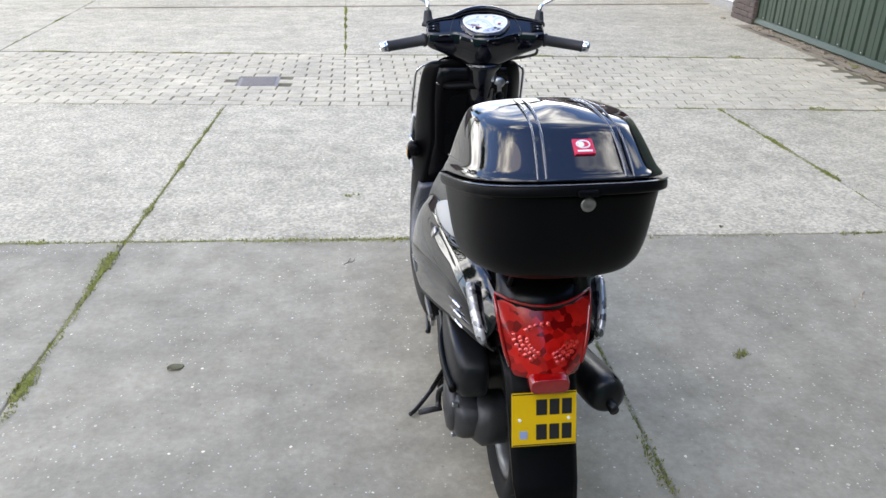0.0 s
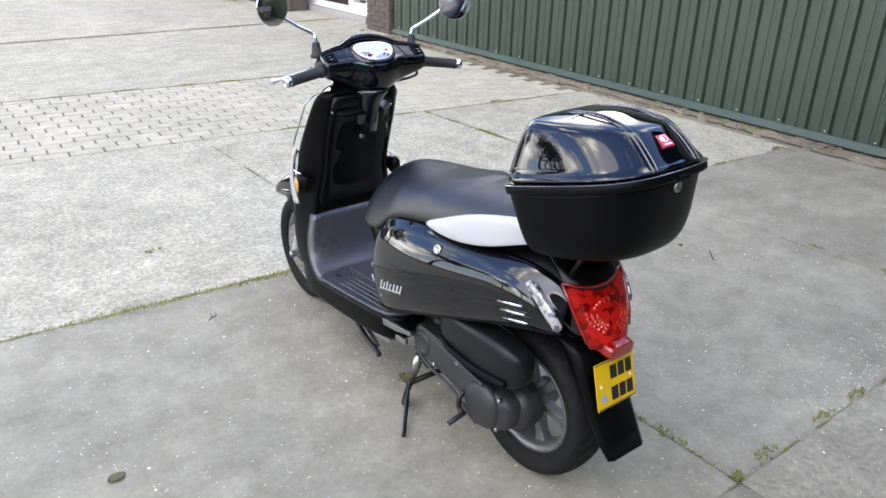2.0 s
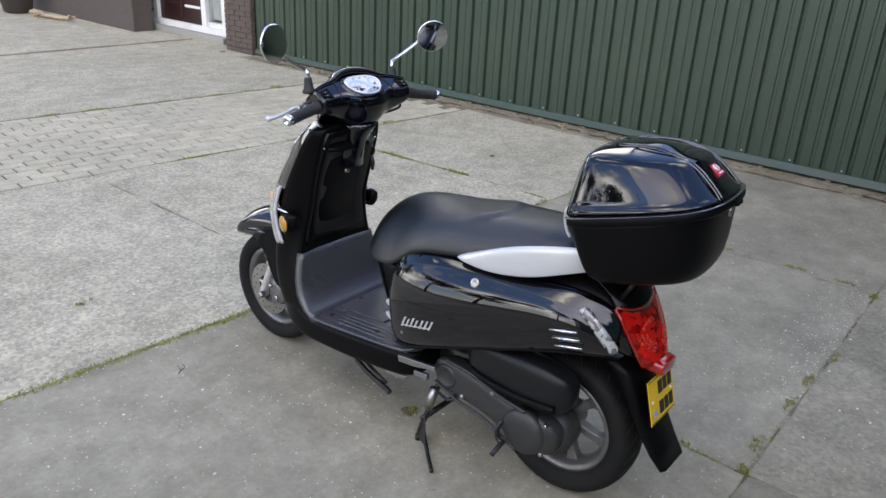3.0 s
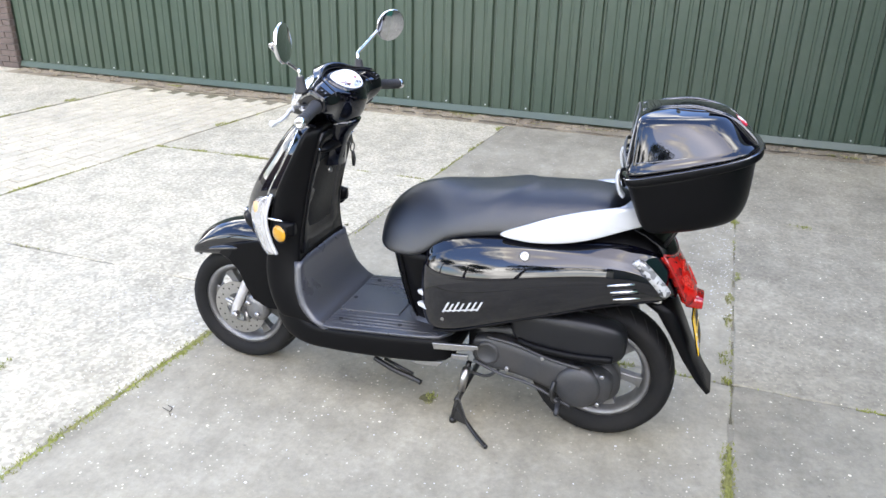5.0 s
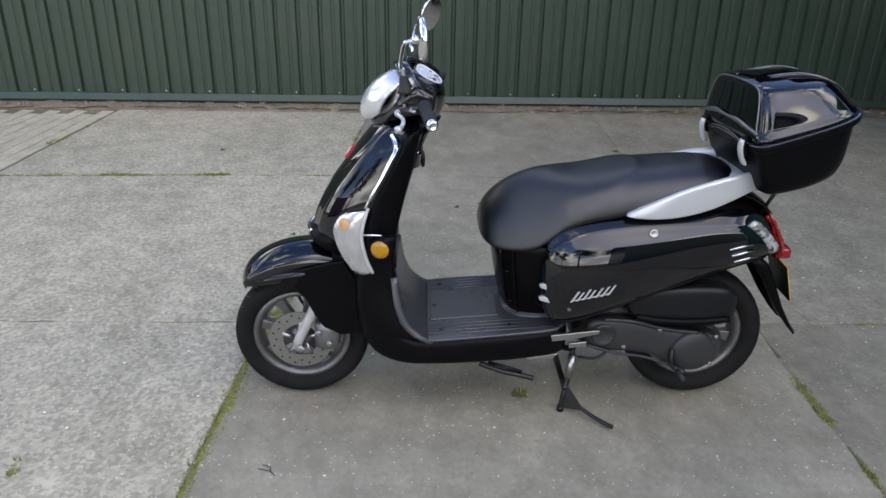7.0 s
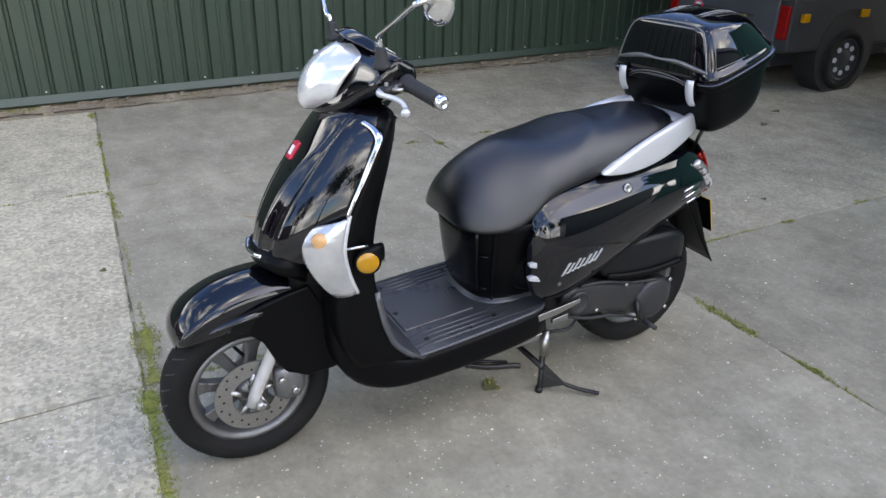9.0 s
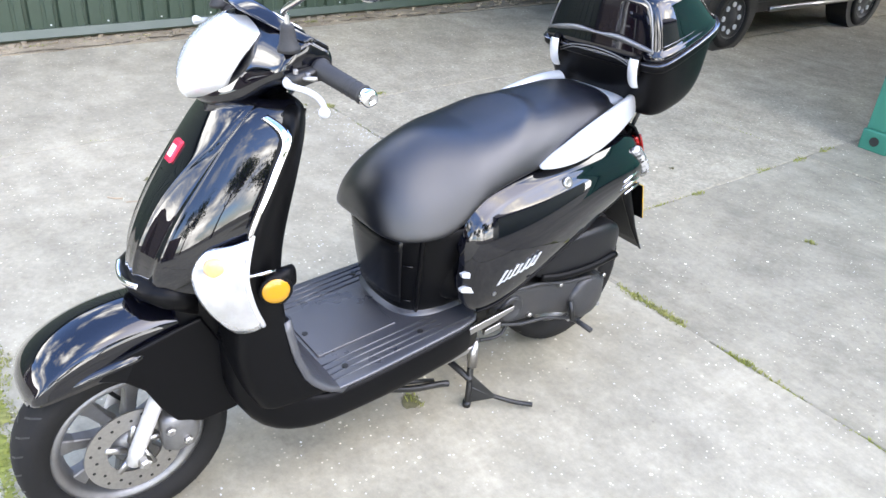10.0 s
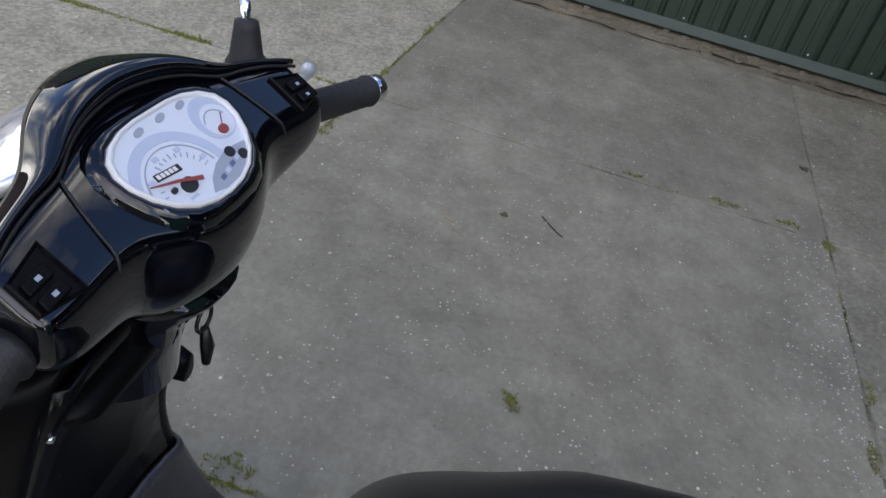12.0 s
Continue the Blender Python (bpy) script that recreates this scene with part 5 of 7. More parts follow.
# engine, transmission, exhaust
rows = []
for f, lo, hi, l0, l1 in ((0.655, 0.27, 0.335, 0.12, 0.158), (0.63, 0.252, 0.352, 0.115, 0.165), (0.58, 0.243, 0.360, 0.11, 0.17), (0.52, 0.240, 0.352, 0.105, 0.17), (0.45, 0.228, 0.334, 0.10, 0.168), (0.38, 0.205, 0.322, 0.10, 0.172), (0.32, 0.180, 0.318, 0.10, 0.178), (0.26, 0.178, 0.312, 0.10, 0.178), (0.22, 0.196, 0.294, 0.10, 0.170), (0.20, 0.22, 0.27, 0.10, 0.15)):
    rows.append(oval(f, (l1 - l0) / 2, lo, hi, 4, 20, (l0 + l1) / 2))
cvt = part("transmission_cover", skin(rows), M["engine"], scooter, "grey cast transmission cover", sub=1)
part("clutch_bulge", disc(P(0.305, 0.172, 0.248), (-1, 0, 0), [(0.072, -0.02), (0.07, 0.006), (0.06, 0.014), (0.03, 0.018)], 32), M["engine"], cvt)
part("variator_boss", disc(P(0.598, 0.165, 0.302), (-1, 0, 0), [(0.04, -0.02), (0.04, 0.004), (0.032, 0.010), (0.028, 0.006)], 28), M["engine"], cvt)
part("cover_ridge", tube(curve([P(0.60, 0.168, 0.36), P(0.50, 0.170, 0.352), P(0.40, 0.172, 0.327), P(0.30, 0.178, 0.318)]), 0.006, 8), M["engine"], cvt)
part("cover_seam", tube(curve([P(0.645, 0.160, 0.262), P(0.56, 0.168, 0.238), P(0.46, 0.168, 0.222), P(0.39, 0.172, 0.20), P(0.32, 0.178, 0.176)]), 0.005, 8), M["engine"], cvt)
for f, u in ((0.53, 0.262), (0.645, 0.31), (0.42, 0.325), (0.24, 0.20), (0.235, 0.30), (0.36, 0.185)):
    part("cover_bolt", disc(P(f, 0.168, u), (-1, 0, 0), [(0.007, -0.004), (0.007, 0.008), (0.005, 0.010)], 8), M["steel"], cvt, smooth=False)
kick = part("kick_lever", tube(curve([P(0.375, 0.18, 0.255), P(0.378, 0.195, 0.235), P(0.372, 0.198, 0.205), P(0.355, 0.20, 0.196)]), [0.008] * 30, 10), M["darkmetal"], scooter, "black kick start lever")
part("kick_pedal", tube([P(0.357, 0.19, 0.196), P(0.350, 0.255, 0.19)], 0.008, 10), M["grip"], kick)
rows = []
for f, lo, hi, l0, l1 in ((0.535, 0.40, 0.455, 0.12, 0.155), (0.51, 0.362, 0.468, 0.11, 0.172), (0.45, 0.348, 0.474, 0.10, 0.182), (0.34, 0.335, 0.480, 0.09, 0.185), (0.25, 0.332, 0.478, 0.09, 0.183), (0.195, 0.345, 0.46, 0.09, 0.172), (0.175, 0.37, 0.43, 0.10, 0.15)):
    rows.append(oval(f, (l1 - l0) / 2, lo, hi, 4.5, 20, (l0 + l1) / 2))
air = part("airbox", skin(rows), M["toe"], scooter, "satin black airbox", sub=1)
part("airbox_rib", tube(curve([P(0.50, 0.168, 0.372), P(0.44, 0.183, 0.366), P(0.33, 0.187, 0.362), P(0.21, 0.180, 0.368)]), 0.011, 10), M["satin"], air)
part("engine_block", skin([oval(0.68, 0.10, 0.24, 0.36, 4), oval(0.60, 0.115, 0.19, 0.39, 4), oval(0.48, 0.11, 0.18, 0.40, 4), oval(0.36, 0.10, 0.19, 0.38, 4)]), M["darkmetal"], scooter, "dark engine block")
part("rear_hub_case", disc(P(RW[0], 0.10, RW[1]), (-1, 0, 0), [(0.07, -0.06), (0.075, 0.0), (0.05, 0.03)], 28), M["engine"], scooter)
part("shock_absorber", tube([P(0.20, -0.10, 0.25), P(0.235, -0.10, 0.40), P(0.26, -0.10, 0.54)], [0.02, 0.028, 0.02], 12), M["darkmetal"], scooter)
ex = part("exhaust", tube(curve([P(0.66, -0.12, 0.20), P(0.62, -0.15, 0.21), P(0.58, -0.17, 0.225), P(0.53, -0.185, 0.242), P(0.38, -0.20, 0.287), P(0.22, -0.207, 0.332), P(0.17, -0.208, 0.345)], 3), [0.016, 0.016, 0.016, 0.016, 0.018, 0.02, 0.03, 0.045, 0.053, 0.054, 0.054, 0.054, 0.054, 0.054, 0.054, 0.053, 0.050, 0.044, 0.03], 20), M["darkmetal"], scooter, "black exhaust silencer")
part("heat_shield", skin([[P(f, l, u) for l, u in ((-0.232, z + 0.048), (-0.255, z + 0.02), (-0.263, z - 0.01), (-0.254, z - 0.04))] for f, z in ((0.50, 0.25), (0.40, 0.281), (0.27, 0.318), (0.20, 0.337))], ring=False), M["satin"], ex, "black heat shield").modifiers.new("thick", "SOLIDIFY").thickness = 0.004
part("tail_pipe", tube([P(0.19, -0.212, 0.325), P(0.14, -0.216, 0.325)], [0.013, 0.013], 14, ends=True), M["darkmetal"], ex)
# footrest bar, frame plates under the floor
part("frame_plate", slab_of([P(f, 0.188, u) for f, u in ((0.775, 0.318), (0.62, 0.338), (0.62, 0.325), (0.70, 0.305), (0.775, 0.296))], (-0.012, 0, 0)), M["steel"], scooter, "scuffed bare metal frame plate", smooth=False, bevel=0.002)
part("frame_plate", slab_of([P(f, 0.18, u) for f, u in ((0.71, 0.285), (0.655, 0.292), (0.655, 0.272), (0.71, 0.268))], (-0.012, 0, 0)), M["steel"], scooter, "scuffed bare metal frame plate", smooth=False, bevel=0.002)
part("frame_plate", slab_of([P(f, 0.178, u) for f, u in ((0.85, 0.228), (0.74, 0.246), (0.76, 0.226), (0.83, 0.22))], (-0.01, 0, 0)), M["steel"], scooter, "scuffed bare metal frame plate", smooth=False, bevel=0.002)
part("side_stand", tube(curve([P(0.99, 0.165, 0.195), P(0.92, 0.175, 0.172), P(0.84, 0.18, 0.155), P(0.815, 0.185, 0.15)]), 0.009, 10), M["darkmetal"], scooter, "folded black side stand")
part("stand_spring", tube([P(0.96, 0.15, 0.19), P(0.85, 0.165, 0.162)], 0.006, 8), M["darkmetal"], scooter)
# centre stand
cs = part("centre_stand", tube(curve([P(0.675, 0.10, 0.215), P(0.688, 0.125, 0.13), P(0.703, 0.148, 0.055), P(0.710, 0.153, 0.010)], 4), 0.0095, 10), M["darkmetal"], scooter, "black tubular centre stand")
part("stand_pedal", tube(curve([P(0.700, 0.146, 0.062), P(0.66, 0.180, 0.040), P(0.61, 0.222, 0.022), P(0.575, 0.250, 0.016), P(0.560, 0.264, 0.016)], 3), 0.0068, 10), M["darkmetal"], cs, "bent stand foot pedal")
for s in (-1,):
    tb = tube(curve([P(0.675, 0.10 * s, 0.215), P(0.685, 0.125 * s, 0.15), P(0.70, 0.150 * s, 0.085), P(0.685, 0.170 * s, 0.06), P(0.63, 0.20 * s, 0.028), P(0.60, 0.21 * s, 0.014)], 4), 0.0115, 10)
    part("stand_leg", tb, M["darkmetal"], cs)
part("stand_bar", tube([P(0.70, 0.150, 0.085), P(0.70, -0.150, 0.085)], 0.01, 10), M["darkmetal"], cs)
part("stand_gusset", slab_of([P(f, l, u) for f, l, u in ((0.694, 0.140, 0.10), (0.708, 0.152, 0.035), (0.706, 0.156, 0.016), (0.64, 0.198, 0.034))], (-0.006, 0, 0)), M["darkmetal"], cs, smooth=False, bevel=0.002)
part("stand_foot", disc(P(0.710, 0.152, 0.006), (0, 0, 1), [(0.012, -0.006), (0.012, 0.012)], 12), M["darkmetal"], cs)
part("stand_shaft", tube([P(0.678, 0.12, 0.20), P(0.69, 0.135, 0.12)], 0.014, 10), M["steel"], cs, "worn bare steel shaft")
part("cable_loop", tube(curve([P(0.55, 0.12, 0.24), P(0.60, 0.14, 0.20), P(0.66, 0.12, 0.19)]), 0.005, 8), M["grip"], scooter)

# rack under the top box
part("rack", skin([oval(0.30, 0.10, 0.79, 0.815, 4), oval(0.22, 0.10, 0.795, 0.822, 4), oval(0.12, 0.085, 0.80, 0.828, 4), oval(0.02, 0.07, 0.81, 0.835, 4)]), M["silver"], scooter, "silver carrier rack", sub=1)
part("rack_stay", tube([P(0.125, 0.075, 0.69), P(0.06, 0.072, 0.815)], 0.006, 8), M["darkmetal"], scooter, "black rack stay")
part("rack_stay", tube([P(0.125, -0.075, 0.69), P(0.06, -0.072, 0.815)], 0.006, 8), M["darkmetal"], scooter, "black rack stay")

# ---------------------------------------------------------------- handlebar
head = new("handlebar")
head.parent = scooter
head.matrix_basis = Matrix.Translation(P(1.20, -0.034, 0)) @ Matrix.Rotation(radians(-3.5), 4, "Z") @ Matrix.Translation(P(-1.20, 0, 0))
# instrument plane: local x to the right, y up the dial, z out of it
INST = Matrix.Translation(P(1.163, 0.0, 1.076)) @ Matrix.Rotation(radians(30), 4, "X")


def creased(bm, rows, amount=0.75):
    """Sharpens the edges that run along the given columns of a skin."""
    layer = bm.edges.layers.float.new("crease_edge")
    n = rows[0]
    for e in bm.edges:
        a, b = sorted(v.index for v in e.verts)
        if a % n == b % n and a % n in rows[1]:
            e[layer] = amount
    return bm


def plane(x, y, z=0.0):
    return INST @ Vector((x, y, z))


# the nacelle, section by section from the middle out: (l, then 12 points (f, u): groove, rear edge, rear, bottom, lip, front)
NACELLE = (
    (0.0, (1.224, 1.111), (1.116, 1.049), (1.108, 1.040), (1.107, 1.000), (1.122, 0.958), (1.150, 0.934), (1.22, 0.926), (1.29, 0.926), (1.336, 0.930), (1.342, 0.944), (1.322, 1.004), (1.262, 1.090)),
    (0.045, (1.219, 1.108), (1.122, 1.0523), (1.114, 1.043), (1.114, 1.000), (1.130, 0.963), (1.156, 0.942), (1.22, 0.932), (1.285, 0.930), (1.326, 0.934), (1.332, 0.948), (1.310, 1.004), (1.252, 1.086)),
    (0.078, (1.207, 1.101), (1.139, 1.0622), (1.131, 1.051), (1.131, 1.005), (1.146, 0.975), (1.168, 0.958), (1.22, 0.945), (1.275, 0.940), (1.304, 0.944), (1.310, 0.957), (1.290, 1.008), (1.243, 1.078)),
    (0.100, (1.199, 1.0968), (1.143, 1.0643), (1.136, 1.053), (1.134, 1.012), (1.148, 0.985), (1.170, 0.970), (1.215, 0.958), (1.258, 0.954), (1.286, 0.957), (1.291, 0.970), (1.277, 1.016), (1.236, 1.074)),
    (0.128, (1.194, 1.0938), (1.140, 1.0627), (1.134, 1.052), (1.131, 1.016), (1.143, 0.995), (1.168, 0.984), (1.205, 0.976), (1.244, 0.976), (1.268, 0.982), (1.272, 0.994), (1.262, 1.026), (1.228, 1.073)),
    (0.158, (1.187, 1.0898), (1.137, 1.0610), (1.131, 1.050), (1.129, 1.018), (1.140, 1.002), (1.166, 0.996), (1.200, 0.993), (1.232, 0.996), (1.252, 1.004), (1.255, 1.014), (1.248, 1.034), (1.220, 1.071)),
    (0.182, (1.181, 1.0864), (1.136, 1.0604), (1.131, 1.051), (1.130, 1.024), (1.140, 1.010), (1.164, 1.006), (1.195, 1.007), (1.222, 1.012), (1.238, 1.020), (1.241, 1.028), (1.236, 1.042), (1.214, 1.068)),
    (0.192, (1.178, 1.0820), (1.140, 1.0595), (1.137, 1.052), (1.136, 1.034), (1.144, 1.022), (1.164, 1.018), (1.190, 1.019), (1.212, 1.024), (1.226, 1.030), (1.229, 1.036), (1.226, 1.045), (1.210, 1.063)),
)
rows = [[P(f, -l, u) for f, u in sec] for l, *sec in reversed(NACELLE)] + [[P(f, l, u) for f, u in sec] for l, *sec in NACELLE[1:]]
bm = skin(rows)
bm.verts.index_update()
nacelle = part("handlebar_cover", creased(bm, (12, (0, 1, 8, 9))), M["gloss"], head, "glossy black handlebar cover", sub=2)
# raised hood of the front half, standing over the instrument
HOOD = ((0.190, 0.012), (0.158, 0.0265), (0.128, 0.0355), (0.104, 0.040), (0.088, 0.047), (0.070, 0.057), (0.045, 0.066), (0.020, 0.0705), (0.0, 0.072))
line = [(-x, y) for x, y in HOOD] + [(x, y) for x, y in reversed(HOOD[:-1])]


def hood_lift(x):
    return max(0.0, 1.0 - (abs(x) / 0.115) ** 3)


visor = [[plane(x, y + dy * (0.35 + 0.65 * hood_lift(x)), z0 + z * hood_lift(x)) for x, y in line] for dy, z0, z in ((-0.001, -0.006, 0.0), (-0.002, 0.003, 0.006), (0.001, 0.0055, 0.009), (0.010, 0.006, 0.010), (0.022, 0.001, 0.006), (0.040, -0.012, -0.002))]
part("visor", skin(visor, ring=False), M["gloss"], head, "glossy black hood over the instrument", sub=2).modifiers.new("thick", "SOLIDIFY").thickness = 0.003
part("hood_groove", tube(curve([plane(x, y - 0.0035, 0.0015) for x, y in line], 3), 0.0017, 6), M["ink"], nacelle, "black seam between the cover halves")
part("steering_column", skin([[P(f0 + rf * math.cos(a), rl * math.sin(a), u) for a in [2 * math.pi * k / 28 for k in range(28)]] for f0, rf, rl, u in ((1.245, 0.062, 0.055, 0.80), (1.240, 0.062, 0.055, 0.86), (1.226, 0.068, 0.056, 0.905), (1.212, 0.080, 0.062, 0.935), (1.205, 0.084, 0.070, 0.955))]), M["gloss"], head, "glossy black steering column cover")
for k, (u0, u1) in enumerate(((0.893, 0.912), (0.917, 0.938))):
    def on_column(l, u):
        return P(1.1785 - 0.26 * (u - 0.89) - (0.0035 if u > 0.93 else 0.0) + 0.10 * l * l / 0.03 - 0.0045, l - 0.010, u)
    part("column_sticker", skin([[tuple(Vector(on_column(l, u)) + Vector(P(d, 0, 0))) for l, u in ((0.026, u0), (0.026, u1), (-0.026, u1), (-0.026, u0))] for d in (-0.004, 0.010)]), M["dialblue"], head, "grey notice sticker with worn print", smooth=False)
for s in (1, -1):
    # flat switch field let into the wing, with two rockers
    field = [(0.146, 0.013), (0.183, 0.002), (0.184, -0.026), (0.146, -0.031)]
    sw = part("switch_pod", skin([[plane(s * (0.165 + (x - 0.165) * q), -0.010 + (y + 0.010) * q, z) for x, y in field] for z, q in ((-0.012, 1.0), (0.0025, 1.0), (0.004, 0.93), (0.0015, 0.86))]), M["satin"], head, "black switch panel", smooth=False)
    for y0 in (0.0, -0.0135):
        key_top = [(0.156, y0 - 0.0005), (0.178, y0 - 0.0035), (0.179, y0 - 0.0135), (0.156, y0 - 0.0110)]
        part("switch", skin([[plane(s * x, y, z) for x, y in key_top] for z in (0.001, 0.0055)]), M["satin"], sw, "black rocker switch", smooth=False, bevel=0.0015)
        part("switch_mark", skin([[plane(s * (0.167 + dx), y0 - 0.007 + dy, z) for dx, dy in ((-0.0022, -0.0016), (0.0022, -0.0019), (0.0022, 0.0013), (-0.0022, 0.0016))] for z in (0.0052, 0.0060)]), M["dialblue"], sw, "pale printed symbol", smooth=False)
    part("wing_groove", tube(curve([plane(s * x, y, z) for x, y, z in ((0.098, 0.038, 0.001), (0.104, 0.018, 0.001), (0.109, -0.004, 0.001), (0.113, -0.0255, 0.0005), (0.116, -0.036, -0.010))], 3), 0.0014, 6), M["ink"], nacelle, "dark seam across the wing")
    # bar, grip, weight
    a, z = Vector(P(1.163, s * 0.192, 1.032)), Vector(P(1.135, s * 0.318, 1.016))
    d = z - a
    part("bar", tube([a - d * 0.25, a + d * 0.2], 0.012, 12), M["darkmetal"], head)
    grip = part("grip", tube([a - d * 0.03, a + d * 0.03, a + d * 0.06, a + d * 0.09, a + d * 0.92, a + d * 0.95, a + d * 0.98], [0.018, 0.0215, 0.0215, 0.0175, 0.0165, 0.0185, 0.017], 24), M["grip"], head, "black ribbed rubber grip")
    for k in range(7):
        q = a + d * (0.18 + 0.105 * k)
        part("grip_rib", disc(q, d + Vector(P(0.016, 0, 0.012)), [(0.0165, -0.0012), (0.0177, 0.0), (0.0165, 0.0012)], 18), M["grip"], grip)
    part("bar_end", disc(a + d * 0.98, d, [(0.0125, -0.004), (0.0165, 0.0), (0.0165, 0.016), (0.0125, 0.022), (0.008, 0.0225), (0.0075, 0.019)], 24), M["chrome"], head, "chrome bar end")
    lever = part("brake_lever", tube(curve([P(1.222, s * 0.192, 1.018), P(1.236, s * 0.214, 1.018), P(1.232, s * 0.236, 1.018), P(1.219, s * 0.262, 1.017), P(1.212, s * 0.292, 1.013), P(1.216, s * 0.322, 1.006), P(1.226, s * 0.343, 1.003)], 4), [0.008, 0.009, 0.0095, 0.009, 0.0082, 0.0075, 0.007, 0.0066] + [0.006] * 11 + [0.0058, 0.0060, 0.0072, 0.0098, 0.0104, 0.006], 12), M["silver"], head, "silver brake lever with a ball end")
    perch = part("lever_perch", skin([oval(1.232, 0.010, 1.006, 1.030, 3, 12, s * 0.203), oval(1.212, 0.015, 1.004, 1.034, 3, 12, s * 0.201), oval(1.185, 0.015, 1.010, 1.038, 3, 12, s * 0.198), oval(1.160, 0.010, 1.014, 1.040, 3, 12, s * 0.196)]), M["darkmetal"], head, "black lever perch")
    for f, l, u in ((1.216, 0.206, 1.036), (1.196, 0.214, 1.030)):
        part("perch_bolt", disc(P(f, s * l, u), (0, 0, 1), [(0.005, -0.004), (0.005, 0.003), (0.003, 0.0045)], 8), M["steel"], perch, smooth=False)
    part("lever_bracket", tube([P(1.205, s * 0.212, 1.024), P(1.183, s * 0.226, 1.024)], 0.005, 8), M["steel"], perch)
    # mirror: boot, bent stalk, round head
    stalk = ((1.219, 0.182, 1.10), (1.220, 0.184, 1.128), (1.228, 0.192, 1.142), (1.222, 0.25, 1.172), (1.207, 0.335, 1.222), (1.196, 0.352, 1.232), (1.176, 0.352, 1.236)) if s > 0 else ((1.222, 0.182, 1.10), (1.224, 0.186, 1.125), (1.230, 0.198, 1.135), (1.222, 0.245, 1.160), (1.212, 0.298, 1.192), (1.204, 0.318, 1.208), (1.188, 0.326, 1.214))
    mir = part("mirror", tube(curve([P(f, s * l, u) for f, l, u in stalk], 4), 0.0058, 12), M["chrome"], head, "round chrome mirror on a bent stalk")
    part("boot", tube([P(1.217, s * 0.182, 1.066), P(1.217, s * 0.182, 1.074), P(1.218, s * 0.182, 1.080), P(1.2195, s * 0.183, 1.108), P(1.220, s * 0.183, 1.114), P(1.220, s * 0.1835, 1.116)], [0.021, 0.021, 0.0165, 0.0125, 0.0115, 0.007], 20), M["grip"], mir, "black rubber boot")
    mc = Vector(P(1.158, 0.351, 1.239)) if s > 0 else Vector(P(1.172, -0.330, 1.216))
    nrm = Vector(P(-1.0, -0.22, 0.05) if s > 0 else P(-1.0, 0.60, -0.25)).normalized()
    part("shell", disc(mc, nrm, [(0.010, -0.016), (0.032, -0.0145), (0.049, -0.009), (0.0555, -0.001), (0.0555, 0.003), (0.0525, 0.0038)], 40), M["chrome"], mir, "chrome mirror shell")
    part("glass", disc(mc, nrm, [(0.052, 0.001), (0.052, 0.0036), (0.02, 0.0037)], 40), M["mirror"], mir, "mirror glass", smooth=False)
    part("ball_joint", disc(mc - nrm * 0.02, nrm, [(0.006, -0.008), (0.011, -0.004), (0.012, 0.004), (0.010, 0.010)], 16), M["chrome"], mir)
part("throttle_cable", tube(curve([P(1.17, -0.175, 1.0), P(1.165, -0.168, 0.986), P(1.18, -0.13, 0.972), P(1.22, -0.07, 0.955)]), 0.0045, 8), M["grip"], head, "black throttle cable")
# headlight
rows = []
for u, fr, hw in ((0.942, 1.347, 0.030), (0.952, 1.356, 0.052), (0.972, 1.361, 0.074), (1.000, 1.357, 0.092), (1.030, 1.343, 0.101), (1.056, 1.322, 0.101), (1.078, 1.294, 0.090), (1.094, 1.264, 0.068), (1.098, 1.252, 0.045)):
    rows.append([P(fr + 0.016 - 0.076 * abs(t) ** 2.0, t * hw, u) for t in (-1, -0.8, -0.45, 0, 0.45, 0.8, 1)])
hl = part("headlight", skin(rows, ring=False), M["clear"], head, "large clear headlight lens", sub=2)
hl.modifiers.new("thick", "SOLIDIFY").thickness = 0.012
# dial: a rounded triangle, wide above
DIAL = ((0.0, 0.0432), (0.020, 0.0432), (0.038, 0.0412), (0.055, 0.0355), (0.067, 0.0265), (0.0715, 0.015), (0.070, 0.002), (0.063, -0.013), (0.051, -0.0265), (0.036, -0.0365), (0.018, -0.042), (0.0, -0.0435))


def shape(q, out=0.0):
    half = [(x * q + (out if x else 0), y * q + math.copysign(out, y) * min(1.0, abs(y) / 0.03)) for x, y in DIAL]
    return half + [(-x, y) for x, y in reversed(half[1:-1])]


def dial_part(name, rows, mat, parent, label="", **k):
    return part(name, skin(rows, caps=name == "dial_face"), M[mat], parent, label, **k)


bezel = dial_part("instrument_bezel", [[plane(x, y, z) for x, y in shape(q, o)] for q, o, z in ((1.0, 0.016, -0.010), (1.0, 0.010, 0.003), (1.0, 0.005, 0.0075), (1.0, 0.0015, 0.0085), (1.0, 0.0, 0.004))], "gloss", head, "glossy black instrument surround")
dial_part("instrument_rim", [[plane(x, y, z) for x, y in shape(q)] for q, z in ((1.015, 0.006), (1.005, 0.0100), (0.965, 0.0104), (0.935, 0.0088), (0.930, 0.006))], "white", bezel, "white instrument rim")
face = dial_part("dial_face", [[plane(x, y, z) for x, y in shape(q)] for q, z in ((0.95, 0.002), (0.945, 0.0072))], "dial", bezel, "white instrument dial", smooth=False)


def on_dial(name, outline, z0, z1, mat, label=""):
    rows_ = [[plane(x, y, z) for x, y in outline] for z in (z0, z1)]
    return part(name, skin(rows_), M[mat], bezel, label, smooth=False)


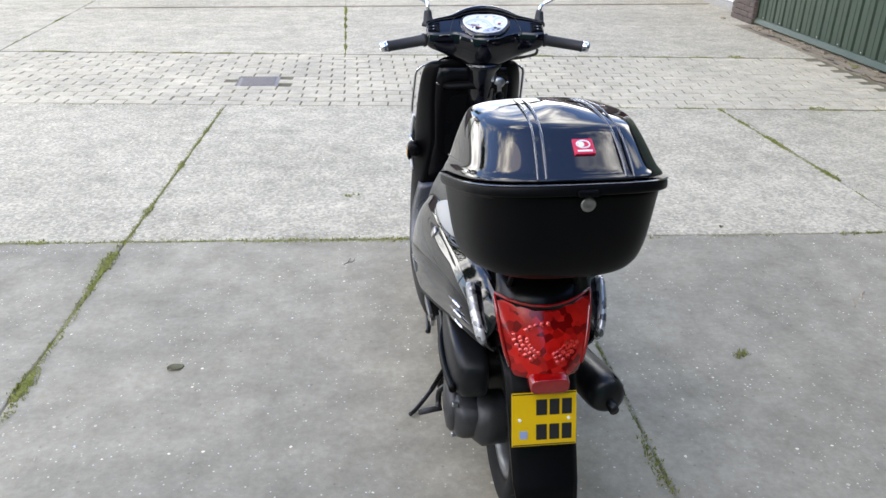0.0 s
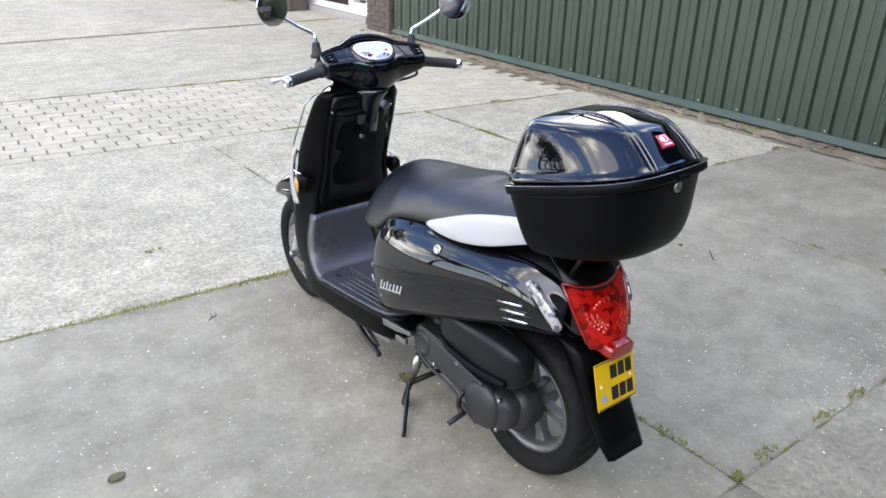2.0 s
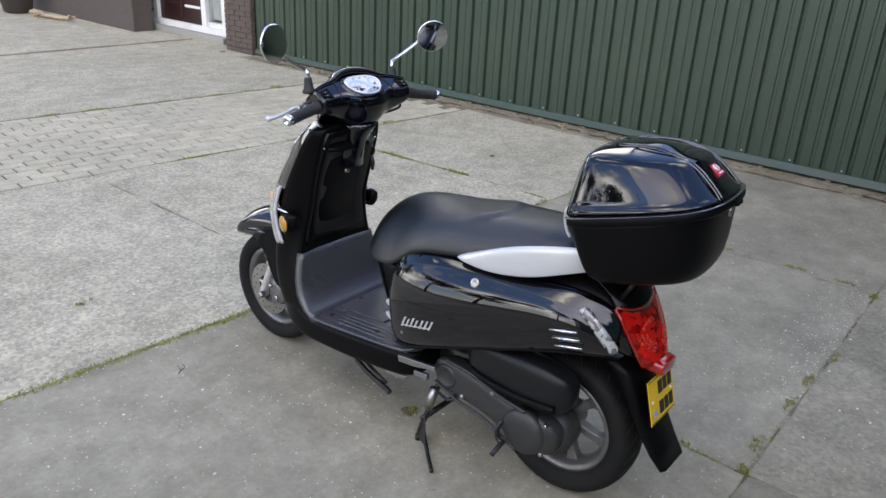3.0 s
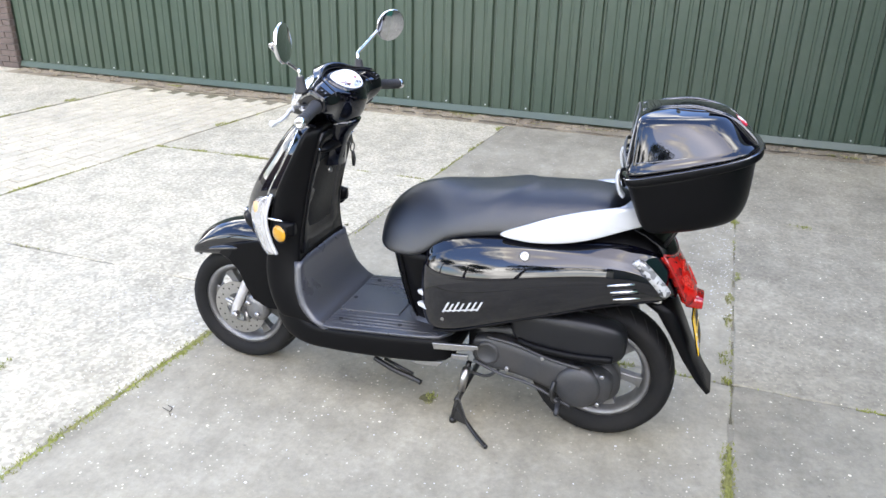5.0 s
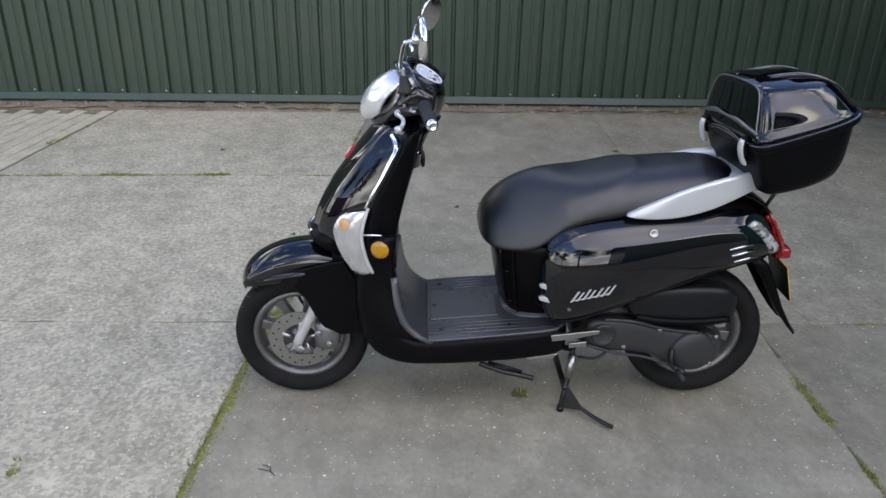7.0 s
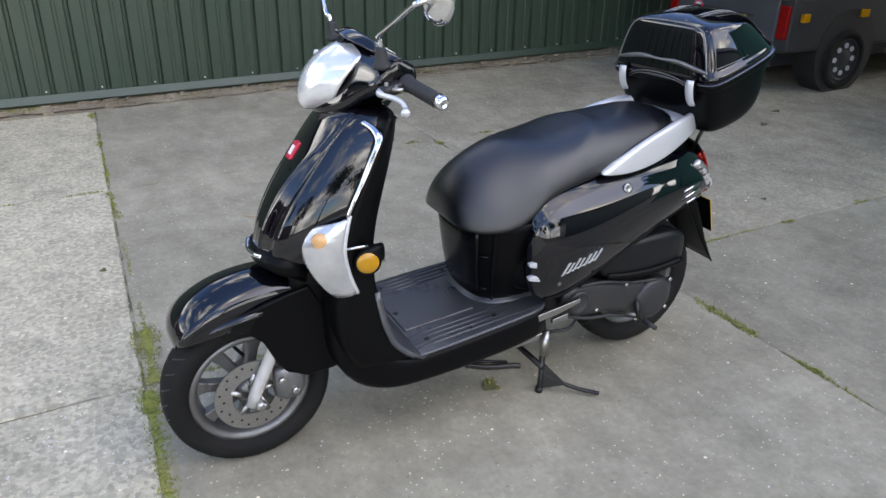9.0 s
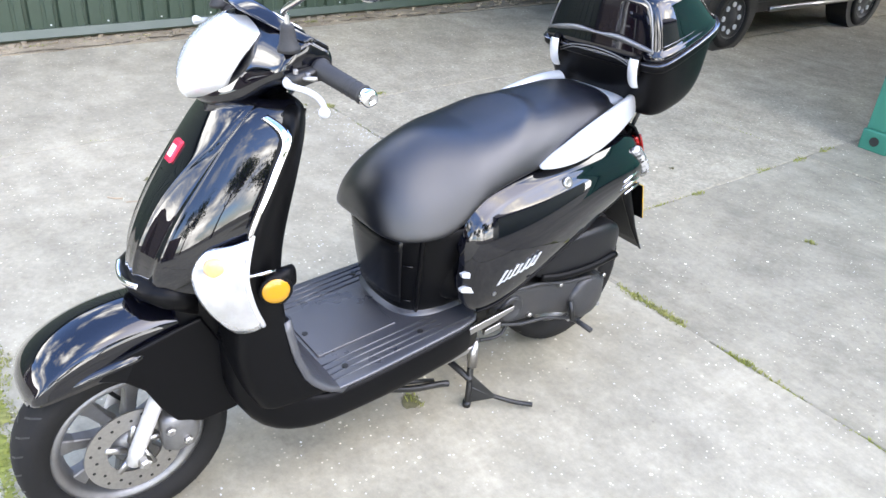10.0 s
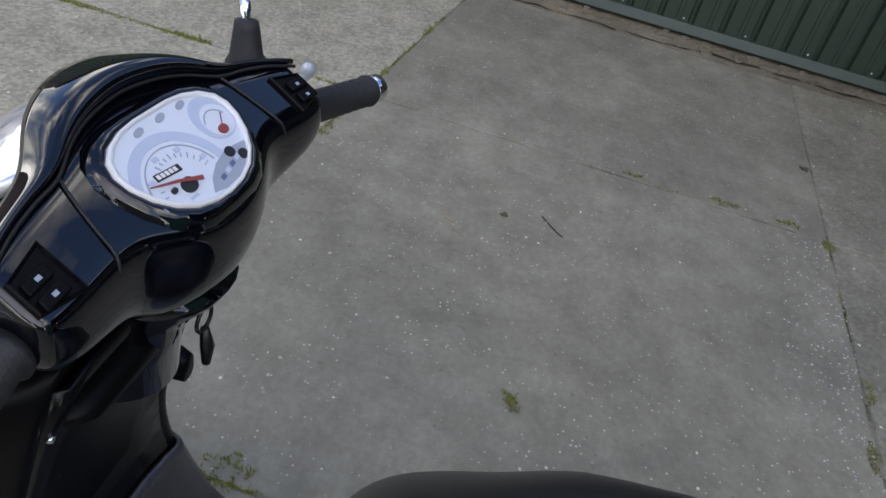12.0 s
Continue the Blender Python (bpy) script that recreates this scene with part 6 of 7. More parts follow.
def arc(cx, cy, r0, r1, a0, a1, n=18, sq=1.0):
    pts = [(cx + r1 * math.cos(radians(a0 + (a1 - a0) * k / n)), cy + sq * r1 * math.sin(radians(a0 + (a1 - a0) * k / n))) for k in range(n + 1)]
    return pts + [(cx + r0 * math.cos(radians(a1 + (a0 - a1) * k / n)), cy + sq * r0 * math.sin(radians(a1 + (a0 - a1) * k / n))) for k in range(n + 1)]


def spot(cx, cy, rx, ry, n=14, turn=0.0):
    c, t = math.cos(turn), math.sin(turn)
    return [(cx + rx * math.cos(a) * c - ry * math.sin(a) * t, cy + rx * math.cos(a) * t + ry * math.sin(a) * c) for a in [2 * math.pi * k / n for k in range(n)]]


SPEED = (-0.024, -0.020)
on_dial("scale_band", arc(*SPEED, 0.041, 0.050, 2, 155, 24, 0.95), 0.0072, 0.0078, "dialpale", "pale blue band round the speed scale")
on_dial("scale_line", arc(*SPEED, 0.0365, 0.0375, 8, 190, 24, 0.95), 0.0072, 0.0079, "dialblue", "thin grey scale line")
for k in range(15):
    on_dial("tick", arc(*SPEED, 0.0255, 0.029 if k % 3 else 0.0305, 12 + 11.5 * k, 13.6 + 11.5 * k, 2, 0.95), 0.0072, 0.0079, "dialblue")
for k, a in enumerate((22, 62, 104, 146, 182)):
    cx, cy = SPEED[0] + 0.0325 * math.cos(radians(a)), SPEED[1] + 0.031 * math.sin(radians(a))
    on_dial("numeral_bar", [(cx - 0.003, cy - 0.002), (cx + 0.003, cy - 0.002), (cx + 0.003, cy + 0.002), (cx - 0.003, cy + 0.002)], 0.0072, 0.0079, "dialpale")
on_dial("odometer", [(-0.046, -0.0045), (-0.020, -0.0075), (-0.0195, -0.0015), (-0.0455, 0.0015)], 0.0072, 0.0082, "ink", "black odometer window")
for k in range(5):
    x0 = -0.0445 + 0.0044 * k
    on_dial("digit_bar", [(x0, -0.0035 - 0.0005 * k), (x0 + 0.0032, -0.0038 - 0.0005 * k), (x0 + 0.0032, 0.0 - 0.0005 * k), (x0, 0.0003 - 0.0005 * k)], 0.0082, 0.0086, "white")
on_dial("needle", [(-0.014, -0.0235), (-0.012, -0.020), (-0.034, -0.0115), (-0.058, -0.0045), (-0.0582, -0.0052), (-0.034, -0.014)], 0.0100, 0.0108, "needle", "red speed needle")
on_dial("needle_hub", spot(-0.027, -0.0195, 0.0075, 0.0065), 0.0072, 0.0098, "ink", "black needle hub")
on_dial("reset_knob", spot(-0.042, -0.0165, 0.0026, 0.0024, 10), 0.0072, 0.0100, "ink")
on_dial("unit_bar", [(-0.036, -0.030), (-0.027, -0.030), (-0.027, -0.0275), (-0.036, -0.0275)], 0.0072, 0.0078, "dialpale")
on_dial("fuel_gauge", spot(0.046, 0.012, 0.0215, 0.021, 26), 0.0072, 0.0080, "dialpale", "small round fuel gauge")
on_dial("fuel_face", spot(0.048, 0.008, 0.0165, 0.0155, 22), 0.0080, 0.0084, "dial")
on_dial("fuel_line", arc(0.046, 0.004, 0.0135, 0.0145, 25, 155), 0.0084, 0.0088, "dialblue")
on_dial("fuel_hub", spot(0.044, -0.001, 0.0052, 0.0042, 12), 0.0084, 0.0105, "needle", "red fuel needle hub")
on_dial("fuel_needle", [(0.044, 0.0), (0.046, 0.0012), (0.056, 0.0115), (0.0552, 0.0118)], 0.0090, 0.0096, "needle")
on_dial("info_panel", [(-0.014, -0.036), (-0.004, -0.026), (0.010, -0.019), (0.026, -0.0155), (0.040, -0.016), (0.053, -0.018), (0.046, -0.028), (0.034, -0.0345), (0.018, -0.0385), (0.0, -0.0395)], 0.0072, 0.0079, "dialblue", "grey blue warning panel")
for k in range(4):
    on_dial("print_bar", [(0.002 + 0.009 * k, -0.0335 + 0.002 * k), (0.008 + 0.009 * k, -0.0325 + 0.002 * k), (0.008 + 0.009 * k, -0.0285 + 0.002 * k), (0.002 + 0.009 * k, -0.0295 + 0.002 * k)], 0.0079, 0.0082, "dialpale" if k % 2 else "dialdeep")
for x, y in ((0.030, -0.0185), (0.040, -0.0265)):
    on_dial("warning_lamp", spot(x, y, 0.0053, 0.0047), 0.0079, 0.0092, "ink", "dark round warning lamp")
for x, y in ((-0.023, 0.0335), (0.004, 0.0345), (0.030, 0.0345)):
    on_dial("tell_tale", spot(x, y, 0.0060, 0.0030, 14, 0.25), 0.0072, 0.0080, "dialblue", "grey oval telltale")
# ---------------------------------------------------------------- top box
top_box = thing("top_box", "black plastic top box with a glossy lid on the scooter's rack", "top box", at=(0.572, 1.366, 0))
BOX = Matrix.Translation(P(0.078, 0.000, 0.977)) @ Matrix.Rotation(radians(5.0), 4, "Z") @ Matrix.Rotation(radians(-15.5), 4, "X") @ Matrix.Rotation(radians(1.5), 4, "Y")


def B(f, l, u):
    """A place on the top box: from its middle at the rim, forward, left, up."""
    return BOX @ Vector(P(f * 0.93 if f < 0 else f, l * 0.97, u))


def box_ring(front, back, hw, u, ub=None, wf=0.80):
    """A rounded ring, flat towards the seat, bowed to the rear; u at its front, ub at its back."""
    ub = u if ub is None else ub
    half = [(front, 0.0), (front, hw * wf * 0.55), (front - 0.001, hw * wf), (front - 0.008, hw * 0.92), (front - 0.028, hw * 0.985), (front - 0.075, hw), ((front + back) / 2 + 0.01, hw * 0.99), (back + 0.105, hw * 0.945), (back + 0.052, hw * 0.835), (back + 0.018, hw * 0.64), (back + 0.003, hw * 0.36), (back, 0.0)]
    ring = half + [(f, -l) for f, l in reversed(half[1:-1])]
    return [B(f, l, ub + (u - ub) * (f - back) / (front - back)) for f, l in ring]


lower = part("lower_shell", skin([box_ring(0.118, -0.075, 0.128, -0.178, -0.193), box_ring(0.144, -0.100, 0.163, -0.175, -0.189), box_ring(0.162, -0.122, 0.185, -0.157, -0.170), box_ring(0.171, -0.144, 0.195, -0.116, -0.130), box_ring(0.178, -0.160, 0.202, -0.064, -0.074), box_ring(0.181, -0.177, 0.208, -0.020), box_ring(0.182, -0.180, 0.209, -0.008)]), M["satin"], top_box, "satin black lower shell", sub=2)
rim_ob = part("rim_band", skin([box_ring(0.180, -0.183, 0.208, -0.020), box_ring(0.1855, -0.194, 0.2155, -0.019), box_ring(0.187, -0.196, 0.217, -0.014), box_ring(0.187, -0.196, 0.217, -0.003), box_ring(0.185, -0.194, 0.215, 0.003), box_ring(0.178, -0.186, 0.208, 0.004)]), M["satin"], top_box, "black rim band", sub=1)
# bead added to draw the highlight along the rim's glossy edge
part("rim_glint_bead", skin([box_ring(0.1845, -0.1935, 0.2145, 0.0008), box_ring(0.1885, -0.1975, 0.2185, 0.0012), box_ring(0.1890, -0.1980, 0.2190, 0.0028), box_ring(0.1845, -0.1935, 0.2145, 0.0044)]), M["seal"], rim_ob, "shiny dark bead for the rim's highlight line", sub=1)
lid = part("lid", skin([box_ring(0.182, -0.189, 0.212, 0.003), box_ring(0.181, -0.187, 0.210, 0.014, 0.010), box_ring(0.178, -0.183, 0.206, 0.024, 0.016), box_ring(0.175, -0.178, 0.201, 0.030, 0.020), box_ring(0.168, -0.168, 0.196, 0.048, 0.034), box_ring(0.152, -0.148, 0.184, 0.092, 0.064), box_ring(0.139, -0.130, 0.171, 0.126, 0.088), box_ring(0.134, -0.123, 0.165, 0.138, 0.096), box_ring(0.127, -0.112, 0.153, 0.148, 0.104), box_ring(0.112, -0.088, 0.120, 0.153, 0.116), box_ring(0.090, -0.050, 0.070, 0.156, 0.133), box_ring(0.06, -0.02, 0.02, 0.157, 0.145)]), M["gloss"], top_box, "glossy black domed lid", sub=2)


def on_lid(s, l, up=0.0):
    """A line of the lid from the front of its top over the back to the rim, l out of the middle."""
    return [B(f, s * (l + dl), u + up) for f, dl, u in ((0.113, -0.012, 0.1530), (0.05, -0.006, 0.1510), (-0.02, 0.0, 0.1400), (-0.070, 0.004, 0.1215), (-0.105, 0.007, 0.1025), (-0.132, 0.010, 0.0800), (-0.153, 0.013, 0.0535), (-0.170, 0.015, 0.0280), (-0.178, 0.016, 0.012))]


for s in (1, -1):
    for l, r, m in ((0.062, 0.0030, "seal"), (0.078, 0.0022, "seal")):
        part("lid_rib", tube(curve(on_lid(s, l, -0.0012 - 0.06 * (l - 0.062)), 4), r, 10), M[m], lid, "raised black lid rib")
    part("side_crease", tube(curve([B(*p) for p in ((0.145, s * 0.1935, 0.0405), (0.08, s * 0.1960, 0.036), (0.0, s * 0.1925, 0.032), (-0.06, s * 0.1775, 0.0295))], 4), 0.0020, 8), M["seal"], lid, "sharp crease along the lid side")
    # corner edge of the front face: its sky highlight drawn as a pale tube
    part("lid_edge", tube(curve([B(*p) for p in ((0.173, s * 0.1775, 0.030), (0.163, s * 0.171, 0.058), (0.150, s * 0.160, 0.092), (0.138, s * 0.147, 0.122), (0.130, s * 0.130, 0.1395), (0.125, s * 0.098, 0.1475), (0.123, s * 0.05, 0.1500), (0.1225, 0.0, 0.1505))], 5), 0.0026, 8), M["alloy"], lid, "pale tube for the highlight on the lid's front edge")
    hg = part("front_catch", skin([[B(f - 0.005 * (abs(l) / 0.008) ** 2, s * 0.138 + l, u) for l in (-0.008, -0.006, 0, 0.006, 0.008)] for f, u in ((0.192, 0.012), (0.199, 0.004), (0.203, -0.020), (0.201, -0.046), (0.194, -0.056))], ring=False), M["silver"], top_box, "rounded silver catch", sub=2)
    hg.modifiers.new("thick", "SOLIDIFY").thickness = -0.010
    part("catch_strap", skin([[B(f, s * 0.140 + l, u) for l in (-0.010, 0.010)] for f, u in ((0.176, 0.024), (0.190, 0.020), (0.196, 0.006), (0.192, -0.03))], ring=False), M["satin"], hg, "black catch hinge").modifiers.new("thick", "SOLIDIFY").thickness = 0.008
lip_pts = [(0.173, 0.178, 0.031), (0.1800, 0.13, 0.040), (0.1815, 0.07, 0.050), (0.1820, 0.0, 0.0535), (0.1815, -0.07, 0.050), (0.1800, -0.13, 0.040), (0.173, -0.178, 0.031)]
low, high = curve([B(*p) for p in lip_pts], 5), curve([B(f - 0.004, l, u + 0.003 + 0.011 * (1 - abs(abs(l) - 0.10) / 0.10) * (abs(l) > 0.001)) for f, l, u in lip_pts], 5)
part("lid_front_trim", skin([[a, b, b - (b - a) * 0.02 + BOX.to_3x3() @ Vector(P(-0.006, 0, 0)), a + BOX.to_3x3() @ Vector(P(-0.006, 0, 0))] for a, b in zip(low, high)]), M["alloy"], lid, "pale bowed trim under the lid's front face")
for du, r in ((0.0, 0.0018), (-0.008, 0.0014)):
    part("front_seam", tube(curve([B(f, l, u + du) for f, l, u in ((0.186, 0.128, -0.012), (0.187, 0.08, 0.008), (0.1875, 0, 0.016), (0.187, -0.08, 0.008), (0.186, -0.128, -0.012))], 5), r, 8), M["alloy"], lower, "pale front seam line")
part("box_lock", disc(B(-0.170, -0.006, -0.036), BOX.to_3x3() @ Vector(P(-1, 0, -0.25)), [(0.014, -0.010), (0.014, 0.004), (0.011, 0.006), (0.004, 0.003)], 24), M["steel"], top_box, "round steel lock")
part("lock_button", skin([[B(f, l + 0.004, u) for l, u in ((-0.020, -0.020), (0.020, -0.020), (0.020, -0.008), (-0.020, -0.008))] for f in (-0.182, -0.202)]), M["satin"], top_box, "lid release button", smooth=False, bevel=0.003)
# badge laid on the back slope of the lid
BADGE = Matrix.Translation(B(-0.145, -0.004, 0.0655)) @ BOX.to_3x3().to_4x4() @ Matrix.Rotation(radians(47), 4, "X")
bd = part("maker_badge", skin([[BADGE @ Vector((x, y, z)) for x, y in ((-0.020, -0.018), (0.020, -0.018), (0.020, 0.018), (-0.020, 0.018))] for z in (-0.008, 0.0030)]), M["badge"], top_box, "small red maker badge", smooth=False, bevel=0.0015)
part("badge_ring", tube([BADGE @ Vector((0.0125 * math.cos(a), 0.004 + 0.0085 * math.sin(a), 0.0030)) for a in [k * 2 * math.pi / 20 for k in range(21)]], 0.0016, 6), M["white"], bd)
part("badge_disc", slab_of([BADGE @ Vector((-0.004 + 0.006 * math.cos(k * 0.524), 0.004 + 0.006 * math.sin(k * 0.524), 0.0030)) for k in range(12)], BADGE.to_3x3() @ Vector((0, 0, 0.0008))), M["white"], bd, smooth=False)
part("badge_bar", slab_of([BADGE @ Vector((x, y, 0.0030)) for x, y in ((-0.014, -0.0135), (0.014, -0.0135), (0.014, -0.0095), (-0.014, -0.0095))], BADGE.to_3x3() @ Vector((0, 0, 0.0008))), M["white"], bd, smooth=False)

# ---------------------------------------------------------------- van and container
van = thing("utility_van", "small dark grey utility van with an open load bed", "van", at=(2.62, -1.62, 0))
# local: x to the wall, -y to the cab
body = part("body", box(0.02, 1.24, -3.2, 0.0, 0.33, 0.74), M["vandark"], van, smooth=False, bevel=0.03)
part("tailgate", box(0.12, 1.16, -0.01, 0.022, 0.30, 0.74), M["van"], body, "dark grey tailgate", smooth=False, bevel=0.015)
part("tailgate_groove", box(0.34, 0.95, 0.0225, 0.027, 0.565, 0.585), M["vandark"], body, smooth=False)
bed = part("load_bed", box(-0.02, 1.28, -1.62, 0.03, 0.76, 0.80), M["vangrey"], van, "bare aluminium load bed", smooth=False, bevel=0.01)
for x0, x1 in ((-0.02, 0.02), (1.24, 1.28)):
    part("side_board", box(x0, x1, -1.62, 0.03, 0.80, 1.12), M["vangrey"], bed, smooth=False, bevel=0.006)
part("tail_board", box(0.02, 1.24, 0.0, 0.03, 0.80, 1.12), M["vangrey"], bed, smooth=False, bevel=0.006)
part("cab", skin([[(0.0, -1.68, z0), (1.26, -1.68, z0), (1.26, y1, z0), (0.0, y1, z0)] for z0, y1 in ((0.33, -3.45), (0.85, -3.45), (1.0, -3.35), (1.62, -2.85), (1.66, -2.7))]), M["vandark"], van, smooth=False, bevel=0.04)
part("cab_window", box(-0.006, 0.02, -2.75, -1.95, 1.05, 1.50), M["glass"], van, smooth=False, bevel=0.005)
part("door_handle", box(-0.03, 0.0, -2.05, -1.85, 0.88, 0.91), M["silver"], van, smooth=False, bevel=0.008)
for x0 in (-0.005, 1.10):
    lamp = part("tail_light", box(x0 + 0.02, x0 + 0.11, -0.03, 0.035, 0.44, 0.68), M["red"], van, "red tail light", smooth=False, bevel=0.012)
    part("light_holder", box(x0, x0 + 0.13, -0.06, 0.015, 0.36, 0.73), M["vandark"], van, smooth=False, bevel=0.01)
for yy in (-0.14, -0.82, -1.45):
    part("side_marker", box(-0.012, 0.03, yy - 0.035, yy + 0.035, 0.56, 0.62), M["amber"], van, "amber side marker", smooth=False, bevel=0.006)
for x0 in (0.06, 1.0):
    part("hinge", box(x0, x0 + 0.14, 0.0, 0.05, 0.72, 0.77), M["steel"], van, smooth=False, bevel=0.005)
vp = part("number_plate", box(0.40, 0.56, 0.024, 0.032, 0.44, 0.57), M["plate"], van, "yellow number plate", smooth=False, bevel=0.003)
part("mark", box(0.425, 0.535, 0.0325, 0.034, 0.515, 0.545), M["ink"], vp, smooth=False)
part("mark", box(0.425, 0.535, 0.0325, 0.034, 0.465, 0.495), M["ink"], vp, smooth=False)
st = part("speed_sticker", disc((0.90, 0.024, 0.56), (0, 1, 0), [(0.058, 0), (0.058, 0.002)], 28), M["white"], van, "round white speed sticker", smooth=False)
part("sticker_ring", disc((0.90, 0.0265, 0.56), (0, 1, 0), [(0.056, 0), (0.056, 0.0012), (0.045, 0.0012), (0.045, 0)], 28, closed=True), M["badge"], st, smooth=False)
part("mark", box(0.873, 0.895, 0.0265, 0.028, 0.54, 0.58), M["ink"], st, smooth=False)
part("mark", box(0.903, 0.925, 0.0265, 0.028, 0.54, 0.58), M["ink"], st, smooth=False)
part("tail_reflector", box(0.10, 0.15, 0.031, 0.036, 0.86, 0.93), M["badge"], bed, "red reflector", smooth=False)
part("corner_post", box(-0.024, 0.02, 0.0305, 0.045, 0.78, 1.12), M["silver"], bed, "pale corner post", smooth=False, bevel=0.004)
part("bumper", box(0.25, 1.0, -0.05, 0.06, 0.25, 0.285), M["vangrey"], van, smooth=False, bevel=0.015)
part("side_step", tube([(0.0, -1.2, 0.28), (0.0, -2.55, 0.28)], 0.022, 10), M["steel"], van, "pale metal side rail")
part("chassis", box(0.2, 1.06, -3.1, -0.1, 0.2, 0.33), M["vandark"], van, smooth=False)
for yy in (-0.70, -2.85):
    for x0, s in ((0.0, -1), (1.26, 1)):
        wheel = part("wheel", disc((x0, yy, 0.245), (s, 0, 0), [(0.17, -0.15), (0.22, -0.15), (0.243, -0.12), (0.245, -0.03), (0.222, 0.0), (0.165, 0.0), (0.17, -0.02)], 40, closed=True), M["rubber"], van, "black tyre")
        rim = part("rim", disc((x0, yy, 0.245), (s, 0, 0), [(0.166, -0.10), (0.166, -0.008), (0.154, -0.004), (0.145, -0.03), (0.06, -0.012), (0.02, -0.008)], 32), M["engine"], wheel, "grey wheel disc with bright openings")
        for k in range(8):
            a = 2 * math.pi * k / 8
            part("hole", disc((x0 + s * 0.0, yy + 0.105 * math.cos(a), 0.245 + 0.105 * math.sin(a)), (s, 0, 0), [(0.022, -0.03), (0.020, -0.008)], 12), M["silver"], rim, smooth=False)
        part("wheel_arch", disc((0.02 if s < 0 else 1.24, yy, 0.30), (s, 0, 0), [(0.335, -0.2), (0.335, 0.003)], 32), M["ink"], van, smooth=False)

container = thing("shipping_container", "green corrugated steel shipping container with corner castings", "shipping container", at=CONTAINER_AT, turn=CONTAINER_TURN)
# local: corner at the origin, end along +x, long side along -y
CW, CL, CH = 2.4, 6.0, 2.55
part("end_panel", box(0.14, CW - 0.14, -0.075, -0.055, 0.20, CH - 0.1), M["container"], container, smooth=False)
part("flange", box(0.13, CW - 0.13, -0.06, -0.004, 0.215, 0.25), M["container"], container, smooth=False, bevel=0.004)
for x0 in (0.62, CW - 0.72):
    part("fork_pocket", box(x0 - 0.30, x0 - 0.10, -0.012, 0.001, 0.035, 0.10), M["ink"], container, smooth=False)
line, yy = [], -0.1
while yy > -CL + 0.1:
    for dy, dx in ((0, 0), (-0.07, 0), (-0.1, 0.035), (-0.17, 0.035)):
        line.append((0.03 + dx, yy + dy))
    yy -= 0.25
part("side_panel", skin([[(a, b, z) for a, b in line] for z in (0.16, CH - 0.1)], ring=False), M["container"], container, smooth=False).modifiers.new("thick", "SOLIDIFY").thickness = 0.003
part("inner_box", box(0.09, CW - 0.05, -CL + 0.05, -0.09, 0.14, CH - 0.04), M["container"], container, smooth=False)
for x0, y0 in ((0, 0), (CW - 0.16, 0), (0, -CL + 0.16), (CW - 0.16, -CL + 0.16)):
    part("corner_post", box(x0 + 0.01, x0 + 0.15, y0 - 0.15, y0 - 0.01, 0.12, CH - 0.12), M["container"], container, smooth=False, bevel=0.006)
    for z0 in (0.0, CH - 0.118):
        c = part("corner_casting", box(x0, x0 + 0.162, y0 - 0.178, y0, z0, z0 + 0.118), M["container"], container, smooth=False, bevel=0.01)
        part("slot", disc((x0 + 0.081, y0 + 0.001, z0 + 0.06), (0, 1, 0), [(0.026, 0), (0.026, 0.003)], 16), M["ink"], c, smooth=False)
        part("slot", disc((x0 - 0.001, y0 - 0.09, z0 + 0.06), (-1, 0, 0), [(0.026, 0), (0.026, 0.003)], 16), M["ink"], c, smooth=False)
for z0 in (0.03, CH - 0.1):
    part("end_rail", box(0.16, CW - 0.16, -0.10, -0.01, z0, z0 + 0.13 if z0 < 1 else CH), M["container"], container, smooth=False, bevel=0.006)
    part("side_rail", box(0.01, 0.10, -CL + 0.16, -0.17, z0, z0 + 0.13 if z0 < 1 else CH), M["container"], container, smooth=False, bevel=0.006)

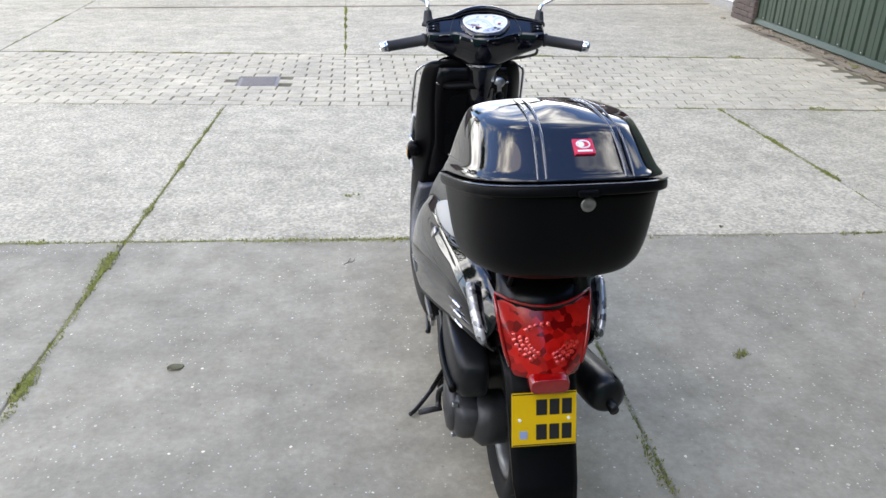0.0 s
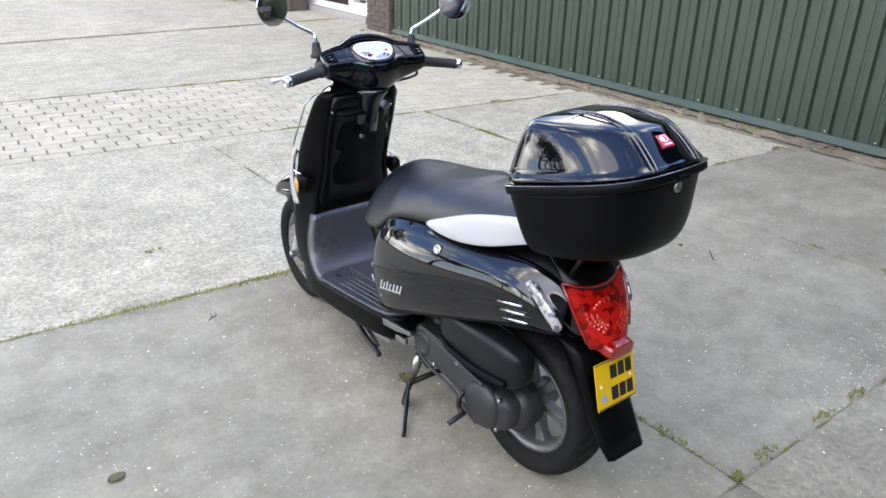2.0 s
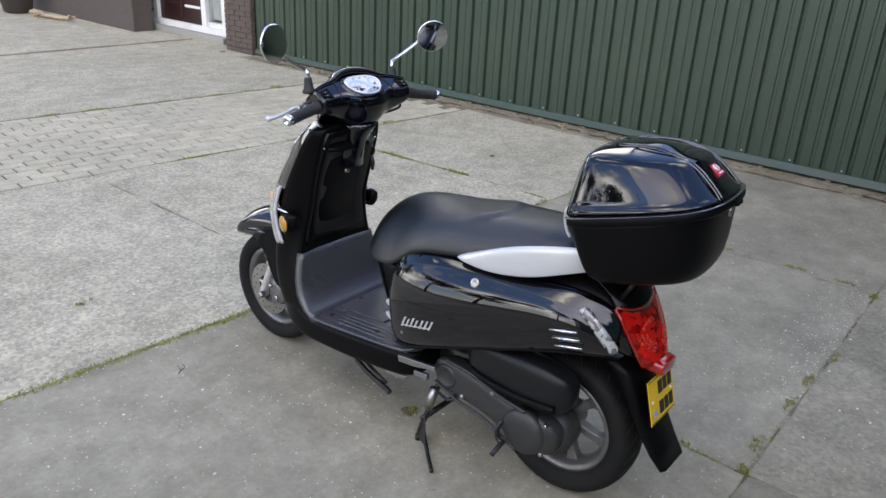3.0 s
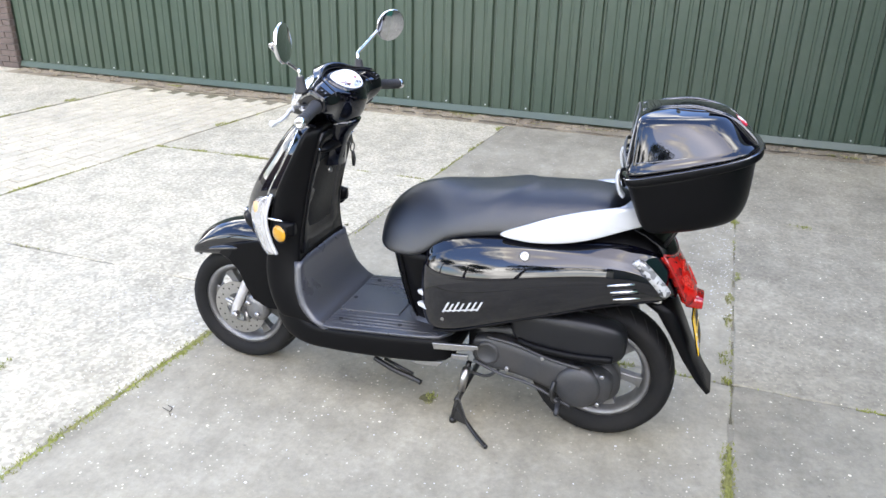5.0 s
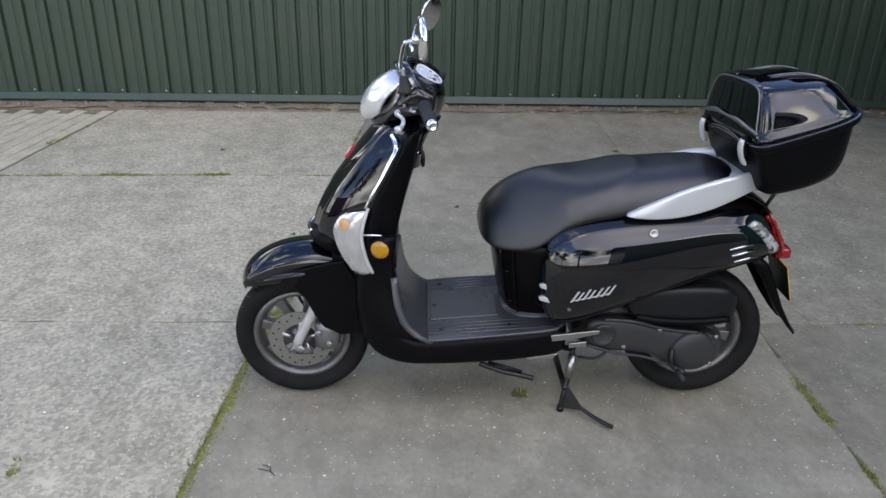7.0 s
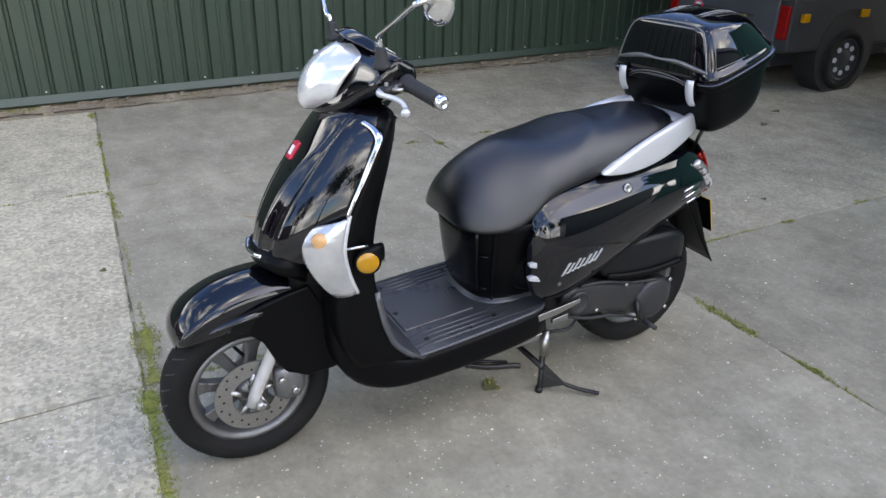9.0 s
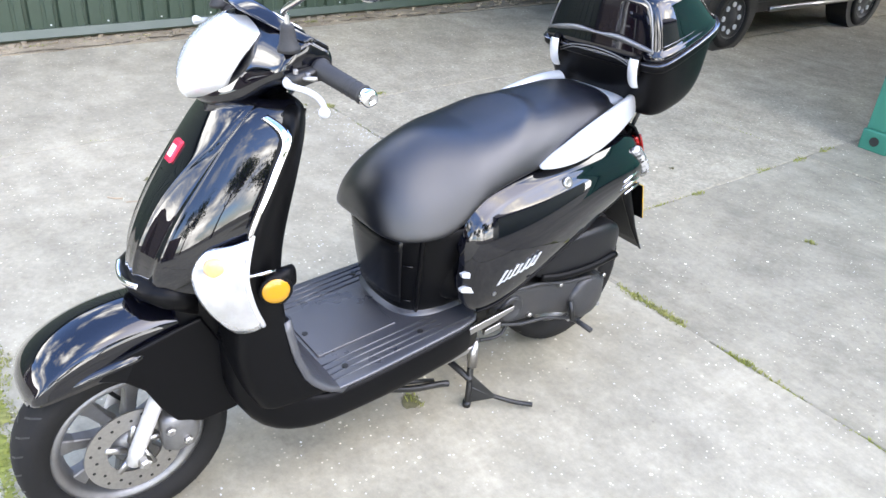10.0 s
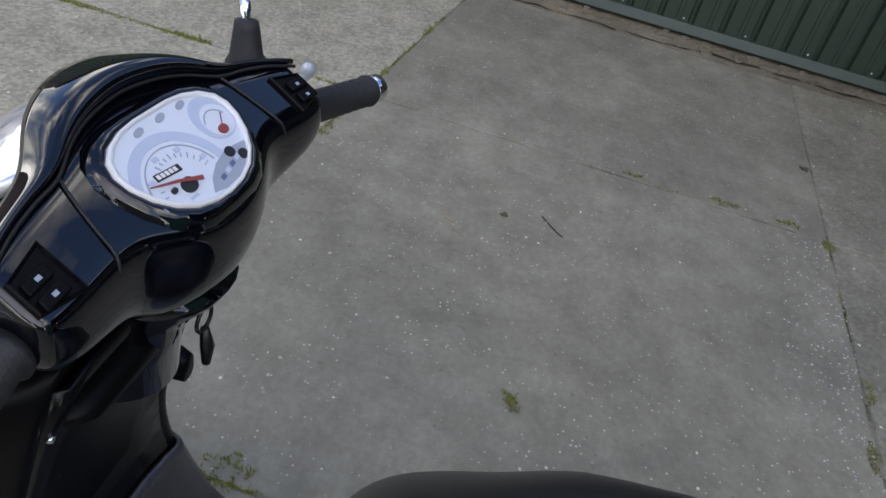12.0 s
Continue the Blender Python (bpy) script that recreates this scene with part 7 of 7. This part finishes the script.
# ---------------------------------------------------------------- trees and yard edge behind the camera, mirrored in the paint
def tree(x, y, h, seed):
    rnd = random.Random(seed)
    t = thing("tree", "leafy broad tree at the edge of the yard", "tree", at=(x, y, 0), group="trees at the yard edge")
    trunk = tube(curve([(0, 0, -0.1), (0.08, 0.05, h * 0.25), (-0.05, 0.1, h * 0.5), (0.05, 0, h * 0.8)], 4), [0.24, 0.22, 0.2, 0.19, 0.18, 0.17, 0.16, 0.15, 0.13, 0.11, 0.09, 0.07, 0.05], 10)
    tips = []
    for k in range(11):
        a, z = rnd.uniform(0, 6.283), h * rnd.uniform(0.35, 0.75)
        r = h * rnd.uniform(0.16, 0.32)
        tip = (r * math.cos(a), r * math.sin(a), z + h * rnd.uniform(0.05, 0.22))
        tube([(0, 0, z - 0.3), (tip[0] * 0.5, tip[1] * 0.5, z + 0.2), tip], [0.08, 0.05, 0.02], 6, trunk)
        tips += [tip, (tip[0] * 0.6, tip[1] * 0.6, tip[2] + 0.3)]
    tips.append((0, 0, h * 0.9))
    part("trunk", trunk, M["bark"], t)
    verts, faces = [], []
    for k in range(3000):
        c = Vector(rnd.choice(tips)) + Vector((rnd.gauss(0, 0.45), rnd.gauss(0, 0.45), rnd.gauss(0, 0.4)))
        u = Vector((rnd.uniform(-1, 1), rnd.uniform(-1, 1), rnd.uniform(-1, 1))).normalized() * 0.13
        v = u.orthogonal().normalized() * 0.07
        b = len(verts)
        verts += [c - u, c + v, c + u, c - v]
        faces.append((b, b + 1, b + 2, b + 3))
    me = bpy.data.meshes.new("crown")
    me.from_pydata(verts, [], faces)
    me.materials.append(M["foliage"])
    crown = new("crown", me)
    crown.parent = t


for k, (x, y, h) in enumerate(((-15, -3, 7.5), (-17, 2.5, 8.5), (-16, 8, 7.0), (-14, 13, 8.0), (-9, 19, 8.0), (-3, 24, 8.5))):
    tree(x, y, h, 40 + k)

# ---------------------------------------------------------------- dark parked bicycles at the far end of the yard
# shadow on the ground round the bicycles, laid down as a dark sheet
part("shadow_sheet", box(-4.2, 0.10, 11.25, 13.3, -0.05, 0.010), M["shadow_ground"], concrete_yard, "dark sheet for the shadowed ground under the bicycles", smooth=False)
far_wall = part("wall_far", box(-4.4, 0.15, 13.3, 13.5, -0.2, 2.3), M["plinth"], None, smooth=False)
tagged(far_wall, "low brown rendered wall behind the parked bicycles", "wall", kind="structure")


def bicycle(x, y, turn, pale):
    b = thing("bicycle", "dark parked bicycle with pale rims" if pale else "dark parked bicycle with black rims", "bicycle", at=(x, y, 0), group="parked bicycles", turn=turn)
    for yy in (0.33, 1.40):
        w = part("wheel", disc((0, yy, 0.34), (1, 0, 0), [(0.31, -0.018), (0.335, -0.016), (0.34, 0), (0.335, 0.016), (0.31, 0.018)], 36, closed=True), M["rubber"], b)
        part("rim", disc((0, yy, 0.34), (1, 0, 0), [(0.296, -0.014), (0.311, -0.019), (0.311, 0.019), (0.296, 0.014)], 36, closed=True), M["white"] if pale else M["darkmetal"], w)
        for k in range(12):
            a = math.pi * k / 6
            part("spoke", tube([(0.012 * (-1) ** k, yy, 0.34), (0, yy + 0.3 * math.cos(a), 0.34 + 0.3 * math.sin(a))], 0.0012, 4), M["steel"], w)
        part("hub", disc((0, yy, 0.34), (1, 0, 0), [(0.02, -0.04), (0.02, 0.04)], 12), M["darkmetal"], w)
        part("mudguard", tube([(0, yy + 0.365 * math.cos(a), 0.34 + 0.365 * math.sin(a)) for a in [radians(20 + 14 * k) for k in range(11)]], 0.014, 6), M["darkmetal"], b)
    part("frame", tube([(0, 1.40, 0.34), (0, 0.92, 0.30), (0, 0.52, 0.86), (0, 0.33, 0.34)], 0.017, 8), M["darkmetal"], b)
    part("seat_tube", tube([(0, 0.92, 0.30), (0, 1.08, 0.86)], 0.016, 8), M["darkmetal"], b)
    part("saddle", skin([[(w * c, 1.10 + d, 0.87 + 0.02 * q) for c, q in ((-1, 0), (-0.6, 1), (0.6, 1), (1, 0), (0, -0.6))] for w, d in ((0.02, -0.16), (0.05, -0.02), (0.09, 0.09), (0.07, 0.13))]), M["vinyl"], b)
    part("handlebar", tube([(-0.28, 0.70, 1.0), (-0.2, 0.56, 1.02), (0, 0.50, 0.98), (0.2, 0.56, 1.02), (0.28, 0.70, 1.0)], 0.012, 8), M["darkmetal"], b)


for x, y, turn, pale in ((-2.45, 11.15, 14, False), (-2.08, 11.12, -10, False), (-1.72, 11.2, 9, False), (-1.29, 11.02, -24, True), (-0.83, 11.3, 8, False), (-0.45, 11.0, -16, False)):
    bicycle(x, y, turn, pale)

# ---------------------------------------------------------------- weeds, leaves, twigs
def blades(bm, x, y, r, n, h, rnd, z=-0.012):
    """A tuft of grass blades, as narrow bent triangles."""
    for _ in range(n):
        a, d = rnd.uniform(0, 6.283), r * math.sqrt(rnd.random())
        px, py = x + d * math.cos(a), y + d * math.sin(a)
        b, hh = rnd.uniform(0, 6.283), h * rnd.uniform(0.4, 1.1)
        w = rnd.uniform(0.0012, 0.0028)
        sx, sy = -math.sin(b) * w, math.cos(b) * w
        ox, oy = math.cos(b) * hh * rnd.uniform(0.3, 1.0), math.sin(b) * hh * rnd.uniform(0.3, 1.0)
        v = [bm.verts.new(p) for p in ((px - sx, py - sy, z), (px + sx, py + sy, z), (px + sx * 0.7 + ox * 0.5, py + sy * 0.7 + oy * 0.5, z + hh * 0.65), (px - sx * 0.7 + ox * 0.5, py - sy * 0.7 + oy * 0.5, z + hh * 0.65), (px + ox, py + oy, z + hh * 0.8))]
        bm.faces.new(v[:4])
        bm.faces.new((v[3], v[2], v[4]))


rnd = random.Random(7)
moss = bmesh.new()


def mound(x, y, rx, ry, h, turn=0.0):
    c, s = math.cos(turn), math.sin(turn)
    rows = []
    for k, (q, hh) in enumerate(((1.0, 0.0), (0.85, 0.5), (0.55, 0.85), (0.2, 1.0))):
        rows.append([(x + (rx * q * math.cos(a) * c - ry * q * math.sin(a) * s) * rnd.uniform(0.8, 1.15), y + (rx * q * math.cos(a) * s + ry * q * math.sin(a) * c) * rnd.uniform(0.8, 1.15), -0.012 + h * hh * rnd.uniform(0.8, 1.1)) for a in [2 * math.pi * i / 10 for i in range(10)]])
    skin(rows, True, True, moss)


weeds = bmesh.new()


def weedy(p, q, density, floor=0.0, h=0.020, wide=0.012):
    """Weeds along a joint from p to q: patchy by noise, never thinner than floor."""
    a, b = Vector(p), Vector(q)
    length = (b - a).length
    ang = math.atan2((b - a).y, (b - a).x)
    seed = rnd.uniform(0, 100)
    s = 0.0
    while s < length:
        c = a + (b - a) * s / length
        d = density * max(floor, min(1.0, noise.noise(Vector((s * 4.6 + seed, seed, 0))) * 2.2 + 0.25))
        if d > 0.04:
            blades(weeds, c.x + rnd.gauss(0, 0.004), c.y + rnd.gauss(0, 0.004), wide * 1.1 * (0.5 + d), int((38 + 900 * max(0.0, wide - 0.02)) * d), h * (0.5 + 0.6 * d) * (0.9 if wide > 0.03 else 1.0), rnd, -0.004)
            if d > 0.2:
                mound(c.x, c.y, 0.02, wide * (0.35 + 0.75 * d), 0.010 + 0.008 * d, ang)
        s += 0.02


def tuft(x, y, r, turn=0.0, long=1.6, h=0.018):
    """A low weed patch drawn out along its joint."""
    for k in range(5):
        d = (k - 2) / 2 * r * long
        cx, cy, rr = x + d * math.cos(turn) + rnd.gauss(0, 0.006), y + d * math.sin(turn) + rnd.gauss(0, 0.004), r * (1 - 0.16 * abs(k - 2)) * 0.7
        blades(weeds, cx, cy, rr, int(1100 * rr), h, rnd, -0.003)
        mound(cx, cy, rr * 0.8, rr * 0.55, 0.011, turn)


for p, q, d, fl, w in (
    ((-1.6, 3.33), (-0.35, 3.255), 0.95, 0.32, 0.020), ((-0.35, 3.25), (0.45, 3.195), 1.0, 0.45, 0.026), ((0.45, 3.195), (0.98, 3.165), 1.0, 0.55, 0.032), ((1.03, 3.145), (1.35, 3.12), 1.0, 0.5, 0.032),
    ((1.35, 3.12), (2.8, 3.065), 0.3, 0.0, 0.008), ((2.85, 3.055), (4.42, 2.985), 0.25, 0.0, 0.008), ((-0.96, 1.2), (-0.90, 3.27), 1.0, 0.38, 0.020), ((-0.88, 3.3), (-0.76, 5.45), 0.9, 0.35, 0.014),
    ((1.0, 1.25), (1.01, 2.5), 0.25, 0.0, 0.008), ((1.01, 2.5), (1.01, 3.1), 0.7, 0.1, 0.012), ((1.02, 3.2), (1.03, 5.3), 0.15, 0.0, 0.005), ((2.83, 3.75), (2.78, 5.15), 0.9, 0.4, 0.012), ((2.83, 3.1), (2.83, 3.75), 0.4, 0.0, 0.008),
    ((2.84, 1.25), (2.84, 3.0), 0.25, 0.04, 0.006), ((-0.9, 1.2), (0.35, 1.19), 0.35, 0.05, 0.007), ((0.35, 1.19), (0.62, 1.19), 1.0, 0.6, 0.020), ((0.62, 1.19), (2.8, 1.17), 0.2, 0.0, 0.007),
    ((1.0, -0.7), (1.01, 1.15), 0.22, 0.0, 0.007), ((1.05, -0.74), (2.8, -0.74), 0.15, 0.0, 0.007), ((-0.9, -0.74), (0.95, -0.74), 0.5, 0.0, 0.012),
    ((0.1, 7.2), (0.1, 9.85), 0.6, 0.1, 0.012), ((-3.05, 7.6), (-3.05, 9.9), 0.5, 0.1, 0.012), ((-2.9, 5.72), (1.6, 5.29), 0.2, 0.0, 0.008), ((1.6, 5.29), (4.3, 5.0), 0.55, 0.05, 0.010), ((-3.0, 7.5), (4.4, 6.72), 0.4, 0.05, 0.010), ((4.6, -3), (4.6, 8.4), 0.25, 0.0, 0.015),
):
    weedy(p, q, d, fl, wide=w)
for x, y, r, turn in ((2.79, 1.17, 0.035, 0.8), (2.87, 1.57, 0.030, 1.57), (2.87, 1.32, 0.024, 1.57), (2.86, 0.82, 0.030, 1.57), (2.86, 1.94, 0.02, 1.57), (2.74, 3.07, 0.03, 0), (2.48, 3.07, 0.024, 0), (3.07, 3.05, 0.022, 0), (3.64, 3.02, 0.026, 0), (4.31, 3.0, 0.03, 0), (2.6, 3.07, 0.022, 0),
    (0.09, 1.19, 0.026, 0), (1.53, 1.2, 0.026, 0), (1.75, 1.19, 0.030, 0), (0.99, 0.23, 0.022, 1.57), (1.0, -0.32, 0.026, 1.57), (0.98, -0.65, 0.03, 1.57), (0.99, -0.93, 0.035, 1.57), (0.43, 0.2, 0.022, 0.4), (1.50, 2.16, 0.034, 0.5), (0.13, 3.75, 0.026, 0.2), (1.05, 2.69, 0.03, 1.57), (1.0, 1.6, 0.034, 1.57), (0.99, 1.71, 0.03, 1.57), (1.01, 1.44, 0.030, 1.57), (1.19, 1.21, 0.030, 0.0), (2.0, 1.16, 0.022, 0.0), (1.02, 1.2, 0.026, 0.5), (0.50, 1.19, 0.035, 0), (0.40, 1.19, 0.028, 0), (3.5, 5.12, 0.03, -0.1), (4.66, 3.42, 0.06, 1.57), (4.56, 0.4, 0.06, 1.57), (4.6, 6.4, 0.05, 1.57), (0.52, 2.19, 0.022, 0.3), (3.69, 6.83, 0.03, -0.1)):
    tuft(x, y, r, turn, 0.6 if abs(turn) > 0.25 and abs(turn) < 1.0 else 1.6)
for _ in range(40):
    x, y = rnd.gauss(1.0, 0.35), rnd.gauss(5.75, 0.14)
    blades(weeds, x, y, 0.02, 14, 0.02, rnd)
weeds_ob = part("weeds", weeds, M["grass"], None, smooth=False)
tagged(weeds_ob, "short green and yellowing weeds growing in the slab joints", "weeds", kind="stuff")
# old mortar and packed dirt that still bridges the joints
fill = bmesh.new()
for p, q, share in (((-0.9, 1.195), (1.0, 1.182), 0.5), ((1.02, 1.182), (2.8, 1.17), 0.62), ((2.8, 1.17), (4.4, 1.155), 0.75), ((2.835, 1.2), (2.83, 3.05), 0.6), ((1.005, 1.22), (1.012, 3.15), 0.4), ((1.0, -2.7), (1.005, 1.15), 0.5), ((1.02, 3.17), (4.4, 2.97), 0.5), ((1.013, 3.2), (1.02, 5.3), 0.4), ((-1.6, 3.33), (1.0, 3.175), 0.4), ((2.83, -2.7), (2.83, 1.15), 0.5), ((1.02, -0.74), (4.4, -0.74), 0.5), ((-0.9, -0.74), (0.98, -0.74), 0.5)):
    a, b = Vector(p), Vector(q)
    d = (b - a).normalized()
    side, s = Vector((-d.y, d.x)), 0.0
    while s < (b - a).length:
        run = rnd.uniform(0.015, 0.12)
        if rnd.random() < share:
            left = [a + d * (s + run * k / 4) + side * rnd.uniform(0.006, 0.013) for k in range(5)]
            right = [a + d * (s + run * k / 4) - side * rnd.uniform(0.006, 0.013) for k in range(5)]
            zz = rnd.uniform(-0.0025, -0.0006)
            slab_of([(v.x, v.y, zz - 0.01) for v in left + right[::-1]], (0, 0, 0.01), fill)
        s += run
tagged(part("joint_filling", fill, M["slab_dark"], None, smooth=False), "crumbling mortar and packed dirt in the slab joints", "joint filling", kind="stuff")
# pale grit: thick where the slab edges crumble, thin elsewhere
gv, gf = [], []
spots = [(rnd.uniform(1.55, 2.8), 1.17 + rnd.gauss(0, 0.10), rnd.uniform(0.0015, 0.005)) for _ in range(480)]
spots += [(rnd.uniform(-0.9, 4.3), rnd.uniform(-0.9, 5.2), rnd.uniform(0.0012, 0.0036) * (1.7 if rnd.random() < 0.06 else 1.0)) for _ in range(3600)]
spots += [(rnd.uniform(-2.2, 1.0), 3.2 + rnd.expovariate(1.6), rnd.uniform(0.0015, 0.0045)) for _ in range(1600)]
spots += [(rnd.uniform(1.02, 4.3), 1.15 - rnd.expovariate(1.5), rnd.uniform(0.0015, 0.004)) for _ in range(900)]
for x, y, r in spots:
    k = len(gv)
    a0 = rnd.uniform(0, 6)
    gv += [(x + r * rnd.uniform(0.6, 1.2) * math.cos(a0 + i * 1.257), y + r * rnd.uniform(0.6, 1.2) * math.sin(a0 + i * 1.257), 0.0) for i in range(5)] + [(x, y, r * 0.5)]
    gf += [(k + i, k + (i + 1) % 5, k + 5) for i in range(5)]
gm = bpy.data.meshes.new("grit")
gm.from_pydata(gv, [], gf)
gm.materials.append(M["grit"])
tagged(new("grit", gm), "pale stone grit strewn over the concrete", "grit", kind="stuff")
moss_ob = part("moss", moss, M["grass"], None)
tagged(moss_ob, "low moss cushions filling the slab joints", "moss", kind="stuff")

oil = part("oil_spot", slab_of([(0.515 + r * math.cos(a), 2.205 + r * 0.8 * math.sin(a), 0.0005) for a, r in ((k * 0.524, rnd.uniform(0.022, 0.042)) for k in range(12))], (0, 0, 0.002)), M["leaf"], None, smooth=False)
tagged(oil, "small olive dirt patch on the concrete under the scooter", "dirt patch")


def fallen_leaf(x, y, size, turn):
    bm = bmesh.new()
    rows = []
    for k in range(7):
        t = k / 6
        w = size * 0.36 * math.sin(math.pi * (0.06 + 0.88 * t))
        rows.append([(size * (t - 0.5), -w, 0.006 + 0.006 * math.sin(5 * t)), (size * (t - 0.5), 0, 0.002), (size * (t - 0.5), w, 0.008 + 0.004 * math.cos(4 * t))])
    skin(rows, False, False, bm)
    ob = part("fallen_leaf", bm, M["leaf"], None)
    ob.modifiers.new("thick", "SOLIDIFY").thickness = 0.001
    ob.matrix_basis = pose(x, y, 0, 0, 0, turn)
    tagged(ob, "dry brown fallen leaf on the concrete", "leaf", "leaves on the yard")


for x, y, s, a in ((-0.463, 2.267, 0.055, 20), (2.3, 2.35, 0.03, 80), (2.4, -1.35, 0.05, 40), (2.2, -1.0, 0.06, 110), (3.35, 3.9, 0.05, 10), (1.9, 3.2, 0.03, 60), (3.4, 1.2, 0.05, 30), (1.25, 0.1, 0.03, 0)):
    fallen_leaf(x, y, s, a)


def twig(points, r=0.0022, mat="twig"):
    ob = part("twig", tube(curve(points, 4), r, 6), M[mat], None)
    tagged(ob, ("thin dark twig" if mat == "twig" else "short pale bleached twig") + " lying on the concrete", "twig", "twigs on the yard")


twig([(0.10, 2.975, 0.002), (0.118, 2.99, 0.003), (0.14, 2.997, 0.002), (0.146, 3.02, 0.003)], 0.0013)
twig([(0.118, 2.99, 0.003), (0.130, 3.03, 0.003)], 0.0011)
twig([(2.37, 2.225, 0.003), (2.34, 2.20, 0.004), (2.30, 2.16, 0.003), (2.285, 2.14, 0.004)])
twig([(2.21, 2.54, 0.003), (2.185, 2.52, 0.004), (2.17, 2.49, 0.003)], 0.003, "log")
twig([(2.13, 2.49, 0.003), (2.12, 2.46, 0.004), (2.10, 2.43, 0.003)], 0.0022, "log")

gully = thing("drain_cover", "dull grey drain cover set in the pavers", "drain cover", at=(-0.585, 6.2, 0))
part("grate_frame", slab_of([(-0.16, -0.15, -0.05), (0.16, -0.15, -0.05), (0.16, 0.15, -0.05), (-0.16, 0.15, -0.05)], (0, 0, 0.048)), M["drain"], gully, smooth=False)
for k in range(8):
    part("bar", box(-0.13, 0.13, -0.13 + k * 0.035, -0.115 + k * 0.035, -0.003, 0.006), M["drain"], gully, smooth=False)

# ---------------------------------------------------------------- paved gutter, piece by piece
gutter = thing("gutter_paving", "pale concrete block pavers in a stretcher band", "block paving", kind="structure")
bm = box(-14, 4.44, 4.9, 8.7, -0.2, -0.016)
part("bedding", bm, M["soil"], gutter, smooth=False)
PW, PD = 0.21, 0.105


def paver_mesh(name):
    me = bpy.data.meshes.new(name)
    b = bmesh.new()
    rows = []
    for inset, h in ((0.0, -0.06), (0.0, -0.008), (0.003, 0.0)):
        x, y = PW / 2 - 0.0045 - inset, PD / 2 - 0.0045 - inset
        rows.append([(-x, -y, h), (x, -y, h), (x, y, h), (-x, y, h)])
    skin(rows, True, True, b)
    bmesh.ops.recalc_face_normals(b, faces=b.faces)
    b.to_mesh(me)
    b.free()
    me.materials.append(M["paver"])
    return me


paver_me = paver_mesh("paver")
rest_v, rest_f = [], []
count = 0
for r in range(17):
    for c in range(90):
        x = 4.40 - (c + (0.5 if r % 2 else 0.0)) * PW - PW / 2
        yb = 5.46 - 0.105 * x
        y = yb + 0.06 + r * PD
        if y > 7.14 - 0.105 * x or abs(x + 0.585) < 0.2 and abs(y - 6.2) < 0.18:
            continue
        z = random.uniform(-0.002, 0.002)
        m = pose(x, y, z, random.uniform(-0.4, 0.4), random.uniform(-0.4, 0.4), -6 + random.uniform(-0.4, 0.4))
        if -1.45 < x < 2.3 and count < 300:
            ob = new("paver", paver_me)
            ob.parent, ob.matrix_basis = gutter, m
            count += 1
        else:
            k = len(rest_v)
            rest_v += [m @ v.co for v in paver_me.vertices]
            rest_f += [[k + i for i in p.vertices] for p in paver_me.polygons]
me = bpy.data.meshes.new("paver_rest")
me.from_pydata(rest_v, [], rest_f)
me.materials.append(M["paver"])
rest = new("paver_rest", me)
rest.parent = gutter
rest["kind"] = "stuff"
